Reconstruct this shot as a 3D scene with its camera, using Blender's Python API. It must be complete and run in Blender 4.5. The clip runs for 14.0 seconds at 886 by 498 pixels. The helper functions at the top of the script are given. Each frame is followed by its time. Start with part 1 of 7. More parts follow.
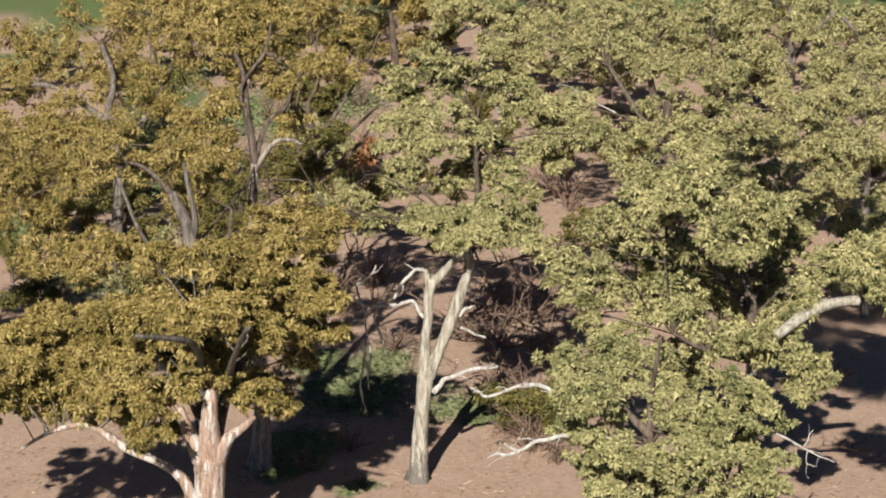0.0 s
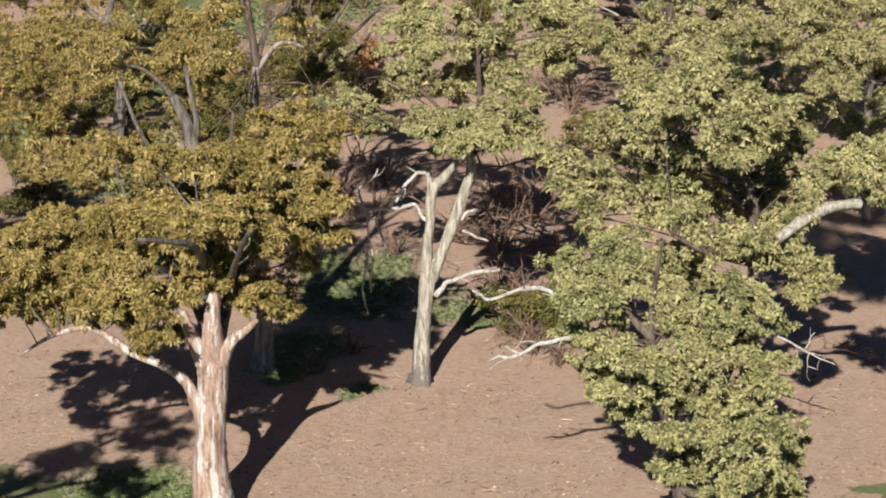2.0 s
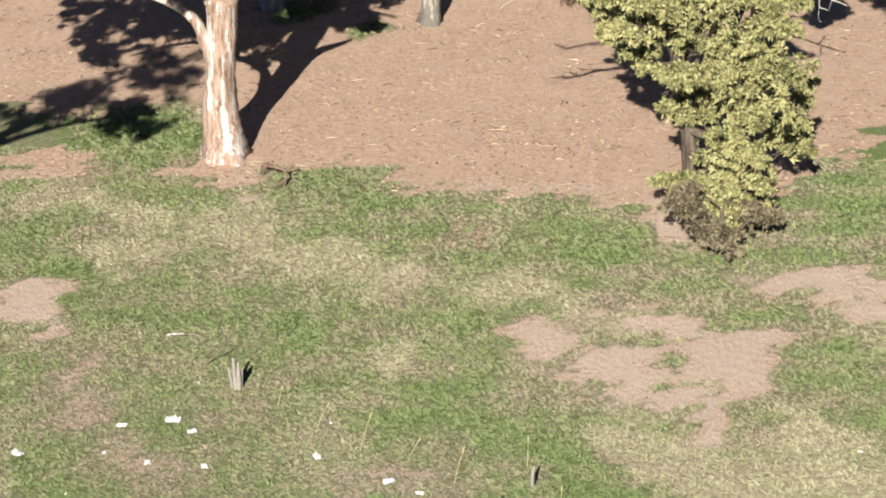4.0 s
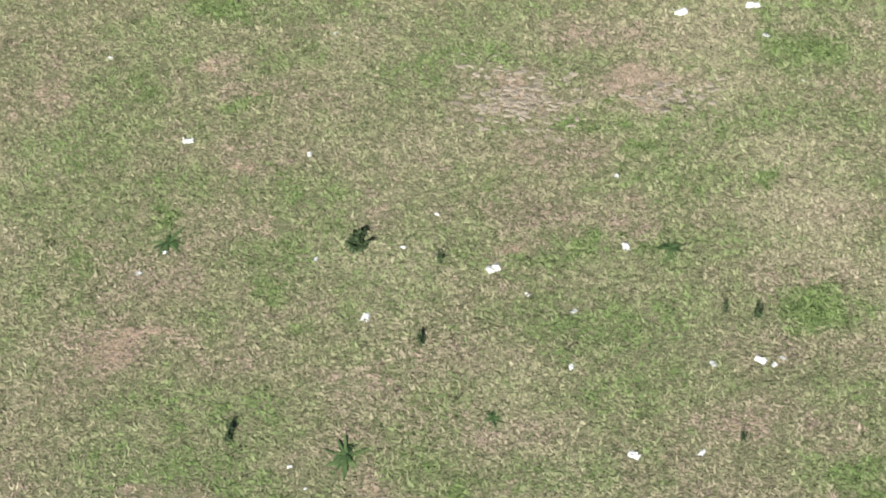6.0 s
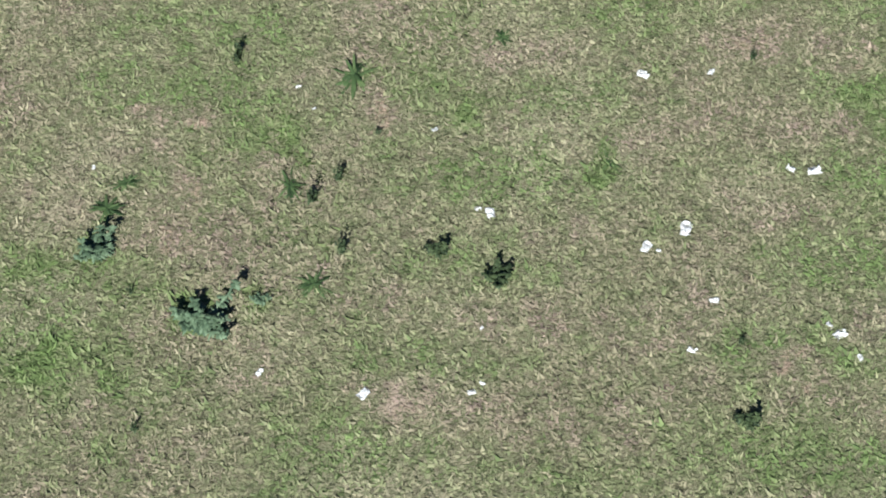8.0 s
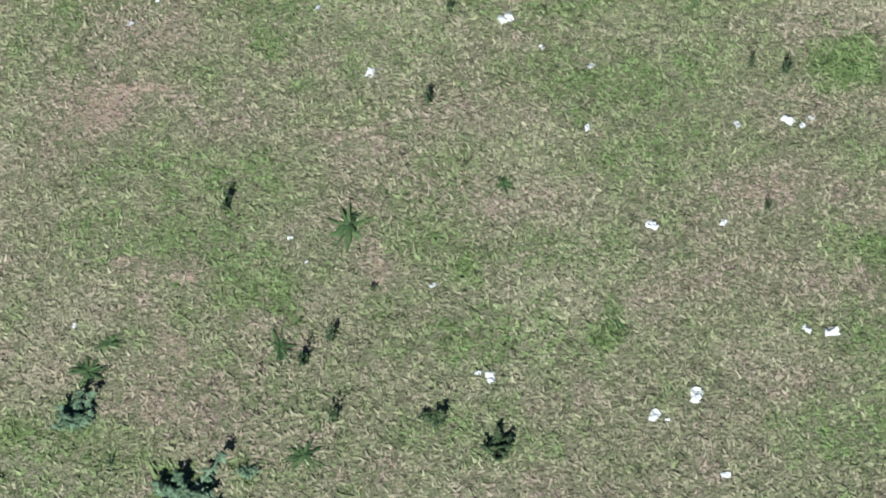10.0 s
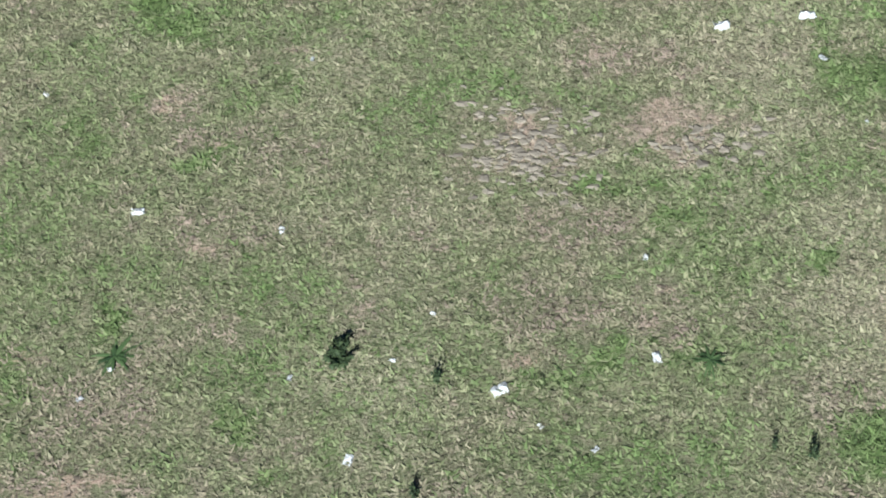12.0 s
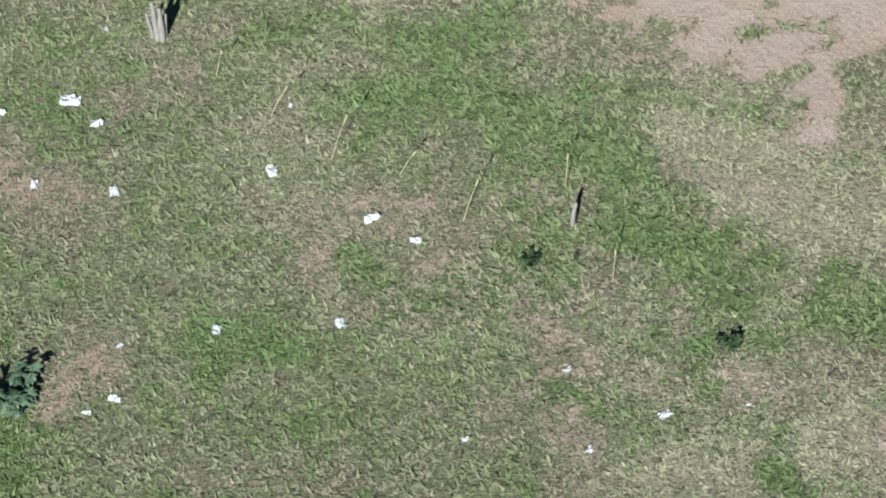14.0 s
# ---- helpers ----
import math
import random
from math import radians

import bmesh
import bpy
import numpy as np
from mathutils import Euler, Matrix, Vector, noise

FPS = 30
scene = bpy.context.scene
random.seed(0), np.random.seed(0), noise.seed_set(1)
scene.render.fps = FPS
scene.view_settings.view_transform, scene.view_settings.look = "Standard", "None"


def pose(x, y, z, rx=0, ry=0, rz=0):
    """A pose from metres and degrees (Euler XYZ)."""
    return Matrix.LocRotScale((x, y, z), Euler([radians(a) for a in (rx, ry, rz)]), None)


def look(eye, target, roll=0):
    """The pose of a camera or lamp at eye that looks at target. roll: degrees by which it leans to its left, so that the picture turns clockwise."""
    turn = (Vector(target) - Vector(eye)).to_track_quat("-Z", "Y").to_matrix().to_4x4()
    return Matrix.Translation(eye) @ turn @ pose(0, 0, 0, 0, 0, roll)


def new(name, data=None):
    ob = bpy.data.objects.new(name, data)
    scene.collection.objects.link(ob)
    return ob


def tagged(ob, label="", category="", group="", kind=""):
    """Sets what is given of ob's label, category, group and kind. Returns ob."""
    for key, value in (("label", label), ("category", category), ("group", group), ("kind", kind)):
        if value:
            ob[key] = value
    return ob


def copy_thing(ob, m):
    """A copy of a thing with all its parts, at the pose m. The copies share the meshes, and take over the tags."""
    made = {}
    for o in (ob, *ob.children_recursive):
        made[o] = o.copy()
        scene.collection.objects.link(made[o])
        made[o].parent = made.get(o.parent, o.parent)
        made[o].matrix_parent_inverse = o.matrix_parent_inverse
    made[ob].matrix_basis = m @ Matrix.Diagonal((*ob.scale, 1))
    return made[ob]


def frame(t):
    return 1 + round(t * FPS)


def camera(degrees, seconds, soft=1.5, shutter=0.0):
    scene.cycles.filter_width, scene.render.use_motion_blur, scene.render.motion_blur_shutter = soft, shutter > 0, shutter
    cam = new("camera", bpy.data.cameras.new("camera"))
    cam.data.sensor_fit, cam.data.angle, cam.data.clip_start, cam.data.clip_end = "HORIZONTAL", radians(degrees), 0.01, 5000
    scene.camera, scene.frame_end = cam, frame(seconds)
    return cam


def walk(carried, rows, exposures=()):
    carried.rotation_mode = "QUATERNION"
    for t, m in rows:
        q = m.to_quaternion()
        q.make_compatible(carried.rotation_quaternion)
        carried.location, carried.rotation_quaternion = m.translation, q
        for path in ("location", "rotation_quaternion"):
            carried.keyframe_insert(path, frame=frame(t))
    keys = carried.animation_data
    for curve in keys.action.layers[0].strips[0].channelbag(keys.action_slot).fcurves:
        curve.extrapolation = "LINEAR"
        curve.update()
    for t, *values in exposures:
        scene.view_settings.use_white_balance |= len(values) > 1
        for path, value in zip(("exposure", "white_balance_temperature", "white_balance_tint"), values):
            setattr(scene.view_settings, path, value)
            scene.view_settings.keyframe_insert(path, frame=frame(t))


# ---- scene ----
cam = camera(22.26, 14.0, soft=1.9)
PATH = [
    (0, pose(0.000, 0.000, 28.000, 75.578, -0.684, -0.015)),
    (0.5, pose(0.000, 0.000, 28.000, 75.508, -0.724, -0.004)),
    (1, pose(0.000, 0.000, 28.000, 74.849, -0.720, 0.020)),
    (1.5, pose(0.000, 0.000, 28.000, 74.074, -0.687, 0.021)),
    (2, pose(0.000, 0.000, 28.000, 73.116, -0.629, 0.024)),
    (2.2, pose(0.000, 0.000, 28.000, 72.467, -0.598, 0.021)),
    (4.3, pose(0.000, 0.000, 28.000, 61.479, -0.817, 0.391)),
    (4.5, pose(0.000, 0.000, 28.000, 59.594, -0.775, 0.409)),
    (5, pose(0.000, 0.000, 28.000, 54.976, -0.668, 0.471)),
    (5.5, pose(0.000, 0.000, 28.000, 50.860, -0.580, 0.547)),
    (6, pose(0.000, 0.000, 28.000, 46.781, -0.423, 0.522)),
    (6.5, pose(0.000, 0.000, 28.000, 42.700, -0.296, 0.485)),
    (7, pose(0.000, 0.000, 28.000, 38.522, -0.189, 0.462)),
    (7.2, pose(0.000, 0.000, 28.000, 37.594, -0.139, 0.436)),
    (8.2, pose(0.020, 0.160, 27.950, 37.049, -0.211, 0.699)),
    (9.3, pose(0.152, 1.237, 27.792, 37.241, -0.300, 1.061)),
    (9.5, pose(0.162, 1.559, 27.848, 37.384, -0.178, 0.989)),
    (10, pose(0.222, 2.864, 27.876, 37.610, 0.009, 0.955)),
    (10.5, pose(0.217, 4.305, 28.005, 37.592, 0.101, 0.817)),
    (11, pose(0.182, 5.906, 28.110, 37.615, 0.025, 0.734)),
    (11.5, pose(0.117, 7.819, 28.239, 37.670, -0.038, 0.583)),
    (12, pose(0.075, 9.865, 28.198, 38.137, -0.126, 0.451)),
    (12.5, pose(0.080, 12.120, 28.219, 38.635, -0.143, 0.402)),
    (13, pose(0.079, 14.517, 28.164, 39.365, -0.222, 0.418)),
    (13.5, pose(-0.025, 16.976, 28.046, 40.362, -0.488, 0.389)),
    (14, pose(-0.322, 19.573, 27.948, 41.412, -0.894, 0.175)),
]
walk(cam, PATH, ((0, .43, 6350, 11), (2.2, .43, 6250, 11), (4.4, .82, 6300, 8), (5.2, .84, 6100, 6.5), (6.5, .78, 5850, 6.5), (9.5, .70, 5400, 5.5), (11, .69, 5350, 4.5), (13, .58, 5400, 3.5), (14, .49, 5350, 3)))

# ---------- light ----------
SUN_HEADING, SUN_HEIGHT = radians(11.5), radians(31.5)   # the way that shadows fall, from +y towards +x
world = bpy.data.worlds.new("sky")
scene.world = world
world.use_nodes = True
wn = world.node_tree
sky = wn.nodes.new("ShaderNodeTexSky")
sky.sky_type, sky.sun_disc = "NISHITA", False
sky.sun_elevation, sky.sun_rotation = SUN_HEIGHT, math.pi + SUN_HEADING
sky.air_density, sky.dust_density, sky.altitude = 0.4, 0.0, 3000
wn.links.new(sky.outputs[0], wn.nodes["Background"].inputs[0])
wn.nodes["Background"].inputs[1].default_value = 0.05
lamp = bpy.data.lights.new("sun", "SUN")
lamp.energy, lamp.angle, lamp.color = 5.0, radians(0.53), (1.0, 0.93, 0.82)
sun = new("sun", lamp)
away = Vector((math.sin(SUN_HEADING) * math.cos(SUN_HEIGHT), math.cos(SUN_HEADING) * math.cos(SUN_HEIGHT), -math.sin(SUN_HEIGHT)))
sun.matrix_world = look(-away * 200, (0, 0, 0))

rng = np.random.default_rng(7)


# ---------- materials ----------
class Nodes:
    """A short way to wire a Principled material."""
    def __init__(self, name, rough=0.8, spec=0.3):
        self.mat = bpy.data.materials.new(name)
        self.mat.use_nodes = True
        self.tree = self.mat.node_tree
        self.out = self.tree.nodes["Principled BSDF"]
        self.out.inputs["Roughness"].default_value = rough
        self.out.inputs["Specular IOR Level"].default_value = spec

    def add(self, kind, **sets):
        node = self.tree.nodes.new(kind)
        for key, value in sets.items():
            node.inputs[key].default_value = value
        return node

    def link(self, a, b):
        self.tree.links.new(a, b)

    def noise(self, scale, detail=4.0, rough=0.6, stretch=None):
        place = self.add("ShaderNodeTexCoord")
        node = self.add("ShaderNodeTexNoise", Scale=scale, Detail=detail, Roughness=rough)
        if stretch:
            m = self.add("ShaderNodeMapping", Scale=stretch)
            self.link(place.outputs["Object"], m.inputs[0])
            self.link(m.outputs[0], node.inputs["Vector"])
        else:
            self.link(place.outputs["Object"], node.inputs["Vector"])
        return node.outputs["Fac"]

    def ramp(self, value, *stops):
        node = self.tree.nodes.new("ShaderNodeValToRGB")
        el = node.color_ramp.elements
        while len(el) < len(stops):
            el.new(0.5)
        for e, (at, colour) in zip(el, stops):
            e.position, e.color = at, (*colour, 1) if len(colour) == 3 else colour
        self.link(value, node.inputs[0])
        return node.outputs[0]

    def math(self, what, a, b=None, c=None):
        node = self.tree.nodes.new("ShaderNodeMath")
        node.operation = what
        for i, v in enumerate((a, b, c)):
            if v is None:
                continue
            if isinstance(v, (int, float)):
                node.inputs[i].default_value = v
            else:
                self.link(v, node.inputs[i])
        return node.outputs[0]

    def mix(self, fac, a, b, how="MIX"):
        node = self.tree.nodes.new("ShaderNodeMix")
        node.data_type, node.blend_type = "RGBA", how
        for slot, v in ((0, fac), (6, a), (7, b)):
            if isinstance(v, (int, float)):
                node.inputs[slot].default_value = v
            elif isinstance(v, tuple):
                node.inputs[slot].default_value = (*v, 1)
            else:
                self.link(v, node.inputs[slot])
        return node.outputs[2]

    def bump(self, height, strength=0.5, distance=0.02):
        node = self.add("ShaderNodeBump", Strength=strength, Distance=distance)
        self.link(height, node.inputs["Height"])
        self.link(node.outputs[0], self.out.inputs["Normal"])

    def colour(self, value):
        self.link(value, self.out.inputs["Base Color"])
        return self.mat


def ground_material():
    n = Nodes("ground_earth_and_turf", 0.95, 0.15)
    cover = n.add("ShaderNodeAttribute")
    cover.attribute_name = "cover"
    split = n.add("ShaderNodeSeparateColor")
    n.link(cover.outputs["Color"], split.inputs[0])
    soil, green, straw = split.outputs
    fine, mid, coarse = n.noise(19, 6, 0.72, (1, 1.5, 1)), n.noise(4.5, 5, 0.65), n.noise(0.7, 4)
    earth = n.ramp(mid, (0.25, (0.37, 0.25, 0.175)), (0.5, (0.49, 0.345, 0.253)), (0.75, (0.57, 0.42, 0.32)))
    earth = n.mix(n.ramp(coarse, (0.4, (0, 0, 0)), (0.65, (1, 1, 1))), earth, n.mix(0.5, earth, (0.50, 0.36, 0.28)))
    earth = n.mix(n.math("MULTIPLY", n.ramp(n.noise(1.5, 6, 0.7, (1, 0.6, 1)), (0.47, (0, 0, 0)), (0.62, (1, 1, 1))), 0.2), earth, (0.30, 0.19, 0.13))
    speck = n.ramp(n.noise(9, 3, 0.5), (0.64, (0, 0, 0)), (0.72, (1, 1, 1)))
    earth = n.mix(n.math("MULTIPLY", speck, 0.45), earth, (0.16, 0.105, 0.07))
    pale = n.ramp(n.noise(13, 2, 0.5), (0.68, (0, 0, 0)), (0.74, (1, 1, 1)))
    earth = n.mix(n.math("MULTIPLY", pale, 0.5), earth, (0.62, 0.5, 0.36))
    turf = n.ramp(fine, (0.36, (0.075, 0.085, 0.04)), (0.5, (0.20, 0.20, 0.11)), (0.64, (0.33, 0.31, 0.19)))
    thread = n.noise(6.5, 4, 0.7)
    turf = n.mix(n.math("MULTIPLY", n.ramp(thread, (0.5, (0, 0, 0)), (0.68, (1, 1, 1))), 0.5), turf, (0.33, 0.265, 0.19))
    turf = n.mix(n.math("MULTIPLY", n.ramp(thread, (0.32, (1, 1, 1)), (0.48, (0, 0, 0))), 0.55), turf, (0.15, 0.185, 0.075))
    lush = n.ramp(fine, (0.36, (0.07, 0.105, 0.032)), (0.5, (0.145, 0.195, 0.07)), (0.66, (0.25, 0.29, 0.125)))
    dry = n.ramp(fine, (0.34, (0.22, 0.19, 0.115)), (0.52, (0.385, 0.34, 0.225)), (0.68, (0.5, 0.445, 0.31)))

    def edge(mask, amount):
        shift = n.math("MULTIPLY", n.math("SUBTRACT", n.math("ADD", mid, fine), 1.0), amount)
        return n.ramp(n.math("ADD", mask, shift), (0.38, (0, 0, 0)), (0.62, (1, 1, 1)))
    ground = n.mix(edge(green, 0.9), turf, lush)
    ground = n.mix(edge(straw, 0.9), ground, dry)
    dust = n.mix(n.math("MULTIPLY", straw, 0.75), earth, n.mix(fine, (0.50, 0.40, 0.33), (0.65, 0.54, 0.455)))
    ground = n.mix(edge(soil, 0.8), ground, dust)
    n.bump(n.math("ADD", n.math("MULTIPLY", mid, 0.7), n.math("MULTIPLY", fine, 0.3)), 0.9, 0.08)
    return n.colour(ground)


def grass_material():
    n = Nodes("grass_blades", 0.75, 0.25)
    tint = n.add("ShaderNodeAttribute")
    tint.attribute_name = "tint"
    n.out.inputs["Subsurface Weight"].default_value = 0.0
    return n.colour(tint.outputs["Color"])


def leaf_material(name, dark, middle, light):
    n = Nodes(name, 0.62, 0.35)
    rand = n.add("ShaderNodeNewGeometry").outputs["Random Per Island"]
    patch = n.noise(0.55, 3, 0.5)
    tuft = n.noise(2.3, 2, 0.5)
    wide = n.math("ADD", n.math("MULTIPLY", patch, 0.75), n.math("MULTIPLY", tuft, 0.85))
    fac = n.math("ADD", n.math("MULTIPLY", rand, 0.5), n.math("SUBTRACT", wide, 0.53))
    col = n.ramp(fac, (0.15, dark), (0.5, middle), (0.9, light))
    # thin leaves let some light through
    glow = n.add("ShaderNodeBsdfTranslucent")
    n.link(col, glow.inputs[0])
    blend = n.add("ShaderNodeMixShader", Fac=0.05)
    n.link(n.out.outputs[0], blend.inputs[1])
    n.link(glow.outputs[0], blend.inputs[2])
    n.link(blend.outputs[0], n.tree.nodes["Material Output"].inputs[0])
    return n.colour(col)


def bark_material(name, dark, middle, light, streak=(3.2, 3.2, 0.55), flecks=None, stocking=0):
    n = Nodes(name, 0.85, 0.2)
    long = n.noise(2.6, 5, 0.65, streak)
    fine = n.noise(14, 5, 0.7, (1, 1, 0.35))
    col = n.ramp(long, (0.32, dark), (0.48, middle), (0.62, light))
    if flecks:
        col = n.mix(n.ramp(n.noise(1.9, 4, 0.6, (2.6, 2.6, 0.35)), (0.53, (0, 0, 0)), (0.57, (1, 1, 1))), col, flecks)
    col = n.mix(n.math("MULTIPLY", n.ramp(fine, (0.35, (1, 1, 1)), (0.55, (0, 0, 0))), 0.5), col, n.mix(0.5, col, dark))
    if stocking:
        # rough grey bark that never peels, round the foot
        apart = n.add("ShaderNodeSeparateXYZ")
        n.link(n.add("ShaderNodeTexCoord").outputs["Object"], apart.inputs[0])
        level = n.math("ADD", n.math("DIVIDE", apart.outputs[2], stocking), n.math("MULTIPLY", n.math("SUBTRACT", long, 0.5), 3.4))
        rough = n.mix(fine, (0.075, 0.066, 0.056), (0.25, 0.225, 0.195))
        col = n.mix(n.ramp(level, (0.3, (0, 0, 0)), (1.5, (1, 1, 1))), rough, col)
    n.bump(n.math("ADD", long, n.math("MULTIPLY", fine, 0.5)), 0.7, 0.05)
    return n.colour(col)


def plain_material(name, colour, vary, scale=20, rough=0.7, stretch=None):
    n = Nodes(name, rough, 0.3)
    f = n.noise(scale, 5, 0.65, stretch)
    n.bump(f, 0.4, 0.01)
    return n.colour(n.ramp(f, (0.3, tuple(c * (1 - vary) for c in colour)), (0.7, tuple(min(1, c * (1 + vary)) for c in colour))))


M_GROUND = ground_material()
M_GRASS = grass_material()
M_OLIVE = leaf_material("olive_gum_leaves", (0.075, 0.062, 0.014), (0.295, 0.23, 0.065), (0.53, 0.41, 0.165))
M_GREEN = leaf_material("grey_green_leaves", (0.07, 0.082, 0.028), (0.315, 0.302, 0.13), (0.51, 0.47, 0.225))
M_YELLOW = leaf_material("yellow_green_leaves", (0.075, 0.082, 0.028), (0.335, 0.318, 0.138), (0.57, 0.51, 0.25))
M_DUSKY = leaf_material("dusky_leaves", (0.04, 0.045, 0.012), (0.13, 0.12, 0.03), (0.25, 0.20, 0.06))
M_GUM = bark_material("peeling_gum_bark", (0.15, 0.095, 0.065), (0.37, 0.25, 0.185), (0.48, 0.37, 0.30), flecks=(0.60, 0.56, 0.52))
M_PALE = bark_material("cream_weathered_bark", (0.14, 0.125, 0.105), (0.36, 0.33, 0.26), (0.53, 0.50, 0.425), stocking=1.7)
M_DEAD = bark_material("bleached_dead_wood", (0.24, 0.215, 0.19), (0.47, 0.44, 0.40), (0.64, 0.615, 0.575))
M_DARK = bark_material("dark_rough_bark", (0.045, 0.034, 0.026), (0.11, 0.085, 0.065), (0.2, 0.16, 0.125))
M_GREY = bark_material("grey_bark", (0.11, 0.095, 0.08), (0.26, 0.225, 0.19), (0.42, 0.375, 0.32))
M_BROWN = bark_material("grey_brown_bark", (0.06, 0.05, 0.042), (0.145, 0.125, 0.105), (0.25, 0.22, 0.19))
M_TWIG = plain_material("brown_dead_twigs", (0.21, 0.145, 0.105), 0.5, 6)
M_PAPER = plain_material("white_litter", (0.74, 0.73, 0.71), 0.1, 30, 0.6)
M_FILM = plain_material("dull_grey_plastic", (0.46, 0.46, 0.45), 0.25, 16, 0.5)
M_SHEET = plain_material("white_painted_sheet", (0.82, 0.82, 0.83), 0.06, 12, 0.5)
M_POST = plain_material("weathered_grey_timber", (0.31, 0.28, 0.24), 0.4, 8, 0.9, (6, 6, 0.7))
# near-black timber colour that stands in for shade on the stake
M_SHADE_DARK = plain_material("shade_dark_timber", (0.035, 0.03, 0.027), 0.5, 10, 0.9)
M_STALK = plain_material("dry_straw_stalk", (0.52, 0.43, 0.25), 0.25, 10, 0.8)
M_DUSTY = leaf_material("dusty_brown_leaves", (0.05, 0.038, 0.024), (0.18, 0.148, 0.09), (0.31, 0.265, 0.17))
M_RUST = leaf_material("rusty_dead_leaves", (0.13, 0.055, 0.025), (0.34, 0.165, 0.075), (0.45, 0.27, 0.14))
M_WEED = leaf_material("thistle_leaves", (0.04, 0.068, 0.038), (0.12, 0.178, 0.10), (0.215, 0.285, 0.17))
M_WEED_DARK = leaf_material("dark_weed_leaves", (0.02, 0.032, 0.014), (0.06, 0.088, 0.036), (0.13, 0.165, 0.07))
M_WEED_GREEN = leaf_material("green_weed_leaves", (0.03, 0.055, 0.02), (0.08, 0.13, 0.045), (0.16, 0.22, 0.085))


# ---------- mesh helpers ----------
def mesh_from(name, verts, faces, material, smooth=True):
    """A mesh from arrays; faces all triangles or all quads."""
    me = bpy.data.meshes.new(name)
    verts, faces = np.asarray(verts, np.float32), np.asarray(faces, np.int32)
    k = faces.shape[1]
    me.vertices.add(len(verts))
    me.vertices.foreach_set("co", verts.ravel())
    me.loops.add(faces.size)
    me.loops.foreach_set("vertex_index", faces.ravel())
    me.polygons.add(len(faces))
    me.polygons.foreach_set("loop_start", np.arange(0, faces.size, k, dtype=np.int32))
    me.polygons.foreach_set("loop_total", np.full(len(faces), k, np.int32))
    me.polygons.foreach_set("use_smooth", np.full(len(faces), smooth))
    me.materials.append(material)
    me.update(calc_edges=True)
    return me


def part_of(name, me, parent, label=""):
    ob = new(name, me)
    ob.parent = parent
    if label:
        tagged(ob, label)
    return ob


def thing(name, place, label, category, group=""):
    ob = new(name)
    ob.location = place
    ob.empty_display_size = 0.3
    return tagged(ob, label, category, group)


def glide(points, steps):
    """A smooth line through a few points (x, y, z, radius)."""
    p = np.array(points, float)
    if len(p) < 3:
        t = np.linspace(0, 1, steps + 1)[:, None]
        return p[0] * (1 - t) + p[-1] * t
    q = np.vstack((2 * p[0] - p[1], p, 2 * p[-1] - p[-2]))
    rows = []
    for i in range(1, len(q) - 2):
        a, b, c, d = q[i - 1:i + 3]
        for t in np.linspace(0, 1, steps, endpoint=False):
            rows.append(0.5 * (2 * b + (c - a) * t + (2 * a - 5 * b + 4 * c - d) * t * t + (3 * b - a - 3 * c + d) * t ** 3))
    rows.append(p[-1])
    rows = np.array(rows)
    rows[:, 3] = np.maximum(rows[:, 3], p[:, 3].min() * 0.8)
    return rows


def tube(points, sides=8, steps=4, gnarl=0.12, flare=False):
    """Vertices and quads of a tapering, uneven limb along a smooth line, closed at the tip."""
    line = glide(points, steps)
    n = len(line)
    way = np.gradient(line[:, :3], axis=0)
    way /= np.linalg.norm(way, axis=1)[:, None] + 1e-9
    side = np.cross(way, (0.13, 0.99, 0.07))
    side /= np.linalg.norm(side, axis=1)[:, None] + 1e-9
    up = np.cross(side, way)
    ang = np.linspace(0, 2 * np.pi, sides, endpoint=False)
    lump = 1 + gnarl * (np.sin(ang * 2 + line[:, :1] * 3 + line[:, 2:3] * 1.7) * 0.6 + np.sin(ang * 3 - line[:, 2:3] * 2.3) * 0.5 + rng.normal(0, 0.35, (n, sides)))
    if flare:
        low = np.exp(-np.maximum(line[:, 2] - line[0, 2], 0) / 0.55)[:, None]
        lump = lump + low * 0.22 * np.sin(ang * 5 + 1.0)
    r = line[:, 3:4] * lump
    ring = line[:, None, :3] + side[:, None] * (np.cos(ang) * r)[..., None] + up[:, None] * (np.sin(ang) * r)[..., None]
    verts = ring.reshape(-1, 3)
    i, j = np.meshgrid(np.arange(n - 1), np.arange(sides), indexing="ij")
    k = (j + 1) % sides
    quads = np.stack((i * sides + j, i * sides + k, (i + 1) * sides + k, (i + 1) * sides + j), -1).reshape(-1, 4)
    tip = len(verts)
    verts = np.vstack((verts, line[-1:, :3] + way[-1:] * line[-1, 3] * 0.5))
    last = (n - 1) * sides
    caps = [(last + a, last + (a + 1) % sides, tip, tip) for a in range(sides)]
    return verts, quads, caps


def join_tubes(name, lines, material, sides=8, steps=4, gnarl=0.12, flare=False):
    bm_v, bm_q, at = [], [], 0
    for pts in lines:
        v, q, caps = tube(pts, sides, steps, gnarl, flare)
        tris = np.array([(a, b, c) for a, b, c, _ in caps])
        bm_v.append(v)
        bm_q.append(np.vstack((q[:, [0, 1, 2]], q[:, [0, 2, 3]], tris)) + at)
        at += len(v)
    return mesh_from(name, np.vstack(bm_v), np.vstack(bm_q), material)


def unit(v):
    return v / (np.linalg.norm(v, axis=-1, keepdims=True) + 1e-9)


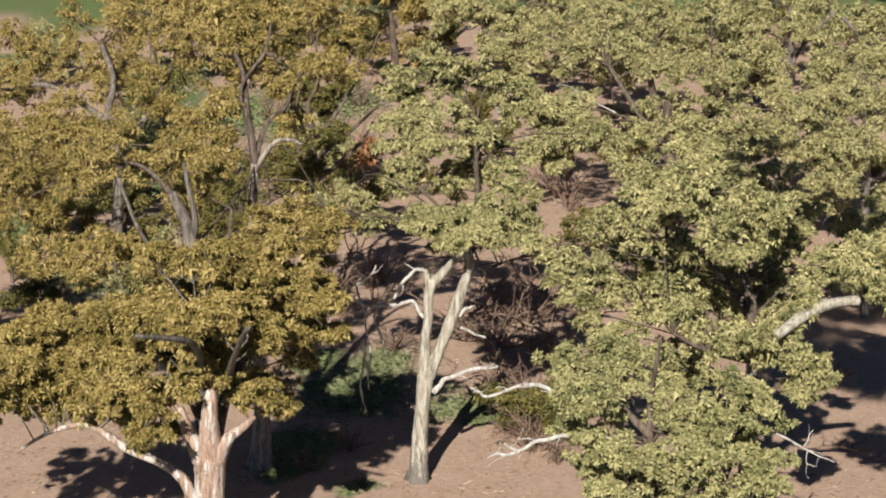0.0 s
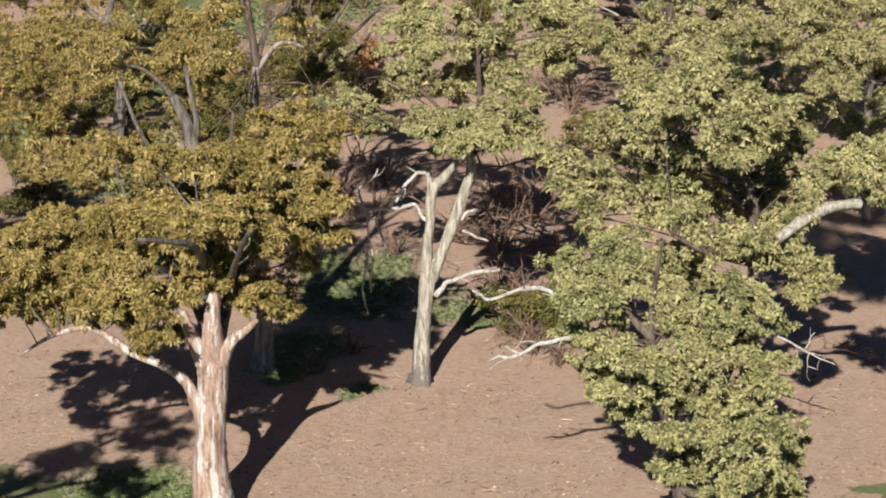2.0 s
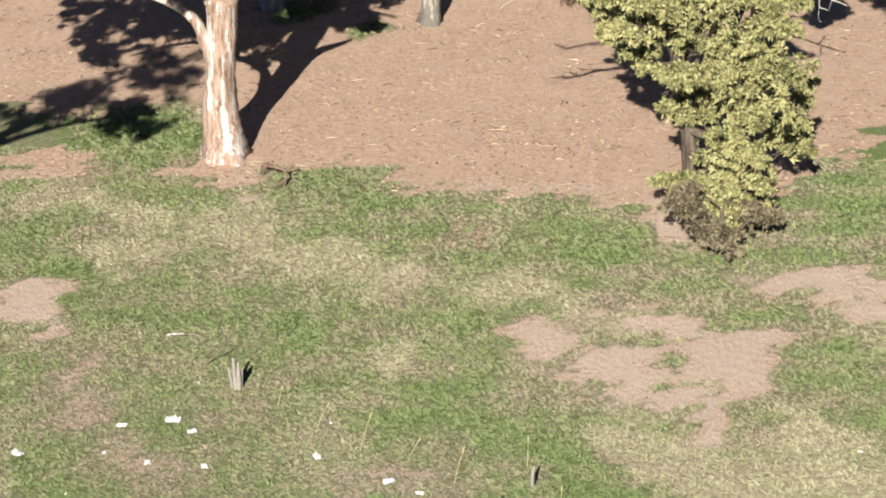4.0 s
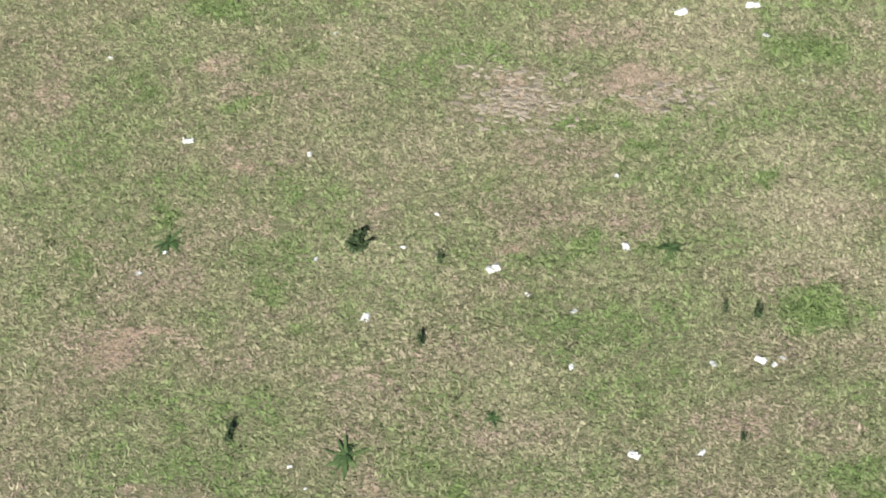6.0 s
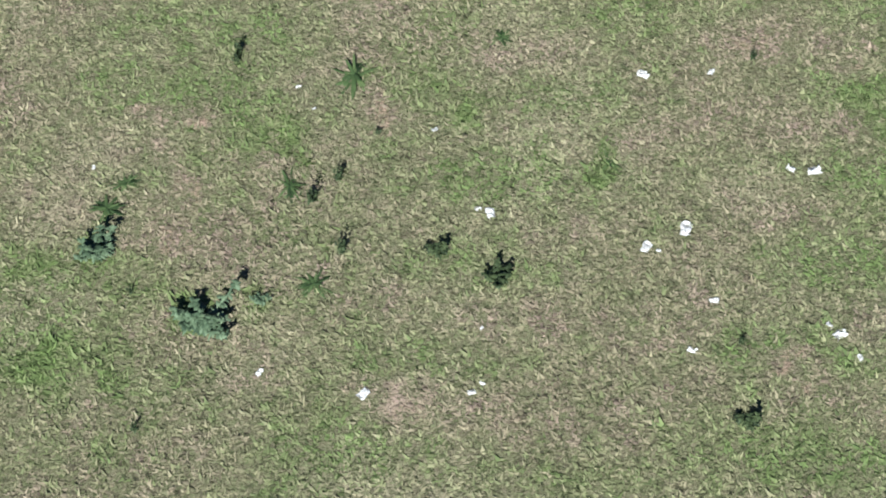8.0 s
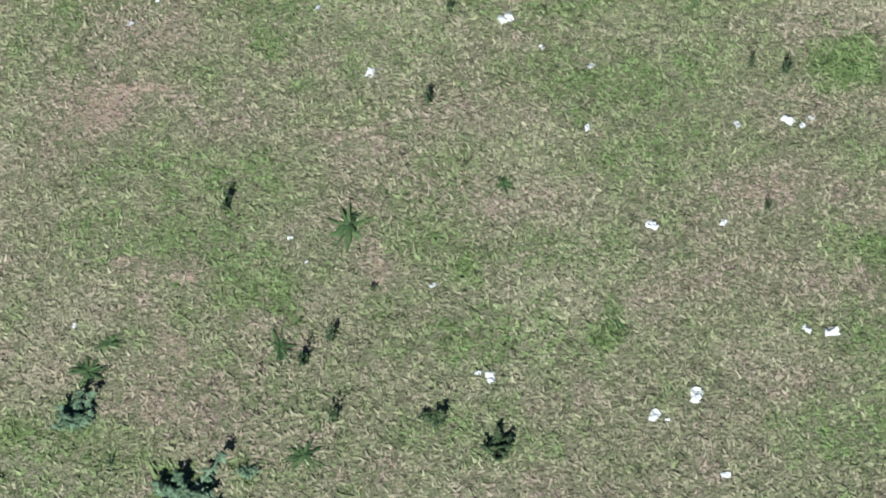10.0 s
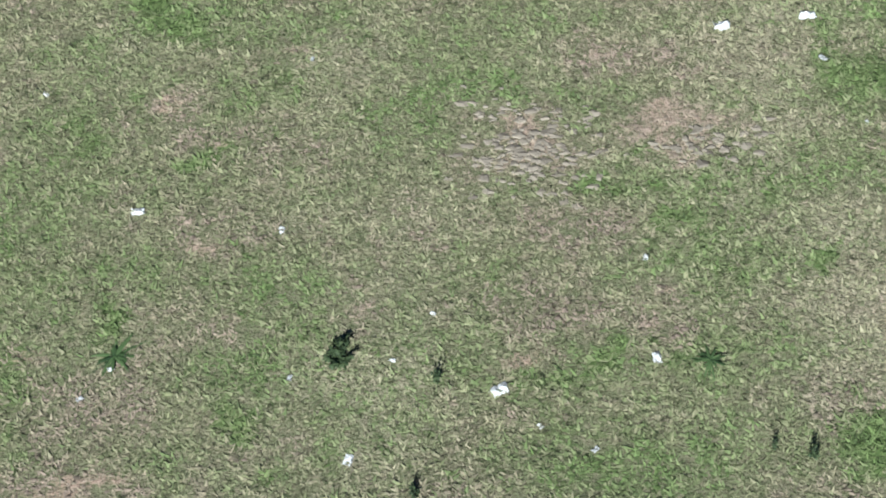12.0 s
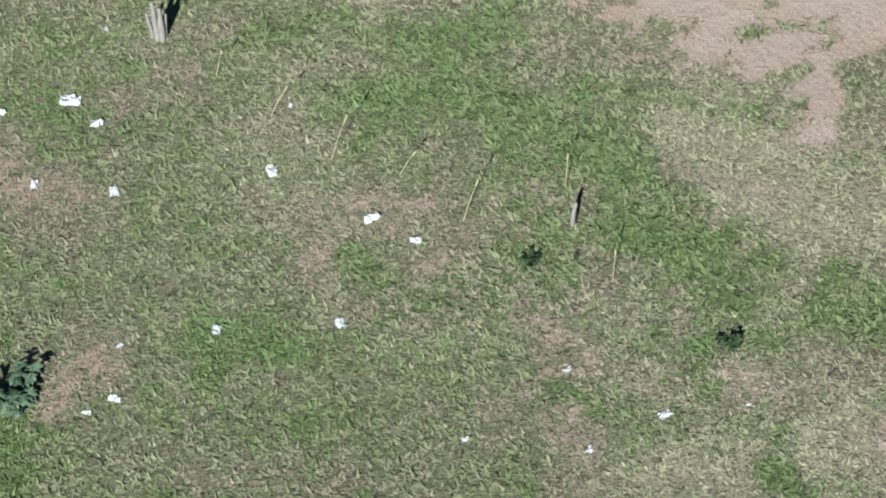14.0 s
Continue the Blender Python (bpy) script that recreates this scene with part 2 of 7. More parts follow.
def leaves_mesh(name, lobes, material, leaf, width, density, per, droop, bunch):
    """A crown: on each lobe (x, y, z, radius) sit many small bunches, and on each bunch small drooping pointed leaves."""
    spots, ways, sizes = [], [], []
    heads = []
    for x, y, z, r in lobes:
        for _ in range(10):
            d = unit(rng.normal(0, 1, 3) + (0, 0, 0.2)) * r * rng.uniform(0.4, 1.12)
            heads.append((x + d[0] * 1.1, y + d[1], z + d[2] * 0.85, r * rng.uniform(0.2, 0.46)))
    for x, y, z, r in heads:
        # each head is a dome of bunches, open below
        n = int(density * 3.4 * (r / bunch) ** 2) + 3
        d = unit(rng.normal(0, 1, (n, 3)) + (0, 0, 0.35))
        ph = rng.uniform(0, 6.28, 4)
        lump = 1 + 0.25 * (np.sin(d[:, 0] * 4.3 + ph[0]) * np.sin(d[:, 2] * 3.7 + ph[1]) + 0.7 * np.sin(d[:, 1] * 6.1 + ph[2] + d[:, 0] * 3))
        keep = rng.random(n) < np.where(d[:, 2] < -0.25, 0.2, 1.0)
        keep[0] = True
        d, lump = d[keep], lump[keep]
        depth = 1 - np.abs(rng.normal(0, 0.12, len(d)))
        p = d * (r * lump * depth)[:, None] * np.array((1.1, 1.05, 0.85)) + (x, y, z)
        spots.append(p)
        ways.append(d)
        sizes.append(rng.uniform(0.5, 1.25, len(d)) * min(1.0, 0.7 + r * 0.4))
    p, d, s = np.vstack(spots), np.vstack(ways), np.concatenate(sizes)
    ok = p[:, 2] > 0.15
    p, d, s = p[ok], d[ok], s[ok]
    m = len(p)
    p, d, s = np.repeat(p, per, 0), np.repeat(d, per, 0), np.repeat(s, per)
    k = m * per
    way = unit(rng.normal(0, 1, (k, 3)) + d * 0.5 + np.array((0, 0, 0.25)))
    base = p + way * (bunch * s * rng.uniform(0.12, 0.85, k))[:, None] * np.array((1.1, 1.1, 0.8))
    axis = unit(way * 0.8 + rng.normal(0, 0.5, (k, 3)) + np.array((0, 0, -droop)))
    face = unit(np.cross(axis, way + rng.normal(0, 0.45, (k, 3))))
    long = (leaf * rng.uniform(0.65, 1.3, k) * (0.6 + 0.4 * s))[:, None]
    wide = (width * rng.uniform(0.7, 1.25, k) * (0.6 + 0.4 * s))[:, None]
    # a few big sprays fill the shaded inside
    inner = []
    for x, y, z, r in lobes:
        q = unit(rng.normal(0, 1, (34, 3))) * r * (rng.random((34, 1)) ** 0.5) * 0.6 + (x, y, z)
        inner.append(q[q[:, 2] > 0.5])
    q = np.vstack(inner)
    h = len(q)
    base = np.vstack((base, q))
    axis = np.vstack((axis, unit(rng.normal(0, 1, (h, 3)) + (0, 0, -0.3))))
    way = np.vstack((way, unit(rng.normal(0, 1, (h, 3)))))
    face = np.vstack((face, unit(np.cross(axis[k:], rng.normal(0, 1, (h, 3))))))
    long = np.vstack((long, rng.uniform(1.3, 2.0, (h, 1)) * leaf))
    wide = np.vstack((wide, rng.uniform(1.3, 2.0, (h, 1)) * width))
    k += h
    tip = base + axis * long + np.array((0, 0, -0.12)) * long
    v = np.stack((base + face * wide * 0.5, tip, base - face * wide * 0.5), 1).reshape(-1, 3)
    v[:, 2] = np.maximum(v[:, 2], 0.03)
    f = np.arange(k * 3).reshape(-1, 3)
    return mesh_from(name, v, f, material, False)


def dead_runs(pts):
    """A dead branch with kinks, and a few short bare twigs off it."""
    line = [tuple(pts[0])]
    for a, c in zip(pts, pts[1:]):
        a, c = np.array(a), np.array(c)
        gap = np.linalg.norm((c - a)[:3])
        line.append((*((a + c)[:3] / 2 + rng.normal(0, 0.05, 3) * gap), (a[3] + c[3]) / 2 * 0.78))
        line.append((*c[:3], c[3] * 0.78))
    runs = [line]
    for k in range(2, len(line) - 1, 2):
        s = np.array(line[k])
        w = unit(np.array(line[k + 1][:3]) - s[:3] + rng.normal(0, 0.35, 3) * np.linalg.norm(np.array(line[k + 1][:3]) - s[:3])) 
        w = unit(w + rng.normal(0, 0.6, 3)) * rng.uniform(0.3, 0.75)
        runs.append([(*s[:3], s[3] * 0.45), (*(s[:3] + w * 0.55 + rng.normal(0, 0.05, 3)), s[3] * 0.3), (*(s[:3] + w), 0.008)])
    return runs


def tree(name, limbs, lobes, label, bark, leaves, dead=None, twig_bark=None, leaf=0.16, width=0.08, density=1.0, per=62, droop=0.45, bunch=0.25, category="tree", trunk_label="", group=""):
    """A tree: trunk, limbs, dead branches and a crown, all parts of one thing that stands at its trunk's foot."""
    x, y = limbs[0][1][0][:2]
    root = thing(name, (x, y, 0), label, category, group)

    def local(pts):
        return [(a - x, b - y, c, r) for a, b, c, r in pts]
    nodes = []
    first = True
    for kind, pts in limbs:
        pts = local(pts)
        trunk = kind == "trunk"
        if trunk:
            pts[0] = (*pts[0][:2], -0.12, pts[0][3])
        mat = (dead or M_DEAD) if kind == "dead_branch" else (twig_bark or bark) if kind == "upper_limb" else M_PALE if kind == "cut_limb" else bark
        runs = [pts]
        if kind == "dead_branch":
            runs = dead_runs(pts)
        me = join_tubes(kind, runs, mat, 14 if trunk else 9, 7 if trunk else 5, 0.09 if trunk else 0.14, trunk)
        part_of(kind, me, root, trunk_label if trunk and first else "bleached bare dead branch" if kind == "dead_branch" else "jagged broken-off trunk top" if kind == "broken_stub" else "")
        first = False
        if kind in ("trunk", "limb", "upper_limb"):
            line = glide(pts, 4)
            nodes.append(line[len(line) // 3:])
    nodes = np.vstack(nodes)
    lobes = [(a - x, b - y, c, r) for a, b, c, r in lobes]
    if not lobes:
        return root
    for a, b, c, r in lobes:
        boughs = []
        end = np.array((a, b, c))
        gap = nodes[:, :3] - end
        cost = np.linalg.norm(gap, axis=1) + np.maximum(gap[:, 2], 0) * 2
        s = nodes[cost.argmin()]
        bend = rng.normal(0, 0.17, 3) * np.linalg.norm(end - s[:3])
        m1 = s[:3] * 0.6 + end * 0.4 + bend + (0, 0, 0.12)
        rad = max(0.022, min(s[3] * 0.55, 0.024 + r * 0.026))
        boughs.append([(*s[:3], rad), (*m1, rad * 0.75), (*end, rad * 0.45)])
        for _ in range(5):
            d = unit(rng.normal(0, 1, 3) + (0, 0, 0.25)) * r * rng.uniform(0.75, 1.1)
            boughs.append([(*(m1 * 0.3 + end * 0.7), rad * 0.4), (*(end + d * 0.5 + rng.normal(0, 0.1, 3)), rad * 0.28), (*(end + d), 0.008)])
        part_of("bough", join_tubes("bough", boughs, twig_bark or bark, 4, 3, 0.1), root, "branching bough inside the crown")
    part_of("crown", leaves_mesh("crown", lobes, leaves, leaf, width, density, per, droop, bunch), root, "leafy crown of drooping bunched leaves")
    return root


# ---------- ground ----------
SOIL_NEAREST = [
    (6.47, 48.08, 0.77, 0.79), (5.7, 49.76, 1.15, 1.04), (4.37, 50.3, 1.16, 1.15), (7.52, 50.7, 1.24, 1.54),
    (2.61, 51.76, 1.11, 0.88), (8.11, 52.1, 0.89, 1.11), (6.22, 52.66, 1.65, 0.64), (-10.94, 53.39, 0.9, 1.49),
    (11.57, 54.3, 1.39, 0.95), (-11.19, 54.88, 1.31, 0.48), (10.37, 55.61, 2.35, 0.88), (7.2, 58.55, 0.98, 0.95),
    (6.33, 59.85, 0.75, 1.38), (-6.57, 61.89, 1.01, 0.58), (1.91, 62.08, 1.53, 1.04), (0.21, 62.22, 1.53, 1.26),
    (4.31, 62.58, 1.89, 0.67), (-12.3, 62.7, 1.5, 1.3), (-7, 62.7, 1.5, 1), (5.6, 62.9, 1.2, 0.8),
]
SOIL_NEAR = [
    (11.9, 67.2, 1.5, 2.8),
]
SOIL = SOIL_NEAREST + SOIL_NEAR
SOIL_FAINT_NEAREST = [
    (-5.21, 18.54, 0.49, 0.24), (-0.74, 18.82, 0.49, 0.39), (5.31, 18.84, 0.37, 0.43), (-2.56, 19.17, 0.29, 0.34), (3.15, 19.97, 0.42, 0.25), (-4.6, 21.46, 0.6, 0.64),
    (-4.59, 23.08, 0.54, 0.41), (-4.87, 23.31, 0.53, 0.28), (-1.33, 23.72, 0.31, 0.29), (-1.45, 23.84, 0.46, 0.3), (1.17, 24.18, 0.4, 0.15), (6.36, 24.86, 0.68, 0.26),
    (0.45, 24.86, 0.32, 0.19), (5.02, 25.25, 0.55, 0.24), (5.32, 25.42, 0.47, 0.45), (-1.44, 26.23, 0.77, 0.47), (-5.31, 27.38, 0.79, 0.7), (1.33, 29.83, 0.48, 0.27),
    (-6.25, 30.18, 0.35, 0.27), (-1.11, 30.5, 0.44, 0.24), (-3.4, 30.64, 0.66, 0.38), (-3.47, 30.77, 0.63, 0.39), (3.13, 31.26, 0.44, 0.18), (-4.23, 32.21, 0.41, 0.41),
]
SOIL_FAINT_NEAR = [
    (-0.53, 32.24, 0.45, 0.29), (1.49, 33.96, 0.66, 1.05), (-8, 33.98, 0.55, 0.7), (1.3, 34.2, 0.69, 0.53), (1.4, 34.29, 0.89, 0.69), (4.4, 34.34, 0.69, 0.37),
    (3.73, 34.41, 0.56, 0.62), (3.84, 34.44, 0.7, 0.44), (-3.99, 34.95, 0.45, 0.54), (-4.26, 34.98, 0.38, 0.36), (-4.46, 35.1, 0.31, 0.3), (2.49, 36.27, 0.4, 0.28),
    (-2.7, 36.56, 0.36, 0.29), (-8.63, 38.08, 0.71, 0.81), (-4, 38.31, 0.37, 0.19), (-3.64, 39.81, 0.52, 0.45), (1.49, 40.25, 0.48, 0.46), (7.18, 40.31, 0.38, 0.52),
    (1.5, 40.32, 0.44, 0.49), (1.52, 40.49, 0.74, 0.77), (-5.69, 41.35, 0.73, 0.54), (4.91, 41.47, 0.49, 0.18), (4.36, 41.73, 0.83, 0.22), (-5.79, 41.76, 0.45, 0.29),
]
SOIL_FAINT_MIDDLE = [
    (1.53, 41.87, 0.4, 0.29), (3.78, 41.91, 0.58, 0.21), (-9.32, 41.97, 0.5, 0.46), (2.71, 42.26, 0.69, 0.35),
    (1.93, 42.28, 0.89, 0.46), (2.29, 42.82, 0.32, 0.3), (0.15, 43.64, 0.78, 0.61), (-2.33, 43.81, 0.78, 0.61),
    (2.89, 43.98, 0.35, 0.25), (-2.24, 44.08, 0.37, 0.69), (0.66, 44.5, 0.52, 0.32), (-1.19, 45.08, 0.67, 0.51),
    (-0.77, 45.37, 0.81, 0.52), (-6.86, 45.39, 0.71, 0.46), (-6.03, 45.45, 0.8, 0.46), (5.07, 45.47, 0.72, 0.46),
    (-7.11, 45.54, 0.94, 0.91), (-8.63, 47.76, 0.62, 1.12), (1.03, 58.15, 0.36, 0.52), (0.22, 58.49, 0.32, 0.38),
    (8.59, 39.16, 1.09, 0.5), (7.51, 40.11, 1.17, 0.6), (-4.93, 48.37, 0.84, 0.56), (-9.2, 49.73, 0.64, 1.04),
]
SOIL_FAINT = SOIL_FAINT_NEAREST + SOIL_FAINT_NEAR + SOIL_FAINT_MIDDLE
GREEN_NEAREST = [
    (-5.76, 19.01, 0.37, 0.34), (-2.84, 19.65, 0.29, 0.25), (-3.87, 20.03, 0.46, 0.51), (-1.97, 20.58, 0.3, 0.23), (-6.53, 20.8, 0.3, 0.57), (-5.52, 21.23, 0.43, 0.64),
    (-2.62, 22.91, 0.48, 0.39), (-2.77, 22.99, 0.41, 0.33), (2.31, 23.12, 0.4, 0.28), (0.46, 23.64, 0.45, 0.4), (0.58, 23.8, 0.46, 0.36), (6.58, 24.07, 0.51, 0.43),
    (6.65, 24.17, 0.34, 0.29), (-1.64, 24.76, 0.38, 0.38), (2.23, 27.18, 0.34, 0.32), (5.64, 27.83, 0.46, 0.35), (-3.3, 28.25, 0.55, 0.43), (-3.5, 28.34, 0.42, 0.61),
    (6.39, 28.4, 0.8, 0.87), (-6.8, 29.06, 0.35, 0.52), (-6.55, 29.12, 0.24, 0.36), (2.2, 29.94, 0.39, 0.32), (-4.96, 29.98, 0.33, 0.33), (-5.09, 29.98, 0.28, 0.27),
]
GREEN_NEAR = [
    (3.39, 30.27, 0.39, 0.21), (6.42, 32.19, 0.32, 0.21), (3.86, 32.28, 0.25, 0.29), (3.83, 32.38, 0.27, 0.3), (4.03, 32.4, 0.24, 0.3), (2.67, 33.27, 0.41, 0.24),
    (5.44, 33.42, 0.24, 0.18), (5.35, 33.47, 0.22, 0.17), (5.33, 33.58, 0.24, 0.24), (3.01, 34.01, 0.31, 0.27), (-5.58, 34.24, 0.31, 0.38), (-3.83, 34.25, 0.31, 0.49),
    (-5.5, 34.38, 0.33, 0.39), (7.04, 36.12, 0.92, 0.85), (-4.77, 36.65, 0.49, 0.29), (-5.3, 36.78, 0.41, 0.68), (-5.2, 37.07, 0.73, 0.48), (-5.12, 37.46, 0.38, 0.77),
    (-5.28, 37.76, 0.45, 1.21), (-4.16, 39.17, 0.34, 0.23), (-6.63, 39.63, 0.91, 0.74), (5.37, 39.78, 0.43, 0.38), (-8.43, 39.95, 0.55, 0.54), (-6.47, 40.09, 0.39, 0.38),
]
GREEN_MIDDLE = [
    (-6.93, 40.29, 0.62, 0.72), (-6.64, 40.7, 0.8, 0.77), (-6.44, 41.08, 0.58, 0.47), (2.19, 41.31, 0.27, 0.34), (2.05, 41.31, 0.25, 0.25), (3.65, 41.32, 0.27, 0.24),
    (-3.09, 41.79, 0.59, 0.34), (-2.76, 41.81, 0.54, 0.37), (-1.96, 41.82, 0.4, 0.25), (-2.12, 42.07, 0.69, 0.35), (3.91, 42.55, 0.6, 0.42), (-0.36, 42.79, 0.36, 0.31),
    (4.85, 42.86, 0.46, 0.48), (7.08, 42.88, 1.42, 0.9), (-0.36, 43.01, 0.48, 0.36), (-0.65, 43.05, 0.71, 0.52), (4.13, 43.09, 0.46, 0.42), (6.66, 43.49, 0.7, 0.39),
    (4.18, 43.63, 1.11, 0.85), (1.42, 44.06, 0.78, 0.61), (4.42, 44.44, 0.8, 0.51), (-9.13, 44.72, 0.79, 0.76), (3.61, 45.06, 0.86, 0.58), (1.71, 45.16, 0.43, 0.32),
]
GREEN_FAR = [
    (3.47, 45.21, 1.07, 0.9), (-8.86, 45.62, 0.74, 1.18), (2.63, 46.63, 0.93, 0.69), (-1.76, 46.68, 0.44, 0.34), (2.31, 46.73, 1.51, 0.94), (5.87, 46.82, 0.69, 0.34),
    (0.78, 46.86, 0.44, 0.27), (-0.85, 47.72, 1.11, 0.69), (1.1, 48.05, 1.54, 0.98), (1.19, 48.27, 1.2, 0.58), (-3.37, 49.2, 0.81, 0.52), (0.19, 49.42, 1.53, 0.63),
    (10.65, 51.25, 0.81, 1.4), (-3.31, 52.04, 1.33, 0.95), (-8.28, 52.67, 1.64, 0.8), (0.84, 53.13, 0.53, 0.82), (-10.21, 55.6, 0.7, 0.88), (4.54, 57.35, 1.2, 1.29),
    (-11.62, 57.52, 1.75, 1.68), (-11.7, 57.9, 1.8, 1.7), (3.81, 59, 0.98, 0.77), (11.78, 59.85, 1, 1.38), (-2.47, 60.91, 2.01, 1.01), (-3.1, 61.8, 2, 1),
]
GREEN_FARTHER = [
    (13, 65, 1.6, 2.7), (-10.4, 65.4, 2.3, 1.8), (-8.2, 65.9, 1.1, 1.4),
]
GREEN = GREEN_NEAREST + GREEN_NEAR + GREEN_MIDDLE + GREEN_FAR + GREEN_FARTHER
STRAW_NEAREST = [
    (5.05, 31.69, 0.95, 1.31), (5.39, 31.93, 0.91, 0.9), (4.01, 33.55, 0.88, 0.78), (2.81, 34.15, 0.66, 0.88),
    (5.4, 34.45, 1, 0.9), (7.54, 39.38, 1.21, 0.84), (8.51, 39.4, 1.34, 0.74), (7.42, 39.49, 1.34, 0.85),
    (6.78, 40.2, 1.11, 0.65), (8.79, 42.24, 1.02, 0.42), (9.66, 44.64, 1.06, 1.01), (7.56, 44.83, 1.53, 1.07),
    (5.88, 44.97, 0.86, 0.41), (6.1, 45.42, 1.47, 0.71), (4.53, 45.99, 0.58, 0.37), (5.43, 46.3, 1.5, 1.12),
    (9.18, 46.94, 1.38, 1.14), (6.7, 47.25, 0.74, 0.45), (4.82, 47.35, 0.97, 0.77), (4.17, 47.76, 0.55, 0.57),
    (-1.35, 50.87, 0.87, 0.69), (4.02, 53.39, 1.67, 0.89),
]
STRAW_NEAR = [
    (1.77, 54.64, 2, 1.23), (-1.01, 55.4, 1.71, 1.36), (-8.93, 56.53, 1.42, 1.35), (-3.57, 56.71, 1.74, 1.3),
    (-6.22, 58, 1.77, 1.35), (-8.78, 59.19, 1.79, 1.16), (-5.71, 59.61, 0.99, 1.88), (-11.44, 60.5, 1.82, 1.2),
]
STRAW = STRAW_NEAREST + STRAW_NEAR
# green grass under the trees; some patches added to darken shaded ground by colour
LUSH_UNDER_TREES_NEAR = [
    (-2.9, 86.1, 1.8, 3.7), (0.7, 84.4, 1.3, 2.1), (-4.0, 85.3, 1.3, 2.9), (2.2, 83.1, 1.1, 1.4), (-9.7, 138.4, 1.4, 4.5), (-16.4, 104.9, 1.3, 2.1),
    (-9.3, 65.8, 2.1, 2.3), (-2.4, 75.2, 1.0, 0.9), (-5.4, 79.2, 1.7, 2.8), (-2.3, 89.9, 1.6, 2.4), (-4.9, 89.8, 1.2, 2.4), (-16.0, 104.0, 2.5, 5.0),
]
LUSH_UNDER_TREES_FAR = [
    (-13.5, 100.0, 1.6, 3.0), (-5.5, 76.5, 1.2, 1.2), (-7.6, 64.9, 1.1, 1.3), (-9.2, 64.3, 1.4, 1.4), (-12.6, 143.8, 2.5, 9.0), (-16.4, 122.1, 2.5, 6.0),
    (-21.0, 112.7, 2.2, 5.0), (-19.1, 158.1, 3.5, 9.0), (-17.4, 137.9, 3.0, 8.0), (-29.8, 164.6, 4.0, 9.0), (-5.8, 148.2, 2.5, 7.0), (-16.2, 103.9, 2.2, 4.0),
]
LUSH_UNDER_TREES = LUSH_UNDER_TREES_NEAR + LUSH_UNDER_TREES_FAR


def wave(x, y, seed):
    """Cheap uneven noise in the plane, about -1 to 1."""
    s = np.zeros_like(x)
    r = np.random.default_rng(seed)
    for f in (0.35, 0.8, 1.7, 3.6):
        for _ in range(3):
            a = r.uniform(0, 6.28)
            s += np.sin((x * np.cos(a) + y * np.sin(a)) * f * 2 + r.uniform(0, 6.28)) / (3 * f ** 0.6)
    return s * 0.5


def blobs(x, y, patches, seed):
    """How much of a kind of cover lies at a place: soft-edged uneven patches (x, y, half width, half depth)."""
    wx, wy = x + 0.35 * wave(x, y, seed) + 0.42 * wave(x * 3, y * 3, seed + 7), y + 0.5 * wave(x, y, seed + 1) + 0.65 * wave(x * 3, y * 3, seed + 8)
    best = np.zeros_like(x)
    for px, py, rx, ry in patches:
        q = np.sqrt(((wx - px) / rx) ** 2 + ((wy - py) / ry) ** 2)
        best = np.maximum(best, np.clip(1.5 - q, 0, 1))
    return best


def covers(x, y):
    """Bare soil, lush grass and straw at a place, each 0 to 1; straw also carries painted lens haze."""
    edge = 61.5 + 1.3 * np.cos((x + 2.5) * 0.32) + 0.8 * wave(x, y, 5) + np.where(x < -7.5, 4.5 - 0.3 * (x + 7.5), 0) + np.clip((x - 9) * 0.8, 0, 4)
    wood = np.clip((y - edge) * 0.7 + 0.5, 0, 1) * np.clip(1 - (y - 184) / 8, 0, 1)
    bare = np.maximum(wood, blobs(x, y, SOIL, 11))
    bare = bare + 0.8 * wave(x * 7, y * 7, 19) * np.clip(bare * (1 - bare) * 4, 0, 1)
    soil = np.maximum(bare, 0.54 * blobs(x, y, SOIL_FAINT, 17))
    lush_wood = blobs(x, y, LUSH_UNDER_TREES, 41)
    soil = soil * (1 - 0.9 * lush_wood)
    green = blobs(x, y, GREEN, 23) * np.clip(0.88 + 0.6 * wave(x * 4, y * 4, 27), 0.25, 1)
    green = np.maximum(green, lush_wood)
    green = np.maximum(green, np.clip((y - 186) / 6, 0, 1))
    green = np.maximum(green, np.clip(0.22 + 0.36 * wave(x * 1.1, y * 1.1, 31), 0, 0.55) * (y < 62))
    straw = np.maximum(blobs(x, y, STRAW, 37) * np.clip((y - 30) / 12, 0.45, 1), np.clip(0.2 + 0.4 * wave(x * 1.2, y * 1.2, 43), 0, 0.5) * (y < 62))
    # paler towards +x around y = 40: lens haze put into the straw cover
    straw = np.minimum(1, straw + np.clip((x - 1) / 7, 0, 0.3) * np.exp(-((y - 40) / 7) ** 2))
    dusty = 0.75 * blobs(x, y, SOIL, 11) * (y < 61)
    return soil, green, np.maximum(straw * (1 - 0.6 * green), dusty)


def relief(x, y):
    return 0.035 * wave(x * 0.6, y * 0.6, 3) * np.clip(1 - np.abs(y - 40) / 200, 0, 1)


def lines(lo, hi, step, reach):
    """Grid lines, close in the middle and wider and wider towards the horizon."""
    mid = np.arange(lo, hi + step, step)
    grow = []
    d = step
    p = 0.0
    while p < reach:
        d *= 1.35
        p += d
        grow.append(p)
    grow = np.array(grow)
    return np.concatenate((lo - grow[::-1], mid, mid[-1] + grow))


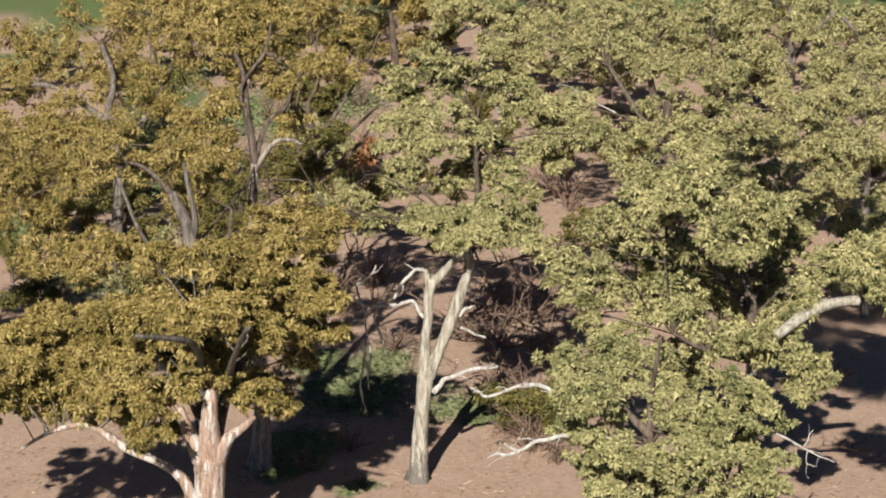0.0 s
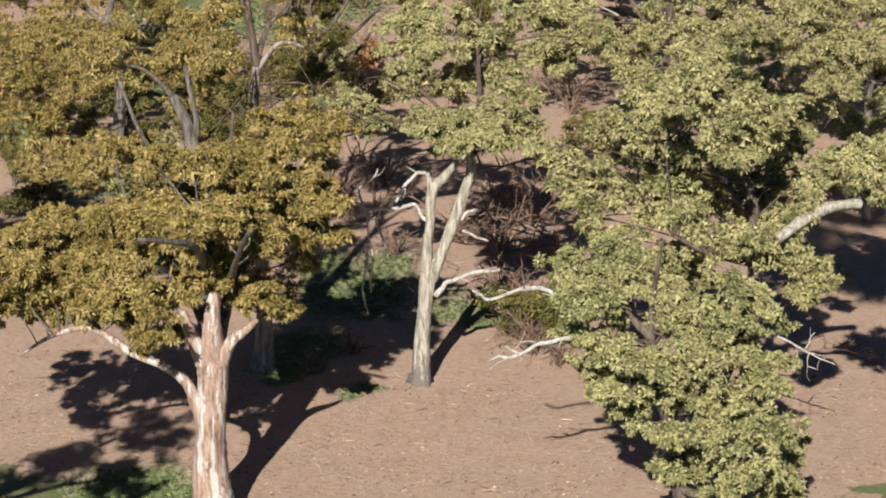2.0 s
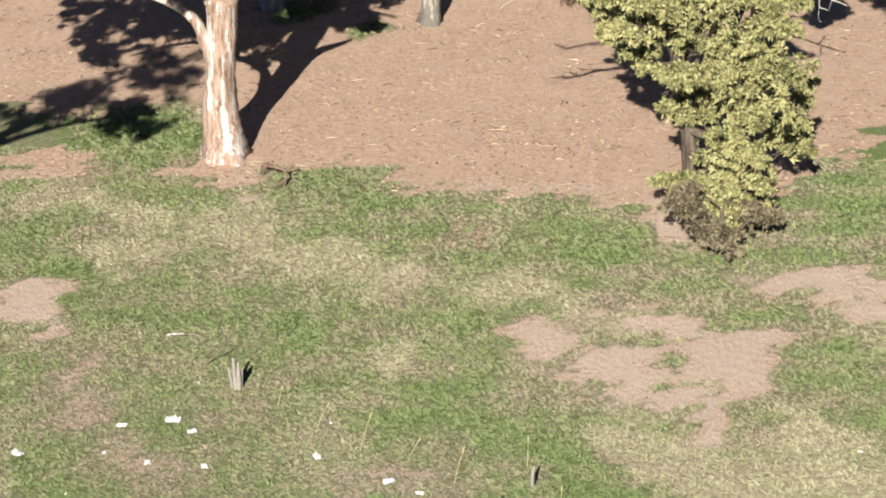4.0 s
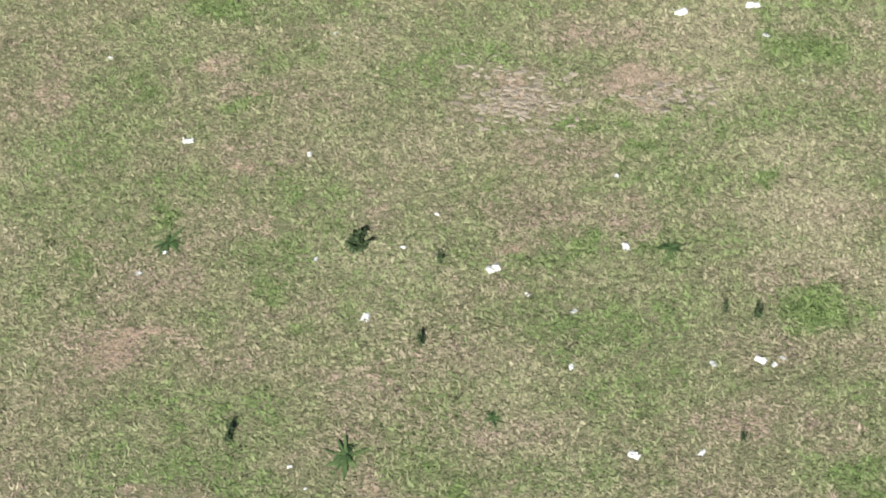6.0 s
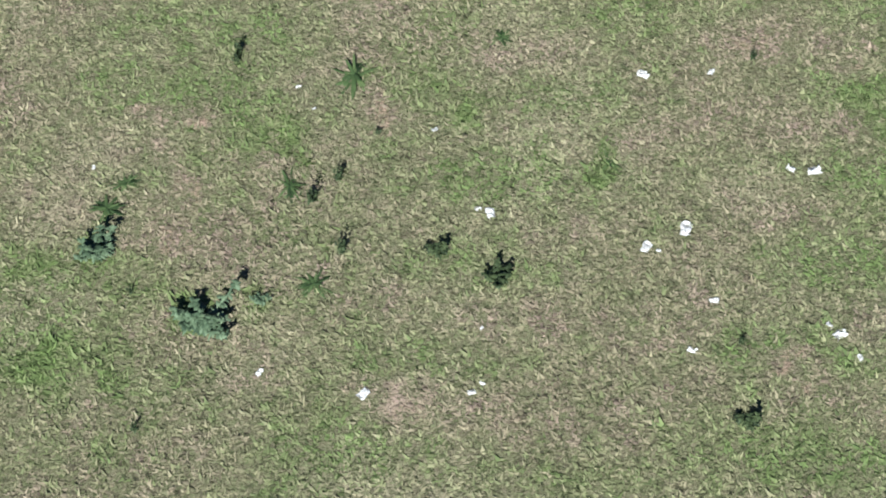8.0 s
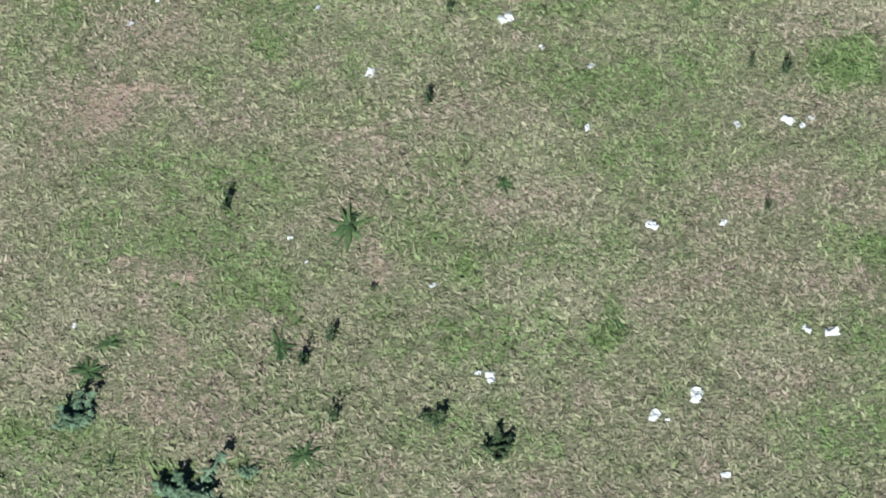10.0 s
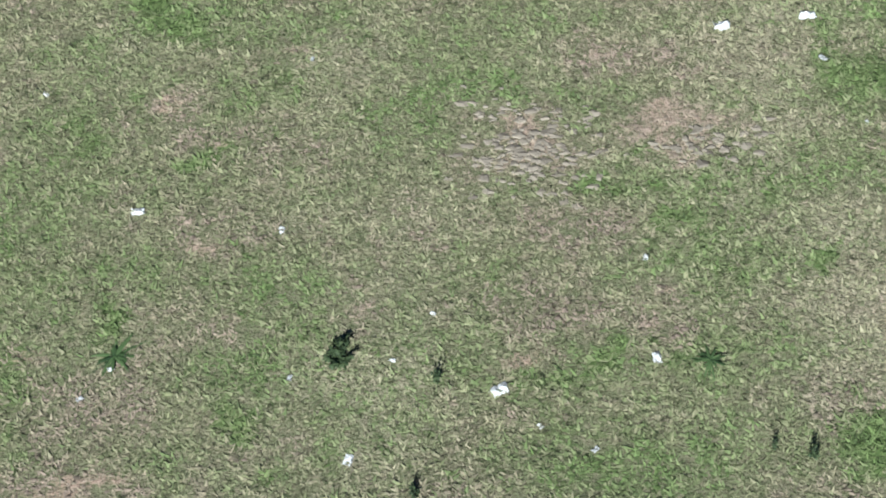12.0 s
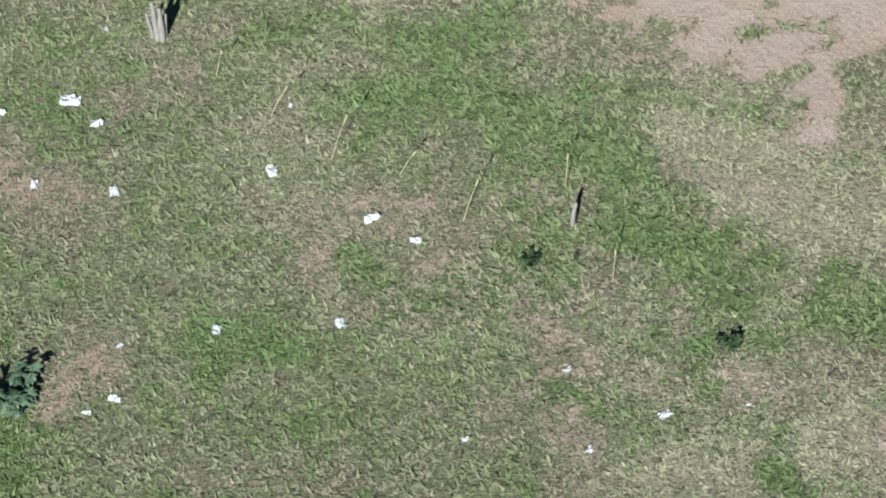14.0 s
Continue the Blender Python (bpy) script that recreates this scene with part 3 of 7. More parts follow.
def build_ground():
    xs, ys = lines(-26, 26, 0.36, 3000), lines(10, 105, 0.36, 3000)
    x, y = np.meshgrid(xs, ys)
    z = relief(x, y)
    v = np.stack((x, y, z), -1).reshape(-1, 3)
    nx = len(xs)
    i, j = np.meshgrid(np.arange(len(ys) - 1), np.arange(nx - 1), indexing="ij")
    a = (i * nx + j).ravel()
    me = mesh_from("ground", v, np.stack((a, a + 1, a + nx + 1, a + nx), 1), M_GROUND)
    soil, green, straw = covers(x, y)
    attr = me.color_attributes.new("cover", "FLOAT_COLOR", "POINT")
    attr.data.foreach_set("color", np.stack((soil, green, straw, np.ones_like(soil)), -1).astype(np.float32).ravel())
    return tagged(new("ground", me), "grazed paddock of patchy grass, straw and bare brown earth", "ground", kind="structure")


def build_grass():
    """Short grazed turf: leaning blades in little tufts, thinner on bare earth and towards the sides."""
    area = []
    for y0 in np.arange(13, 64, 0.5):
        half = math.hypot(y0, 28) * 0.2 + 1.2
        thick = min(1.0, (y0 - 12.5) / 3) * min(160, 160 * (42 / math.hypot(y0, 28)) ** 1.2)
        for lo, hi, share in ((-half - 3, -half, 0.35), (-half, half, 1.0), (half, half + 3, 0.35)):
            m = int((hi - lo) * 0.5 * thick * share)
            area.append(np.stack((rng.uniform(lo, hi, m), rng.uniform(y0, y0 + 0.5, m)), 1))
    for y0 in np.arange(64, 165, 0.5):
        half = math.hypot(y0, 28) * 0.2 + 1.6
        m = int(half * 2 * 0.5 * (40 if y0 < 104 else 14))
        q = np.stack((rng.uniform(-half, half, m), rng.uniform(y0, y0 + 0.5, m)), 1)
        area.append(q[blobs(q[:, 0], q[:, 1], LUSH_UNDER_TREES, 41) > 0.25])
    p = np.vstack(area)
    x, y = p.T
    soil, green, straw = covers(x, y)
    keep = rng.random(len(x)) > np.clip((soil - 0.3) * 1.7, 0, 0.985)
    x, y, soil, green, straw = x[keep], y[keep], soil[keep], green[keep], straw[keep]
    n = len(x)
    # olive to tan, changing over a hand's width, and greener or drier in patches
    hue = np.clip(0.56 + 0.12 * np.clip((y - 36) / 10, 0, 1) + 0.42 * wave(x * 5, y * 5, 71) + 0.34 * wave(x * 1.6, y * 1.6, 75), 0, 1)[:, None]
    brown, olive, leafy = np.array((0.345, 0.268, 0.205)), np.array((0.295, 0.287, 0.16)), np.array((0.18, 0.24, 0.085))

    def tone_of(h):
        return np.where(h < 0.5, brown + (olive - brown) * h * 2, olive + (leafy - olive) * (h * 2 - 1))
    lushness = np.clip((green + rng.normal(0, 0.18, n) - 0.28) / 0.55, 0, 1)
    col = tone_of(hue)
    far = np.clip((y - 38) / 10, 0, 1)[:, None]
    col += (np.array((0.142, 0.205, 0.062)) + np.array((0.042, 0.025, 0.03)) * far - col) * lushness[:, None] * (0.85 - 0.12 * far)
    dryness = np.clip((straw + rng.normal(0, 0.16, n) - 0.3) / 0.45, 0, 1) * (1 - lushness * 0.7)
    col += (np.array((0.43, 0.385, 0.25)) - col) * dryness[:, None] * 0.9
    pink = np.clip(wave(x * 1.6, y * 1.6, 81) * 1.4 - 0.35 + rng.normal(0, 0.2, n), 0, 1)[:, None] * (1 - lushness[:, None])
    col += (np.array((0.33, 0.25, 0.195)) - col) * pink * 0.45
    bare = np.clip(soil * 2.5 + rng.normal(0, 0.15, n) - 0.15, 0, 1)[:, None] * (1 - 0.6 * lushness[:, None])
    col += (np.array((0.39, 0.295, 0.23)) - col) * bare * 0.85
    col *= 1 + rng.uniform(-0.26, 0.26, (n, 1)) * (1 - 0.6 * far)
    size = rng.uniform(0.75, 1.3, n) * (1 + 0.3 * lushness) * (1 - 0.25 * bare[:, 0]) * np.maximum(1, np.hypot(y, 28) / 44)
    # blades, some of them dead or fresh among the rest
    blades = 4
    X, Y, S, C = np.repeat(x, blades), np.repeat(y, blades), np.repeat(size, blades), np.repeat(col, blades, 0)
    k = len(X)
    mixed = rng.random(k)[:, None]
    fresh = np.repeat(lushness, blades)[:, None]
    C = np.where(mixed < 0.2, C * 0.55 + np.array((0.36, 0.315, 0.205)) * (0.45 - 0.25 * fresh) + C * 0.25 * fresh, C)
    C = np.where(mixed > 0.78, C * 0.5 + np.array((0.12, 0.165, 0.062)) * 0.5, C)
    C = C + (np.repeat(col, blades, 0) - C) * np.clip((Y - 28) / 22, 0, 0.8)[:, None]
    C *= rng.uniform(0.85, 1.15, (k, 1))
    # some tufts at half colour: shade deep in the turf, painted at random
    C[np.repeat(rng.random(n) < 0.10 - 0.07 * far[:, 0], blades)] *= 0.5
    t = rng.uniform(0, 2 * np.pi, k)
    long = rng.uniform(0.05, 0.125, k) * S
    rise = rng.uniform(0.05, 0.65, k)
    out, high, wide = long * np.cos(rise), long * np.sin(rise) * 0.8, rng.uniform(0.011, 0.024, k) * S
    bx, by = X + rng.normal(0, 0.034, k), Y + rng.normal(0, 0.034, k)
    bz = relief(bx, by) - 0.004
    c, sn = np.cos(t), np.sin(t)
    w = np.empty((k, 3, 3))
    w[:, 0] = np.stack((bx - sn * wide, by + c * wide, bz), 1)
    w[:, 1] = np.stack((bx + sn * wide, by - c * wide, bz + wide * 0.6), 1)
    w[:, 2] = np.stack((bx + c * out, by + sn * out, bz + high), 1)
    # low trodden lumps of turf between them
    some = np.nonzero((rng.random(n) < 0.26) & (y < 48) & (soil < 0.6))[0]
    lx, ly, lc = x[some], y[some], np.clip(col[some] * rng.uniform(0.62, 0.95, (len(some), 1)), 0.04, 0.5)
    sides, q = 6, len(some)
    ang = (np.arange(sides) * 2 * np.pi / sides)[None] + rng.normal(0, 0.22, (q, sides))
    rad = rng.uniform(0.028, 0.058, (q, 1)) * rng.uniform(0.7, 1.3, (q, sides))
    lz = relief(lx, ly)
    v = np.empty((q, sides + 1, 3))
    v[:, :sides, 0] = lx[:, None] + np.cos(ang) * rad * 1.5
    v[:, :sides, 1] = ly[:, None] + np.sin(ang) * rad * 0.9
    v[:, :sides, 2] = (lz - 0.01)[:, None]
    v[:, sides] = np.stack((lx + rng.normal(0, 0.02, q), ly + rng.normal(0, 0.015, q), lz + rng.uniform(0.015, 0.045, q)), 1)
    a = k * 3 + np.arange(q) * (sides + 1)
    lumps = np.concatenate([np.stack((a + i, a + (i + 1) % sides, a + sides), 1) for i in range(sides)])
    me = mesh_from("grass", np.vstack((w.reshape(-1, 3), v.reshape(-1, 3))), np.vstack((np.arange(k * 3).reshape(-1, 3), lumps)), M_GRASS, True)
    rgba = np.ones((k * 3 + q * (sides + 1), 4), np.float32)
    rgba[:k * 3, :3] = np.repeat(np.clip(C, 0.03, 0.9), 3, 0)
    rgba[k * 3:, :3] = np.repeat(lc, sides + 1, 0)
    me.color_attributes.new("tint", "FLOAT_COLOR", "POINT").data.foreach_set("color", rgba.ravel())
    return tagged(new("grass", me), "short grazed grass with green and straw-coloured tufts", "grass", kind="stuff")


def build_mud():
    """Dried mud broken into low, cracked clods where water has stood."""
    vs, fs, tones, at = [], [], [], 0
    for cx, cy, rx, ry, many in ((1.40, 34.17, 1.35, 1.05, 170), (4.40, 34.28, 1.0, 0.55, 45)):
        for _ in range(many):
            x, y = cx + rng.normal(0, 0.5) * rx, cy + rng.normal(0, 0.5) * ry
            n = 7
            ang = np.arange(n) * 2 * math.pi / n + rng.normal(0, 0.25, n)
            r = rng.uniform(0.03, 0.09) * rng.uniform(0.55, 1.4, n)
            z = float(relief(np.array([x]), np.array([y]))[0])
            low = np.stack((x + np.cos(ang) * r * 1.6, y + np.sin(ang) * r * 1.05, np.full(n, z - 0.01)), 1)
            top = np.stack((x + np.cos(ang) * r * 1.1, y + np.sin(ang) * r * 0.7, z + rng.uniform(0.008, 0.026) + rng.normal(0, 0.008, n)), 1)
            vs += [low, top, top.mean(0)[None] + (0, 0, 0.012)]
            for k in range(n):
                m = (k + 1) % n
                fs += [(at + k, at + m, at + n + m), (at + k, at + n + m, at + n + k), (at + n + k, at + n + m, at + 2 * n)]
            at += 2 * n + 1
            tones.append(np.tile(np.array((0.31, 0.265, 0.205)) * rng.uniform(0.65, 1.1), (2 * n + 1, 1)))
    me = mesh_from("dried_mud", np.vstack(vs), np.array(fs), M_GRASS, False)
    rgba = np.ones((at, 4), np.float32)
    rgba[:, :3] = np.vstack(tones)
    me.color_attributes.new("tint", "FLOAT_COLOR", "POINT").data.foreach_set("color", rgba.ravel())
    return tagged(new("dried_mud", me), "pale cracked clods of dried mud among thin grass", "mud", kind="stuff")


def build_leaf_litter():
    """Fallen leaves, bark strips and small sticks on the bare earth under the trees."""
    n = 38000
    y = 57 + 75 * rng.random(n) ** 1.9
    x = rng.uniform(-1, 1, n) * (y * 0.215 + 2)
    soil, green, straw = covers(x, y)
    keep = (soil > 0.4) & (wave(x * 1.3, y * 1.3, 61) + rng.normal(0, 0.45, n) > -0.05)
    x, y = x[keep], y[keep]
    n = len(x)
    stick = rng.random(n) < 0.16
    long = np.where(stick, rng.uniform(0.15, 0.6, n), rng.uniform(0.06, 0.17, n))
    wide = np.where(stick, rng.uniform(0.012, 0.025, n), long * rng.uniform(0.25, 0.5, n))
    a = rng.uniform(0, 2 * np.pi, n)
    c, s = np.cos(a), np.sin(a)
    z = relief(x, y) + 0.012
    lift = rng.uniform(0.005, 0.05, n)
    v = np.empty((n, 4, 3))
    v[:, 0] = np.stack((x - c * long / 2, y - s * long / 2, z), 1)
    v[:, 1] = np.stack((x - s * wide / 2, y + c * wide / 2, z + lift), 1)
    v[:, 2] = np.stack((x + c * long / 2, y + s * long / 2, z + lift * 0.6), 1)
    v[:, 3] = np.stack((x + s * wide / 2, y - c * wide / 2, z + lift * 0.4), 1)
    i = np.arange(n)[:, None] * 4
    me = mesh_from("leaf_litter", v.reshape(-1, 3), np.concatenate((i + (0, 1, 2), i + (0, 2, 3)), 1).reshape(-1, 3), M_GRASS, False)
    col = np.where(rng.random((n, 1)) < 0.45, (0.15, 0.095, 0.06), (0.55, 0.43, 0.28)) * rng.uniform(0.7, 1.25, (n, 1))
    rgba = np.ones((n * 4, 4), np.float32)
    rgba[:, :3] = np.repeat(col, 4, 0)
    me.color_attributes.new("tint", "FLOAT_COLOR", "POINT").data.foreach_set("color", rgba.ravel())
    return tagged(new("leaf_litter", me), "dry fallen leaves and sticks on brown earth", "leaf litter", kind="stuff")


build_ground()
build_grass()
build_leaf_litter()
build_mud()

# ---------- trees: limbs as (x, y, z, radius), crown lobes as (x, y, z, radius) ----------
GUM_A_LIMBS_STEMS = [
    ("trunk", [(-6.73, 63.6, 0, 0.84), (-6.76, 63.6, 0.41, 0.66), (-6.8, 63.6, 1.33, 0.56), (-6.8, 63.6, 2.43, 0.48), (-6.75, 63.6, 3.52, 0.45), (-6.67, 63.6, 4.42, 0.44), (-6.66, 63.6, 5.13, 0.48)]),
    ("broken_stub", [(-6.68, 63.6, 5.04, 0.43), (-6.68, 63.6, 6.02, 0.32), (-6.64, 63.6, 6.82, 0.25), (-6.6, 63.6, 7.22, 0.17)]),
    ("broken_stub", [(-6.95, 63.6, 5.04, 0.26), (-7.23, 63.6, 5.75, 0.2), (-7.44, 63.6, 6.28, 0.15), (-7.53, 63.6, 6.68, 0.1)]),
    ("broken_stub", [(-6.48, 63.6, 5.05, 0.27), (-6.1, 63.6, 5.76, 0.19), (-5.71, 63.6, 6.07, 0.12), (-5.34, 63.6, 6.43, 0.07)]),
]
GUM_A_LIMBS_BRANCHES = [
    ("limb", [(-6.97, 63.6, 2.97, 0.23), (-7.19, 63.6, 3.69, 0.197), (-7.47, 63.6, 4.41, 0.18), (-8.14, 63.6, 4.94, 0.139), (-9.14, 63.6, 5.37, 0.123), (-9.88, 63.6, 5.9, 0.115), (-10.38, 63.6, 6.12, 0.098), (-11.06, 63.6, 6.01, 0.074), (-11.74, 63.6, 5.7, 0.057), (-12.43, 63.6, 5.24, 0.041)]),
    ("limb", [(-13.29, 65.6, 5.99, 0.05), (-14.09, 64.6, 6.67, 0.05), (-15.04, 63.6, 7.16, 0.03)]),
    ("limb", [(-9.88, 63.6, 5.9, 0.1), (-10.54, 64.6, 6.08, 0.09), (-11.56, 65.6, 6.01, 0.07), (-12.59, 65.6, 6.1, 0.07), (-13.29, 65.6, 5.99, 0.05)]),
    ("upper_limb", [(-6.7, 64, 5.17, 0.24), (-7.23, 65.6, 6.06, 0.21), (-8.19, 66.6, 7.18, 0.16), (-9.52, 67.6, 8.33, 0.12)]),
    ("upper_limb", [(-6.62, 64.2, 5.28, 0.22), (-6.41, 66.1, 6.27, 0.19), (-5.65, 67.6, 7.64, 0.14), (-4.83, 68.6, 8.47, 0.11)]),
]
GUM_A_LIMBS_MORE_BRANCHES = [
    ("upper_limb", [(-6.74, 64.4, 5.21, 0.22), (-7.07, 66.6, 6.46, 0.21), (-7.06, 67.6, 7.63, 0.14), (-7.61, 69.6, 8.91, 0.11)]),
    ("upper_limb", [(-7.05, 66.4, 6.34, 0.14), (-6.91, 63.6, 8.13, 0.12), (-6.95, 61.1, 9.49, 0.1), (-8.18, 59.1, 10.24, 0.06)]),
    ("upper_limb", [(-6.41, 66.1, 6.27, 0.12), (-5.99, 63.6, 8.05, 0.1), (-5.55, 61.6, 9.36, 0.08), (-5.13, 59.6, 10.37, 0.06)]),
]
GUM_A_LIMBS = GUM_A_LIMBS_STEMS + GUM_A_LIMBS_BRANCHES + GUM_A_LIMBS_MORE_BRANCHES
GUM_A_LOBES_LOW = [
    (-5.05, 66.52, 6.15, 0.68), (-10.8, 64.18, 6.4, 0.69), (-11.98, 64.16, 6.48, 0.6), (-11.74, 65.74, 6.5, 0.79),
    (-5.81, 65.18, 6.57, 0.43), (-8.27, 61.65, 6.85, 0.74), (-8.32, 63.36, 6.88, 0.59), (-6.49, 67.11, 7.04, 0.8),
    (-9.73, 62.75, 7.06, 0.59), (-13.98, 60.25, 7.09, 0.66), (-9.86, 67.34, 7.3, 0.89), (-9.21, 63.23, 7.35, 1.26),
    (-13.31, 62.52, 7.36, 0.84), (-7.68, 62.97, 7.45, 0.54), (-14.98, 61.95, 7.52, 1.01), (-7.83, 68.12, 7.64, 0.9),
    (-10.7, 64.85, 7.7, 1.29),
]
GUM_A_LOBES_MIDDLE = [
    (-11.99, 63.96, 7.78, 1.2), (-14.28, 63.31, 7.79, 1.02), (-7.91, 64.27, 7.91, 1.19), (-12.97, 65.21, 7.91, 0.87),
    (-11.83, 67.6, 7.94, 0.9), (-3.59, 67.25, 7.96, 0.67), (-13.33, 63.58, 8.06, 0.85), (-9.06, 65.4, 8.08, 1.12),
    (-5.78, 67.06, 8.17, 1.14), (-15.68, 63.7, 8.34, 1.03), (-7.88, 70.42, 8.49, 1.01), (-4.39, 67.36, 8.56, 1.15),
    (-6.79, 65.03, 8.58, 1.2), (-4.24, 70.74, 8.64, 0.83), (-8.33, 66.56, 8.65, 1.31),
]
GUM_A_LOBES_HIGH = [
    (-5.32, 70.42, 8.71, 0.92), (-5.03, 64.27, 8.82, 0.71), (-6.96, 66.25, 7.45, 0.57), (-11.02, 73.19, 8.87, 0.77),
    (-3.61, 65.89, 9.17, 0.6), (-6.24, 68.47, 9.23, 1.07), (-11.19, 65.79, 7.94, 0.73), (-4.5, 66.39, 9.55, 0.78),
    (-6.1, 63.19, 9.65, 0.75), (-10, 64.91, 8.57, 0.72), (-5.43, 65.17, 10.14, 0.77), (-5.56, 64.49, 8.93, 0.63),
    (-8.6, 63.33, 8.98, 0.78), (-7.21, 64.51, 10.65, 0.76), (-8.28, 65.02, 10.67, 0.82), (-6.35, 64.22, 10.91, 0.75),
    (-6.28, 63.35, 9.6, 0.69), (-7.15, 62.24, 9.65, 0.76),
]
GUM_A_LOBES_FRINGE = [
    (-11.88, 64, 8.65, 0.7), (-10.54, 65, 8.28, 0.77), (-12.16, 63.5, 7.72, 0.7), (-11.16, 64.5, 7.53, 0.81),
    (-9.65, 64, 7.41, 0.71), (-8.85, 65, 7.94, 0.72), (-9.44, 67, 8.51, 0.66), (-10.33, 66, 8.79, 0.69),
    (-8.61, 64.5, 6.37, 0.65), (-8.93, 64, 5.82, 0.51), (-8.18, 65, 5.38, 0.45), (-5.07, 65, 6.64, 0.65),
    (-4.63, 65.5, 6.08, 0.41), (-5.62, 65, 6.82, 0.45), (-12.68, 63.5, 7.04, 0.5), (-12.84, 65, 8.16, 0.58),
    (-3.93, 67, 8.57, 0.66), (-3.55, 68, 9.02, 0.6), (-8.05, 65.5, 8.24, 0.69), (-7.25, 66, 7.65, 0.62),
    (-6.29, 66, 8.11, 0.66), (-7.64, 66.5, 8.67, 0.66), (-4.03, 68, 8.15, 0.64), (-4.84, 67, 9.47, 0.59),
]
GUM_A_LOBES = GUM_A_LOBES_LOW + GUM_A_LOBES_MIDDLE + GUM_A_LOBES_HIGH + GUM_A_LOBES_FRINGE
GUM_E_LIMBS_STEMS = [
    ("trunk", [(-0.55, 75.75, -0.13, 0.49), (-0.53, 75.75, 0.32, 0.36), (-0.5, 75.75, 1.06, 0.3), (-0.43, 75.75, 2.33, 0.27), (-0.36, 75.75, 3.39, 0.28), (-0.29, 75.75, 4.12, 0.26)]),
    ("limb", [(-0.37, 75.75, 3.91, 0.2), (-0.32, 75.75, 5.26, 0.18), (-0.25, 75.75, 5.92, 0.18), (-0.18, 75.75, 7.11, 0.18), (0.19, 75.75, 7.56, 0.16), (0.69, 75.75, 8.16, 0.14), (1.12, 75.75, 8.55, 0.12)]),
    ("broken_stub", [(-0.18, 75.75, 7.01, 0.14), (-0.27, 75.75, 7.42, 0.12), (-0.35, 75.75, 7.76, 0.08)]),
    ("limb", [(-0.23, 75.75, 3.91, 0.24), (0.06, 75.75, 4.54, 0.22), (0.39, 75.75, 5.45, 0.22), (0.83, 75.75, 6.75, 0.2), (1.17, 75.75, 7.84, 0.18), (1.12, 75.75, 8.45, 0.14)]),
    ("upper_limb", [(1.12, 75.75, 8.35, 0.1), (1.45, 76.05, 8.56, 0.08), (1.85, 76.35, 8.57, 0.06), (2.2, 76.75, 8.35, 0.04)]),
]
GUM_E_LIMBS_BRANCHES = [
    ("upper_limb", [(1.12, 75.95, 8.34, 0.12), (1.29, 77.25, 8.68, 0.1), (1.49, 79.25, 9.55, 0.1), (1.41, 82.75, 11.34, 0.08)]),
    ("upper_limb", [(1.04, 75.85, 8.32, 0.1), (0.87, 76.75, 8.7, 0.08), (0.37, 77.75, 9.27, 0.08), (-0.66, 78.75, 10.06, 0.06)]),
    ("dead_branch", [(-0.41, 75.75, 7.76, 0.08), (-0.7, 75.75, 7.76, 0.09), (-1.15, 75.75, 7.3, 0.08), (-1.44, 75.75, 6.71, 0.06)]),
    ("dead_branch", [(-0.04, 75.75, 3.31, 0.12), (0.33, 75.75, 3.77, 0.11), (0.75, 75.75, 3.92, 0.1), (1.52, 75.75, 4.2, 0.08), (2.23, 75.75, 4.27, 0.06)]),
    ("dead_branch", [(0.84, 75.75, 6.1, 0.08), (1.03, 75.75, 6.35, 0.08), (1.34, 75.75, 6.47, 0.06)]),
    ("dead_branch", [(0.9, 75.75, 5.69, 0.05), (1.4, 75.75, 5.44, 0.05), (1.8, 75.75, 5.33, 0.04)]),
]
GUM_E_LIMBS_MORE_BRANCHES = [
    ("dead_branch", [(-0.23, 75.75, 5.98, 0.1), (-0.75, 76.15, 6.5, 0.08), (-1.39, 76.35, 6.31, 0.08), (-2.01, 76.55, 6.23, 0.08), (-2.6, 76.75, 6.23, 0.06), (-2.96, 76.75, 6.43, 0.06)]),
    ("dead_branch", [(-2.01, 76.55, 6.23, 0.06), (-2.15, 76.55, 5.83, 0.06), (-1.95, 76.55, 5.21, 0.06), (-1.73, 76.55, 4.42, 0.04)]),
    ("dead_branch", [(-2.6, 76.75, 6.23, 0.04), (-2.44, 76.75, 5.14, 0.04), (-2.51, 76.75, 4.2, 0.05), (-2.65, 76.75, 3.25, 0.05), (-2.57, 76.75, 2.72, 0.04), (-2.43, 76.75, 2.23, 0.02)]),
    ("dead_branch", [(-2.4, 76.75, 6.19, 0.04), (-2.36, 76.75, 4.93, 0.03), (-2.29, 76.75, 3.99, 0.04), (-2.33, 76.75, 3.04, 0.02)]),
    ("dead_branch", [(-2.6, 76.75, 6.23, 0.06), (-2.78, 77.25, 6.77, 0.05), (-2.33, 77.75, 7, 0.04), (-2.13, 77.75, 7.37, 0.03)]),
]
GUM_E_LIMBS = GUM_E_LIMBS_STEMS + GUM_E_LIMBS_BRANCHES + GUM_E_LIMBS_MORE_BRANCHES
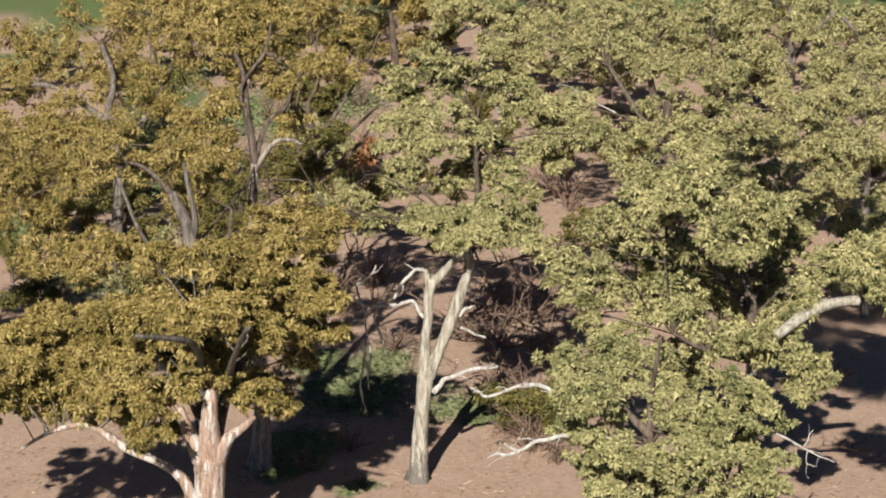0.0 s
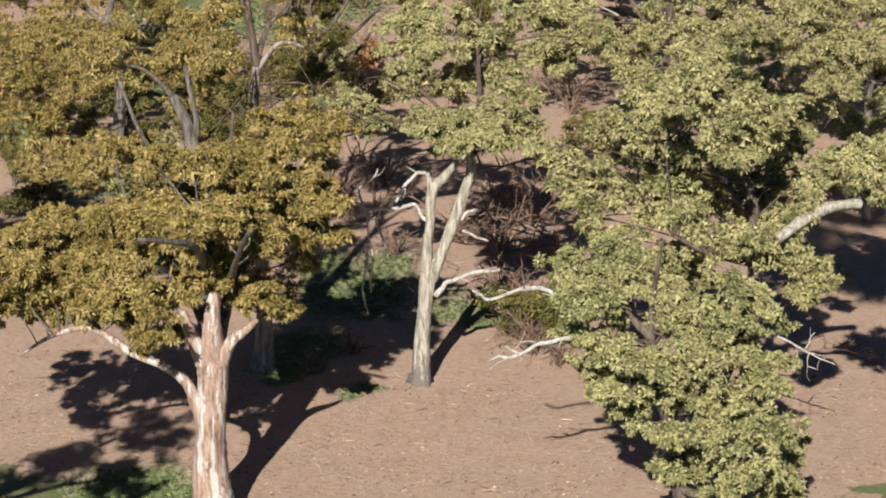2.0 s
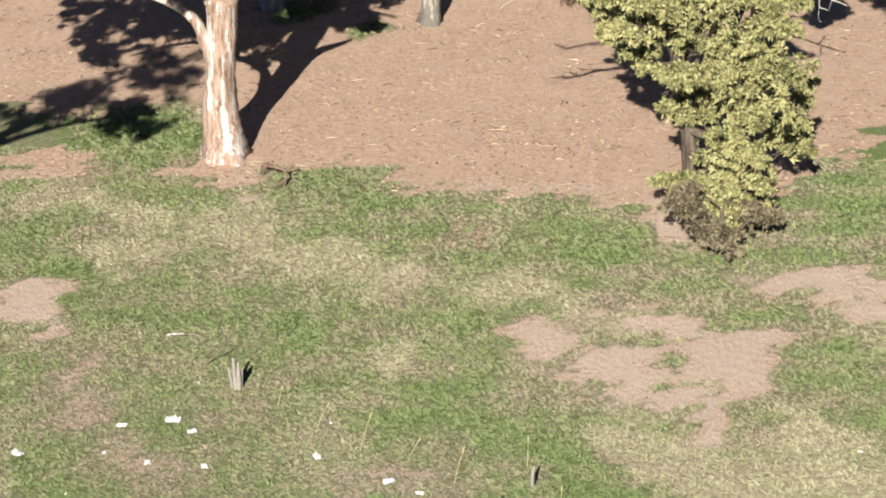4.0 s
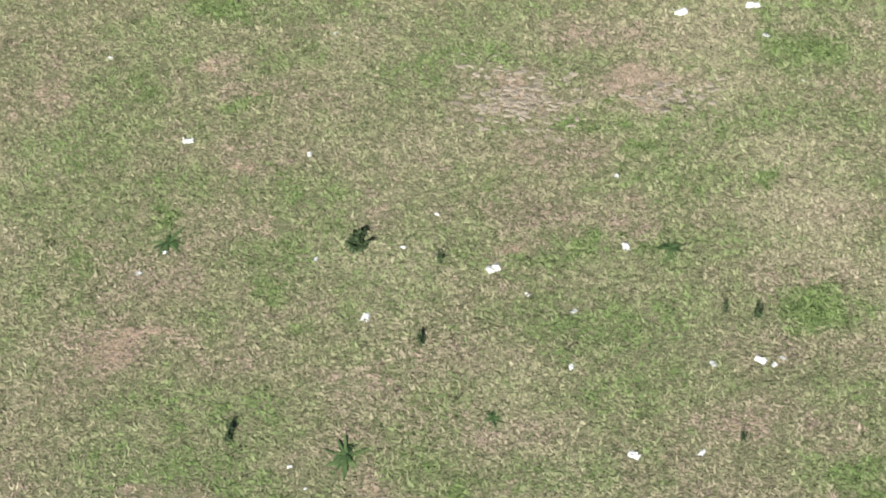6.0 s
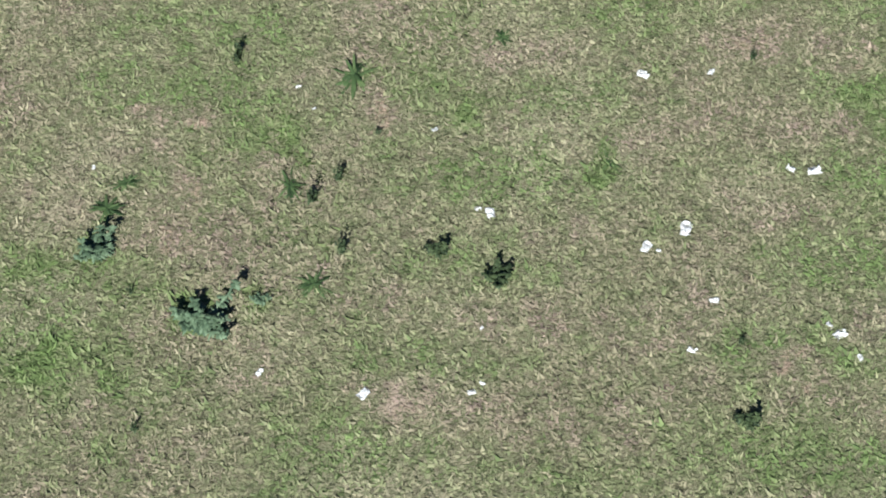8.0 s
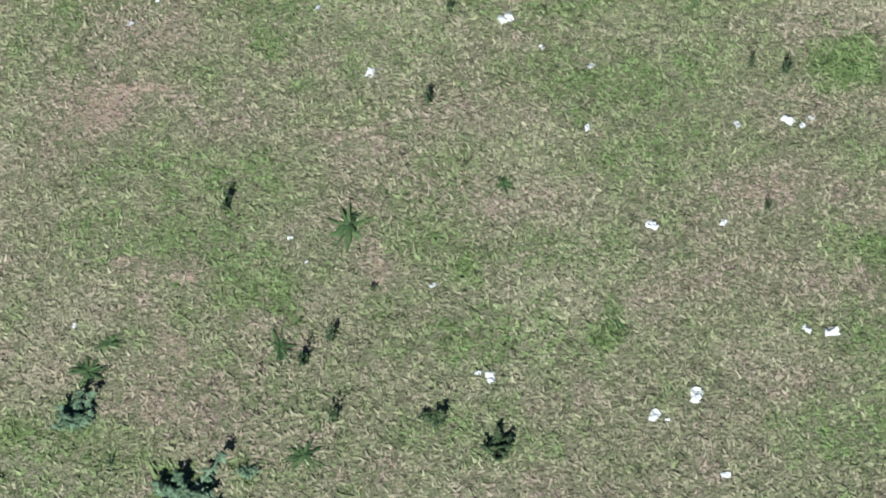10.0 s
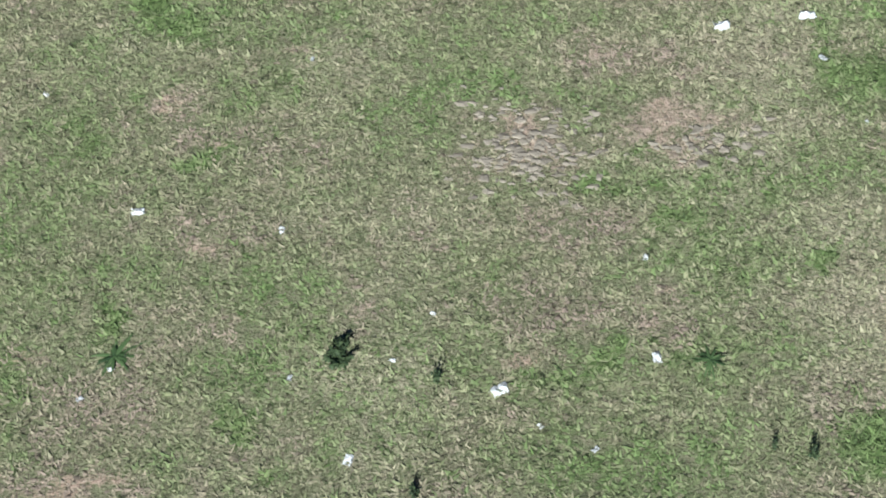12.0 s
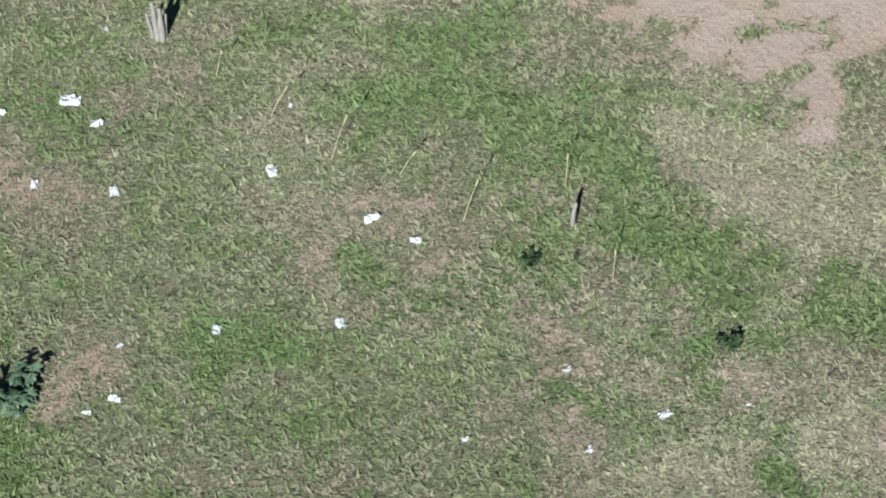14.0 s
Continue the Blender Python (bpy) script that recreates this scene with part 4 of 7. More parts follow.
GUM_E_LOBES_LOW = [
    (2.6, 77.99, 8.41, 0.61), (1.99, 77.78, 8.45, 0.5), (-2.77, 81.31, 8.48, 0.84), (3.15, 79.43, 8.58, 0.72),
    (-3.8, 80.98, 8.66, 0.63), (0.37, 75.59, 8.74, 0.39), (0.56, 76.71, 9.01, 0.79), (1.58, 78.41, 9.02, 0.97),
    (-3.22, 82.06, 9.06, 0.5), (1.73, 75.48, 9.07, 0.55), (-0.23, 77.28, 9.07, 0.84), (1.16, 76.82, 9.1, 0.69),
    (0.93, 73.86, 9.27, 0.5), (0.37, 77, 8.63, 0.68), (-0.39, 76, 9.28, 0.67), (1.4, 77, 9.06, 0.64),
]
GUM_E_LOBES_HIGH = [
    (0.59, 82.79, 9.15, 0.79), (-0.67, 80.36, 9.9, 1.03), (2.7, 79.13, 10.01, 0.81), (2.06, 82.74, 10.05, 0.96),
    (1.01, 82.92, 9.78, 0.71), (3.98, 83.25, 10.51, 1.07), (5.58, 83.48, 11.03, 0.96), (-0.68, 80.44, 11.15, 0.82),
    (4.48, 85.13, 11.56, 1.31), (-1.22, 81.83, 11.6, 1.15), (0.44, 80.76, 11.63, 1.34), (3.15, 84.75, 12.06, 0.97),
    (-0.31, 83.94, 12.6, 1.61), (-1.6, 84.55, 12.69, 0.86), (1.4, 84.27, 13, 1.29),
]
GUM_E_LOBES = GUM_E_LOBES_LOW + GUM_E_LOBES_HIGH
FRONT_TREE_LIMBS_STEMS = [
    ("trunk", [(7.42, 60.5, 0.59, 0.5), (7.37, 60.5, 1.03, 0.33), (7.2, 60.5, 2.09, 0.25), (7.01, 60.5, 3.14, 0.21), (6.84, 60.5, 4.18, 0.2), (6.52, 60.5, 5.03, 0.16), (6.24, 60.5, 6.23, 0.13), (6.12, 60.5, 7.24, 0.11)]),
    ("limb", [(6.12, 60.5, 7.16, 0.1), (6.12, 60.5, 8.25, 0.09), (6.22, 60.5, 9.09, 0.06), (6.34, 60.5, 10, 0.02)]),
    ("limb", [(7.01, 60.5, 3.14, 0.17), (7.81, 61.5, 3.97, 0.13), (8.4, 61.5, 5.37, 0.12), (9.4, 63.5, 7.31, 0.1)]),
    ("limb", [(6.13, 60.5, 7.07, 0.13), (5.34, 61, 7.74, 0.1), (4.55, 61.5, 8.58, 0.08)]),
    ("limb", [(7.1, 60.5, 2.44, 0.15), (7.99, 59.7, 2.44, 0.11), (8.79, 59.5, 2.02, 0.08)]),
]
FRONT_TREE_LIMBS_BRANCHES = [
    ("dead_branch", [(5.15, 60.5, 7.57, 0.1), (4.34, 60.3, 7.71, 0.09), (3.87, 60.1, 8.05, 0.08), (3.51, 60.1, 8.32, 0.08), (2.95, 60.1, 8.63, 0.08), (2.48, 60.1, 8.65, 0.07), (2.08, 60.1, 8.5, 0.06), (1.42, 60.1, 8.29, 0.05), (1.01, 60.1, 8.55, 0.03)]),
    ("dead_branch", [(1.42, 60.1, 8.29, 0.04), (1.3, 60.1, 8.39, 0.03), (1.1, 60.1, 8.42, 0.02)]),
    ("dead_branch", [(5.33, 60.5, 6.89, 0.1), (4.35, 60.3, 7.15, 0.09), (3.57, 60.1, 7.15, 0.08), (2.89, 60.1, 6.99, 0.08), (2.44, 60.1, 6.7, 0.06), (2.09, 60.1, 6.57, 0.06), (1.8, 60.1, 6.61, 0.05), (1.53, 60.1, 6.48, 0.03)]),
    ("dead_branch", [(2.36, 60.1, 6.68, 0.05), (2.15, 60.1, 6.78, 0.04), (2, 60.1, 6.91, 0.03)]),
]
FRONT_TREE_LIMBS = FRONT_TREE_LIMBS_STEMS + FRONT_TREE_LIMBS_BRANCHES
FRONT_TREE_LOBES_LOW = [
    (8.27, 58.94, 1.22, 0.74), (10.13, 60.9, 1.77, 0.76), (7.73, 58.84, 2.47, 1.05), (8.72, 57.94, 2.7, 1.04),
    (6.73, 60.27, 3.06, 0.58), (9.82, 60.36, 3.23, 0.91), (7.38, 60.4, 3.36, 0.74), (8.3, 58.83, 3.84, 1.21),
    (5.77, 60.93, 4.34, 0.58), (6.59, 58.64, 4.74, 0.56), (8.98, 59.48, 4.77, 1.21), (6.58, 61.06, 5, 0.66),
    (7.56, 59.69, 5.02, 1.05), (6.68, 60.53, 5.2, 0.57), (5.17, 59.92, 5.66, 0.56), (5.35, 60.31, 5.77, 0.73),
    (4.6, 61.1, 5.91, 0.65), (9.52, 60.4, 6.13, 0.9), (8.26, 59.28, 6.19, 1.28), (6.76, 59.2, 1.38, 0.49),
    (7.43, 58.6, 1.31, 0.55), (8.2, 58.4, 1.51, 0.58), (7.11, 58.2, 0.79, 0.45), (8.06, 58, 0.72, 0.48),
    (8.84, 58.6, 0.9, 0.42),
]
FRONT_TREE_LOBES_HIGH = [
    (9.18, 61.62, 6.72, 0.99), (7.1, 59.02, 6.77, 0.95), (4, 61.01, 6.87, 0.62), (4.82, 60.05, 6.88, 0.96),
    (5.99, 58.88, 6.89, 0.71), (5.22, 59.09, 7.06, 0.6), (7.67, 60.06, 7.41, 1.2), (6.85, 60.03, 7.91, 0.96),
    (5.19, 61.17, 8.02, 0.97), (9.38, 63.41, 7.33, 0.58), (4.12, 59.54, 8.21, 0.79), (8.26, 61.4, 8.32, 0.58),
    (4.58, 62, 8.51, 1.14), (3.82, 60.01, 8.55, 0.63), (5.71, 61.98, 8.78, 0.82), (3.85, 60.88, 9.1, 0.56),
]
FRONT_TREE_LOBES = FRONT_TREE_LOBES_LOW + FRONT_TREE_LOBES_HIGH
SKIRT_LIMBS = [
    ("trunk", [(8.1, 57.6, -0.51, 0.15), (8.09, 57.6, -0.22, 0.12), (7.98, 57.6, 0.56, 0.08), (7.87, 57.6, 1.25, 0.05)]),
    ("limb", [(8.04, 57.6, 0.22, 0.07), (8.53, 57.6, 0.74, 0.05), (8.75, 57.6, 1, 0.03)]),
]
SKIRT_LOBES = [
    (7.92, 58.47, 0.51, 0.79), (7.96, 56.8, 0.51, 0.55), (8.71, 57.81, 0.82, 0.66), (7.31, 56.77, 0.86, 0.45),
    (6.92, 57.02, 1.59, 0.61),
]
BACK_RIGHT_LIMBS_STEMS = [
    ("trunk", [(10.07, 67, -0.28, 0.63), (10.01, 67, 0.3, 0.44), (9.93, 67, 2.79, 0.34), (9.87, 67, 5.61, 0.3), (9.91, 67, 6.35, 0.27), (9.94, 67, 7.64, 0.21)]),
    ("upper_limb", [(9.94, 67, 7.55, 0.2), (9.78, 67, 9.1, 0.16), (9.38, 67, 10.36, 0.12)]),
    ("cut_limb", [(9.94, 67, 7.64, 0.18), (10.78, 67.5, 8.05, 0.18), (11.54, 68, 8.47, 0.2), (12.23, 68, 8.84, 0.2), (12.94, 68, 8.98, 0.17), (13.29, 68, 9, 0.16)]),
    ("upper_limb", [(9.8, 67, 8.74, 0.12), (8.63, 68, 10.09, 0.09), (7.29, 69, 10.73, 0.07)]),
    ("upper_limb", [(9.87, 67, 7.27, 0.11), (8.32, 66, 7.93, 0.09), (7.26, 66, 8.46, 0.05)]),
    ("dead_branch", [(10.15, 67, 5.05, 0.061), (11.05, 67, 4.78, 0.044), (11.69, 67, 4.41, 0.039), (12.14, 67, 4.18, 0.028), (12.62, 67, 3.99, 0.022)]),
]
BACK_RIGHT_LIMBS_BRANCHES = [
    ("dead_branch", [(11.6, 67, 4.45, 0.028), (11.79, 67, 4.88, 0.022), (11.92, 67, 5.07, 0.011)]),
    ("dead_branch", [(11.78, 67, 4.38, 0.028), (11.76, 67, 3.94, 0.022), (12.02, 67, 3.83, 0.017)]),
]
BACK_RIGHT_LIMBS = BACK_RIGHT_LIMBS_STEMS + BACK_RIGHT_LIMBS_BRANCHES
BACK_RIGHT_LOBES_LOW = [
    (7.46, 69.7, 5.63, 0.65), (8.43, 69.5, 6.1, 0.7), (11.85, 69.05, 5.7, 0.53), (7.89, 69.76, 6.58, 0.74),
    (10.97, 66.23, 7.43, 0.78), (5.81, 69.28, 7.46, 0.73), (11.97, 67.36, 6.72, 0.47), (10.23, 69.96, 7.88, 0.83),
    (11.29, 68.49, 7.95, 0.82), (4.91, 69.71, 8.08, 0.69), (9.68, 65.23, 8.09, 0.95), (8.49, 66.08, 8.27, 1.05),
    (10.96, 69.43, 8.33, 0.92), (5.83, 70.05, 8.57, 0.88), (7.03, 69.23, 8.62, 0.82), (7.5, 66.79, 8.68, 0.79),
    (9.76, 69.49, 8.96, 0.91), (11.76, 68.43, 9.09, 0.63), (4.73, 70.15, 9.09, 0.91), (8.45, 69.19, 9.12, 0.91),
    (11.38, 66, 7.42, 0.59), (11.83, 66, 7.1, 0.42), (11.34, 66, 6.51, 0.45), (12.85, 70, 9.61, 0.55),
]
BACK_RIGHT_LOBES_HIGH = [
    (11.32, 69.13, 9.26, 0.73), (7.96, 71.2, 8.65, 0.61), (5.45, 72.96, 9.51, 0.95), (3.31, 71.39, 9.7, 0.65),
    (7.5, 70.54, 9.4, 0.68), (7.06, 71.81, 9.44, 0.77), (11.28, 69.25, 10.34, 0.82), (7.78, 68.33, 10.35, 0.71),
    (6.2, 70.92, 10.61, 0.74), (11.86, 70.79, 10.71, 0.65), (7.16, 69.62, 11.22, 1.17), (11.59, 73.35, 10.86, 0.87),
    (6.69, 70.77, 11.96, 0.82), (8.46, 63.65, 12, 0.91), (8.65, 73.82, 12.26, 0.95), (9.82, 72.62, 12.34, 1.13),
    (10.11, 69.24, 12.35, 0.9), (9.41, 64.67, 12.36, 1.18), (8.04, 65.34, 12.87, 1.27), (7.89, 67, 12.84, 0.78),
    (9.03, 66.5, 12.79, 0.82), (7.1, 67.5, 12, 0.73), (10.18, 67, 11.8, 0.78), (8.27, 65.5, 11.97, 0.81),
    (9.4, 65, 11.76, 0.74),
]
BACK_RIGHT_LOBES = BACK_RIGHT_LOBES_LOW + BACK_RIGHT_LOBES_HIGH
SLENDER_GUM_LIMBS_STEMS = [
    ("trunk", [(-6.27, 77, -0.14, 0.56), (-6.27, 77, 0.29, 0.41), (-6.2, 77, 1.2, 0.33), (-6.19, 77, 2.7, 0.27), (-6.33, 77, 4.81, 0.22), (-6.49, 77, 7.52, 0.18), (-6.46, 77, 8.96, 0.16), (-6.4, 77, 10.59, 0.16), (-6.34, 77, 11.2, 0.18)]),
    ("upper_limb", [(-6.34, 77, 11.1, 0.16), (-6.45, 77, 12.01, 0.14), (-6.62, 77, 13.01, 0.12), (-6.83, 78, 14.22, 0.08), (-7.59, 80, 15.29, 0.06)]),
    ("limb", [(-6.3, 77, 11.1, 0.12), (-5.98, 77, 11.61, 0.09), (-5.58, 77, 12.02, 0.08), (-5.09, 77, 12.06, 0.06), (-4.7, 77, 11.91, 0.03)]),
    ("upper_limb", [(-6.38, 77, 11.4, 0.12), (-5.91, 77.5, 12.62, 0.09), (-5.35, 78, 13.03, 0.08), (-5.11, 79, 13.66, 0.08), (-4.36, 80, 14.72, 0.06)]),
]
SLENDER_GUM_LIMBS_BRANCHES = [
    ("upper_limb", [(-6.62, 77, 13.01, 0.08), (-6.84, 77, 13.7, 0.06), (-6.59, 77.6, 14.29, 0.06), (-6.03, 78, 15.03, 0.06), (-5.9, 79, 15.87, 0.04)]),
]
SLENDER_GUM_LIMBS = SLENDER_GUM_LIMBS_STEMS + SLENDER_GUM_LIMBS_BRANCHES
SLENDER_GUM_LOBES_LOW = [
    (-5.67, 77.39, 3, 0.72), (-6.64, 76.96, 3.55, 0.71), (-4.76, 77.56, 3.81, 0.61), (-5.63, 71.98, 7.7, 0.6),
    (-4.08, 71.22, 8.22, 0.71), (-4.94, 70.23, 8.77, 0.7), (-3.82, 69.92, 10.18, 0.73), (-5.08, 69.81, 10.19, 0.69),
    (-4.53, 69.76, 10.77, 0.83), (-3.28, 69.86, 10.94, 0.51), (-7.46, 77.04, 11.78, 0.63), (-5.2, 80.31, 11.97, 0.62),
    (-5.2, 69, 10.95, 0.68), (-4.31, 69, 11.47, 0.71), (-3.53, 68.5, 10.91, 0.71), (-3.98, 68, 10.63, 0.63),
    (-4.81, 68.5, 10.34, 0.6), (-5.27, 73, 8.08, 0.68), (-4.5, 75, 6.5, 0.67), (-6.02, 71, 9.78, 0.59),
]
SLENDER_GUM_LOBES_HIGH = [
    (-8.83, 77.96, 12.39, 0.7), (-7.53, 76.92, 13.21, 0.69), (-5.51, 78.93, 13.46, 0.57), (-6.82, 80.29, 13.82, 0.92),
    (-3.57, 80.47, 14.03, 0.82), (-4.58, 78.5, 14.36, 0.76), (-7.35, 79.44, 14.37, 0.81), (-4.83, 81.08, 15.15, 1.13),
    (-6.78, 79.93, 15.31, 1.12), (-3.2, 81.35, 15.34, 0.72), (-7.96, 79.57, 15.36, 1.02), (-4.12, 83.37, 15.65, 0.95),
    (-6.25, 81.02, 15.97, 1.03), (-7.66, 80.77, 15.99, 0.93),
]
SLENDER_GUM_LOBES = SLENDER_GUM_LOBES_LOW + SLENDER_GUM_LOBES_HIGH
DARK_SCRUB_LIMBS_STEMS = [
    ("trunk", [(-5.57, 95, -0.19, 0.4), (-5.57, 95, 0.97, 0.3), (-5.54, 95, 4.54, 0.25), (-5.48, 95, 6.55, 0.2), (-5.36, 95, 7.55, 0.17), (-5.28, 95, 8.79, 0.15)]),
    ("limb", [(-5.43, 95, 7.05, 0.15), (-4.82, 95, 7.86, 0.12), (-3.97, 95, 8.56, 0.1), (-3, 95, 9.44, 0.07), (-2.4, 95, 10.06, 0.05)]),
    ("limb", [(-5.43, 95, 6.8, 0.15), (-4.7, 95, 6.94, 0.12), (-4.09, 95, 7.44, 0.1), (-3.24, 95, 8.32, 0.07), (-2.76, 95, 9.19, 0.05)]),
    ("limb", [(-5.28, 95, 8.67, 0.12), (-5.55, 95, 9.78, 0.1), (-5.18, 95, 10.76, 0.07), (-4.82, 95, 11.75, 0.05)]),
    ("limb", [(-5.48, 95, 7.05, 0.12), (-5.92, 95, 8.04, 0.1), (-6.15, 95, 9.28, 0.07), (-5.91, 95, 10.51, 0.05)]),
]
DARK_SCRUB_LIMBS_BRANCHES = [
    ("limb", [(-5.36, 95, 8.05, 0.12), (-4.58, 95, 9.17, 0.1), (-3.85, 95, 10.29, 0.07), (-3.01, 95, 11.77, 0.05), (-2.53, 95, 12.99, 0.04)]),
    ("limb", [(-3.85, 95, 10.29, 0.07), (-3.01, 95, 10.54, 0.06), (-1.8, 95, 11.05, 0.04)]),
]
DARK_SCRUB_LIMBS = DARK_SCRUB_LIMBS_STEMS + DARK_SCRUB_LIMBS_BRANCHES
DARK_SCRUB_LOBES = [
    (-7.87, 94.97, 7.03, 0.69), (-6.26, 94.69, 7.36, 0.85), (-4.84, 95.46, 8.21, 0.61), (-4.22, 95.1, 8.79, 0.61),
    (-5.27, 96.63, 9.47, 0.79), (-6.11, 98.32, 9.9, 0.88), (-4.49, 95.71, 10.15, 0.49), (-7.27, 97.11, 11.11, 0.87),
    (-4.08, 97.54, 11.82, 0.87),
]
DARK_SCRUB_LOBES_FULL = [
    (-5.62, 94, 7.52, 0.68), (-5.14, 95, 8.3, 0.68), (-6.1, 94, 6.72, 0.63), (-6.7, 96, 10.57, 0.68),
    (-5.18, 95, 10.28, 0.68), (-4.22, 95, 10.78, 0.63), (-4.55, 97, 12.65, 0.74), (-6.27, 97, 12.38, 0.74),
    (-3.32, 97, 12.66, 0.64), (-7.82, 98, 12.45, 0.74),
]
DARK_SCRUB_LOBES = DARK_SCRUB_LOBES + DARK_SCRUB_LOBES_FULL
LEANING_GUM_LIMBS = [
    ("trunk", [(-7.49, 72, 0.39, 0.43), (-7.52, 72, 0.9, 0.33), (-7.55, 72, 4.32, 0.27), (-7.59, 72, 7.08, 0.23), (-7.87, 72, 8.44, 0.21), (-8.07, 72, 9.6, 0.21), (-8.3, 72, 10.46, 0.19), (-8.7, 72, 11.27, 0.15)]),
    ("limb", [(-8.07, 72, 9.6, 0.13), (-7.93, 72, 10.37, 0.11), (-8.1, 72, 11.32, 0.09), (-8.27, 72, 12.26, 0.07)]),
    ("limb", [(-7.59, 72, 7.08, 0.11), (-8.18, 71.5, 8.77, 0.07), (-9.22, 71, 9.65, 0.08), (-9.75, 71, 10.49, 0.07), (-10.32, 72, 11.48, 0.05)]),
    ("upper_limb", [(-8.7, 72, 11.27, 0.09), (-9.61, 73, 11.84, 0.07), (-10.45, 73, 12.02, 0.06), (-11.68, 73, 11.24, 0.04), (-12.99, 74, 11, 0.04)]),
    ("upper_limb", [(-7.87, 72, 8.44, 0.09), (-7.01, 73, 9.36, 0.08), (-6.91, 74, 10.28, 0.06)]),
]
LEANING_GUM_LOBES_LOW = [
    (-8.98, 73.29, 7.29, 0.77), (-7.52, 74.12, 8.07, 0.77), (-9.37, 73.54, 8.2, 0.77), (-13.43, 72.81, 8.55, 0.69),
    (-10.75, 73.94, 8.68, 0.77), (-6.78, 74.55, 8.77, 0.58), (-11.51, 71.45, 8.93, 0.75), (-9.73, 72.06, 9.37, 0.75),
    (-13.9, 73.54, 9.73, 1.06), (-13.19, 74.99, 9.78, 0.63), (-7.2, 71, 8.03, 0.67), (-7.89, 69, 9.66, 0.61),
]
LEANING_GUM_LOBES_HIGH = [
    (-14.01, 76.48, 10.42, 0.96), (-8.49, 74.54, 10.53, 0.68), (-14.56, 74.26, 10.92, 0.78), (-12.55, 74.83, 11.11, 0.62),
    (-10.51, 78.33, 10.86, 0.67), (-13.54, 74.59, 11.64, 1.17), (-7.8, 73.63, 11.72, 0.76), (-9.2, 74.25, 11.38, 0.63),
    (-14.93, 76.46, 12.02, 0.9), (-13.07, 75.84, 12.17, 0.89), (-11.53, 72.14, 12.2, 1.16), (-8.64, 74.43, 11.92, 0.98),
    (-10.58, 74.12, 12.75, 0.86), (-12.46, 75.79, 12.78, 0.79),
]
LEANING_GUM_LOBES = LEANING_GUM_LOBES_LOW + LEANING_GUM_LOBES_HIGH
FAR_LEFT_LIMBS = [
    ("trunk", [(-15.99, 108, -0.37, 0.45), (-15.88, 108, 0.35, 0.34), (-15.64, 108, 2.37, 0.28), (-15.72, 108, 4.64, 0.25), (-16.08, 108, 6.89, 0.22)]),
    ("limb", [(-15.72, 108, 4.64, 0.17), (-14.58, 109, 6.15, 0.14), (-13.55, 110, 7.95, 0.11)]),
    ("limb", [(-15.96, 108, 6.33, 0.17), (-17.61, 109, 7.24, 0.14), (-19.42, 110, 7.88, 0.11), (-21.39, 110, 7.58, 0.09)]),
    ("limb", [(-16.08, 108, 6.89, 0.17), (-15.91, 109, 8.39, 0.14), (-16.57, 110, 9.89, 0.11)]),
]
FAR_LEFT_LOBES_LOW = [
    (-20.75, 108.7, 3, 1.14), (-17.51, 109.51, 3.72, 1.14), (-19.55, 110.04, 4.01, 1.2), (-20.08, 110.11, 5.57, 1),
    (-11.88, 107.14, 5.71, 1.05), (-16.88, 109.42, 5.75, 0.99), (-21.37, 112.73, 6.49, 1.32), (-13.11, 108.5, 6.83, 1.12),
    (-10.78, 110.21, 7.09, 0.99), (-18.32, 108.22, 7.1, 1.26), (-16.37, 110.07, 7.34, 1.48), (-14.3, 107.05, 7.37, 1.16),
    (-19.2, 103, 3.99, 0.85), (-19.78, 101, 5.56, 0.88), (-18.26, 104, 4.1, 0.86), (-17.13, 104, 4.12, 0.86),
    (-18.67, 102, 5.36, 0.89),
]
FAR_LEFT_LOBES_HIGH = [
    (-15.79, 112.15, 8.4, 1.21), (-21.01, 109.66, 8.49, 1.19), (-17.55, 110.67, 8.64, 1.43), (-19.42, 111.79, 8.71, 1.67),
    (-13.83, 110.21, 9.04, 1.47), (-12.25, 111.11, 9.48, 1.14), (-20.97, 111.17, 9.65, 1.38), (-16.56, 113.81, 9.85, 1.75),
    (-18.39, 112.77, 10.57, 1.3), (-13.18, 112.09, 10.73, 1.49), (-15.6, 115.4, 10.79, 1.33),
]
FAR_LEFT_LOBES = FAR_LEFT_LOBES_LOW + FAR_LEFT_LOBES_HIGH
MID_FAR_LIMBS = [
    ("trunk", [(12.27, 112, 0.12, 0.58), (12.24, 112, 0.86, 0.44), (12.03, 112, 2.64, 0.32), (11.8, 112, 4.99, 0.26), (11.58, 112, 7.02, 0.2)]),
    ("limb", [(11.94, 112, 3.52, 0.2), (13.19, 113, 5.09, 0.15), (14.69, 114, 6.68, 0.12)]),
    ("limb", [(11.85, 112, 4.4, 0.2), (10.26, 113, 6.23, 0.14), (8.83, 114, 8.38, 0.12)]),
    ("dead_branch", [(9.11, 113, 6.22, 0.05), (7.94, 113, 6.79, 0.04), (7.06, 113, 7.36, 0.03), (6, 112, 7.77, 0.03)]),
]
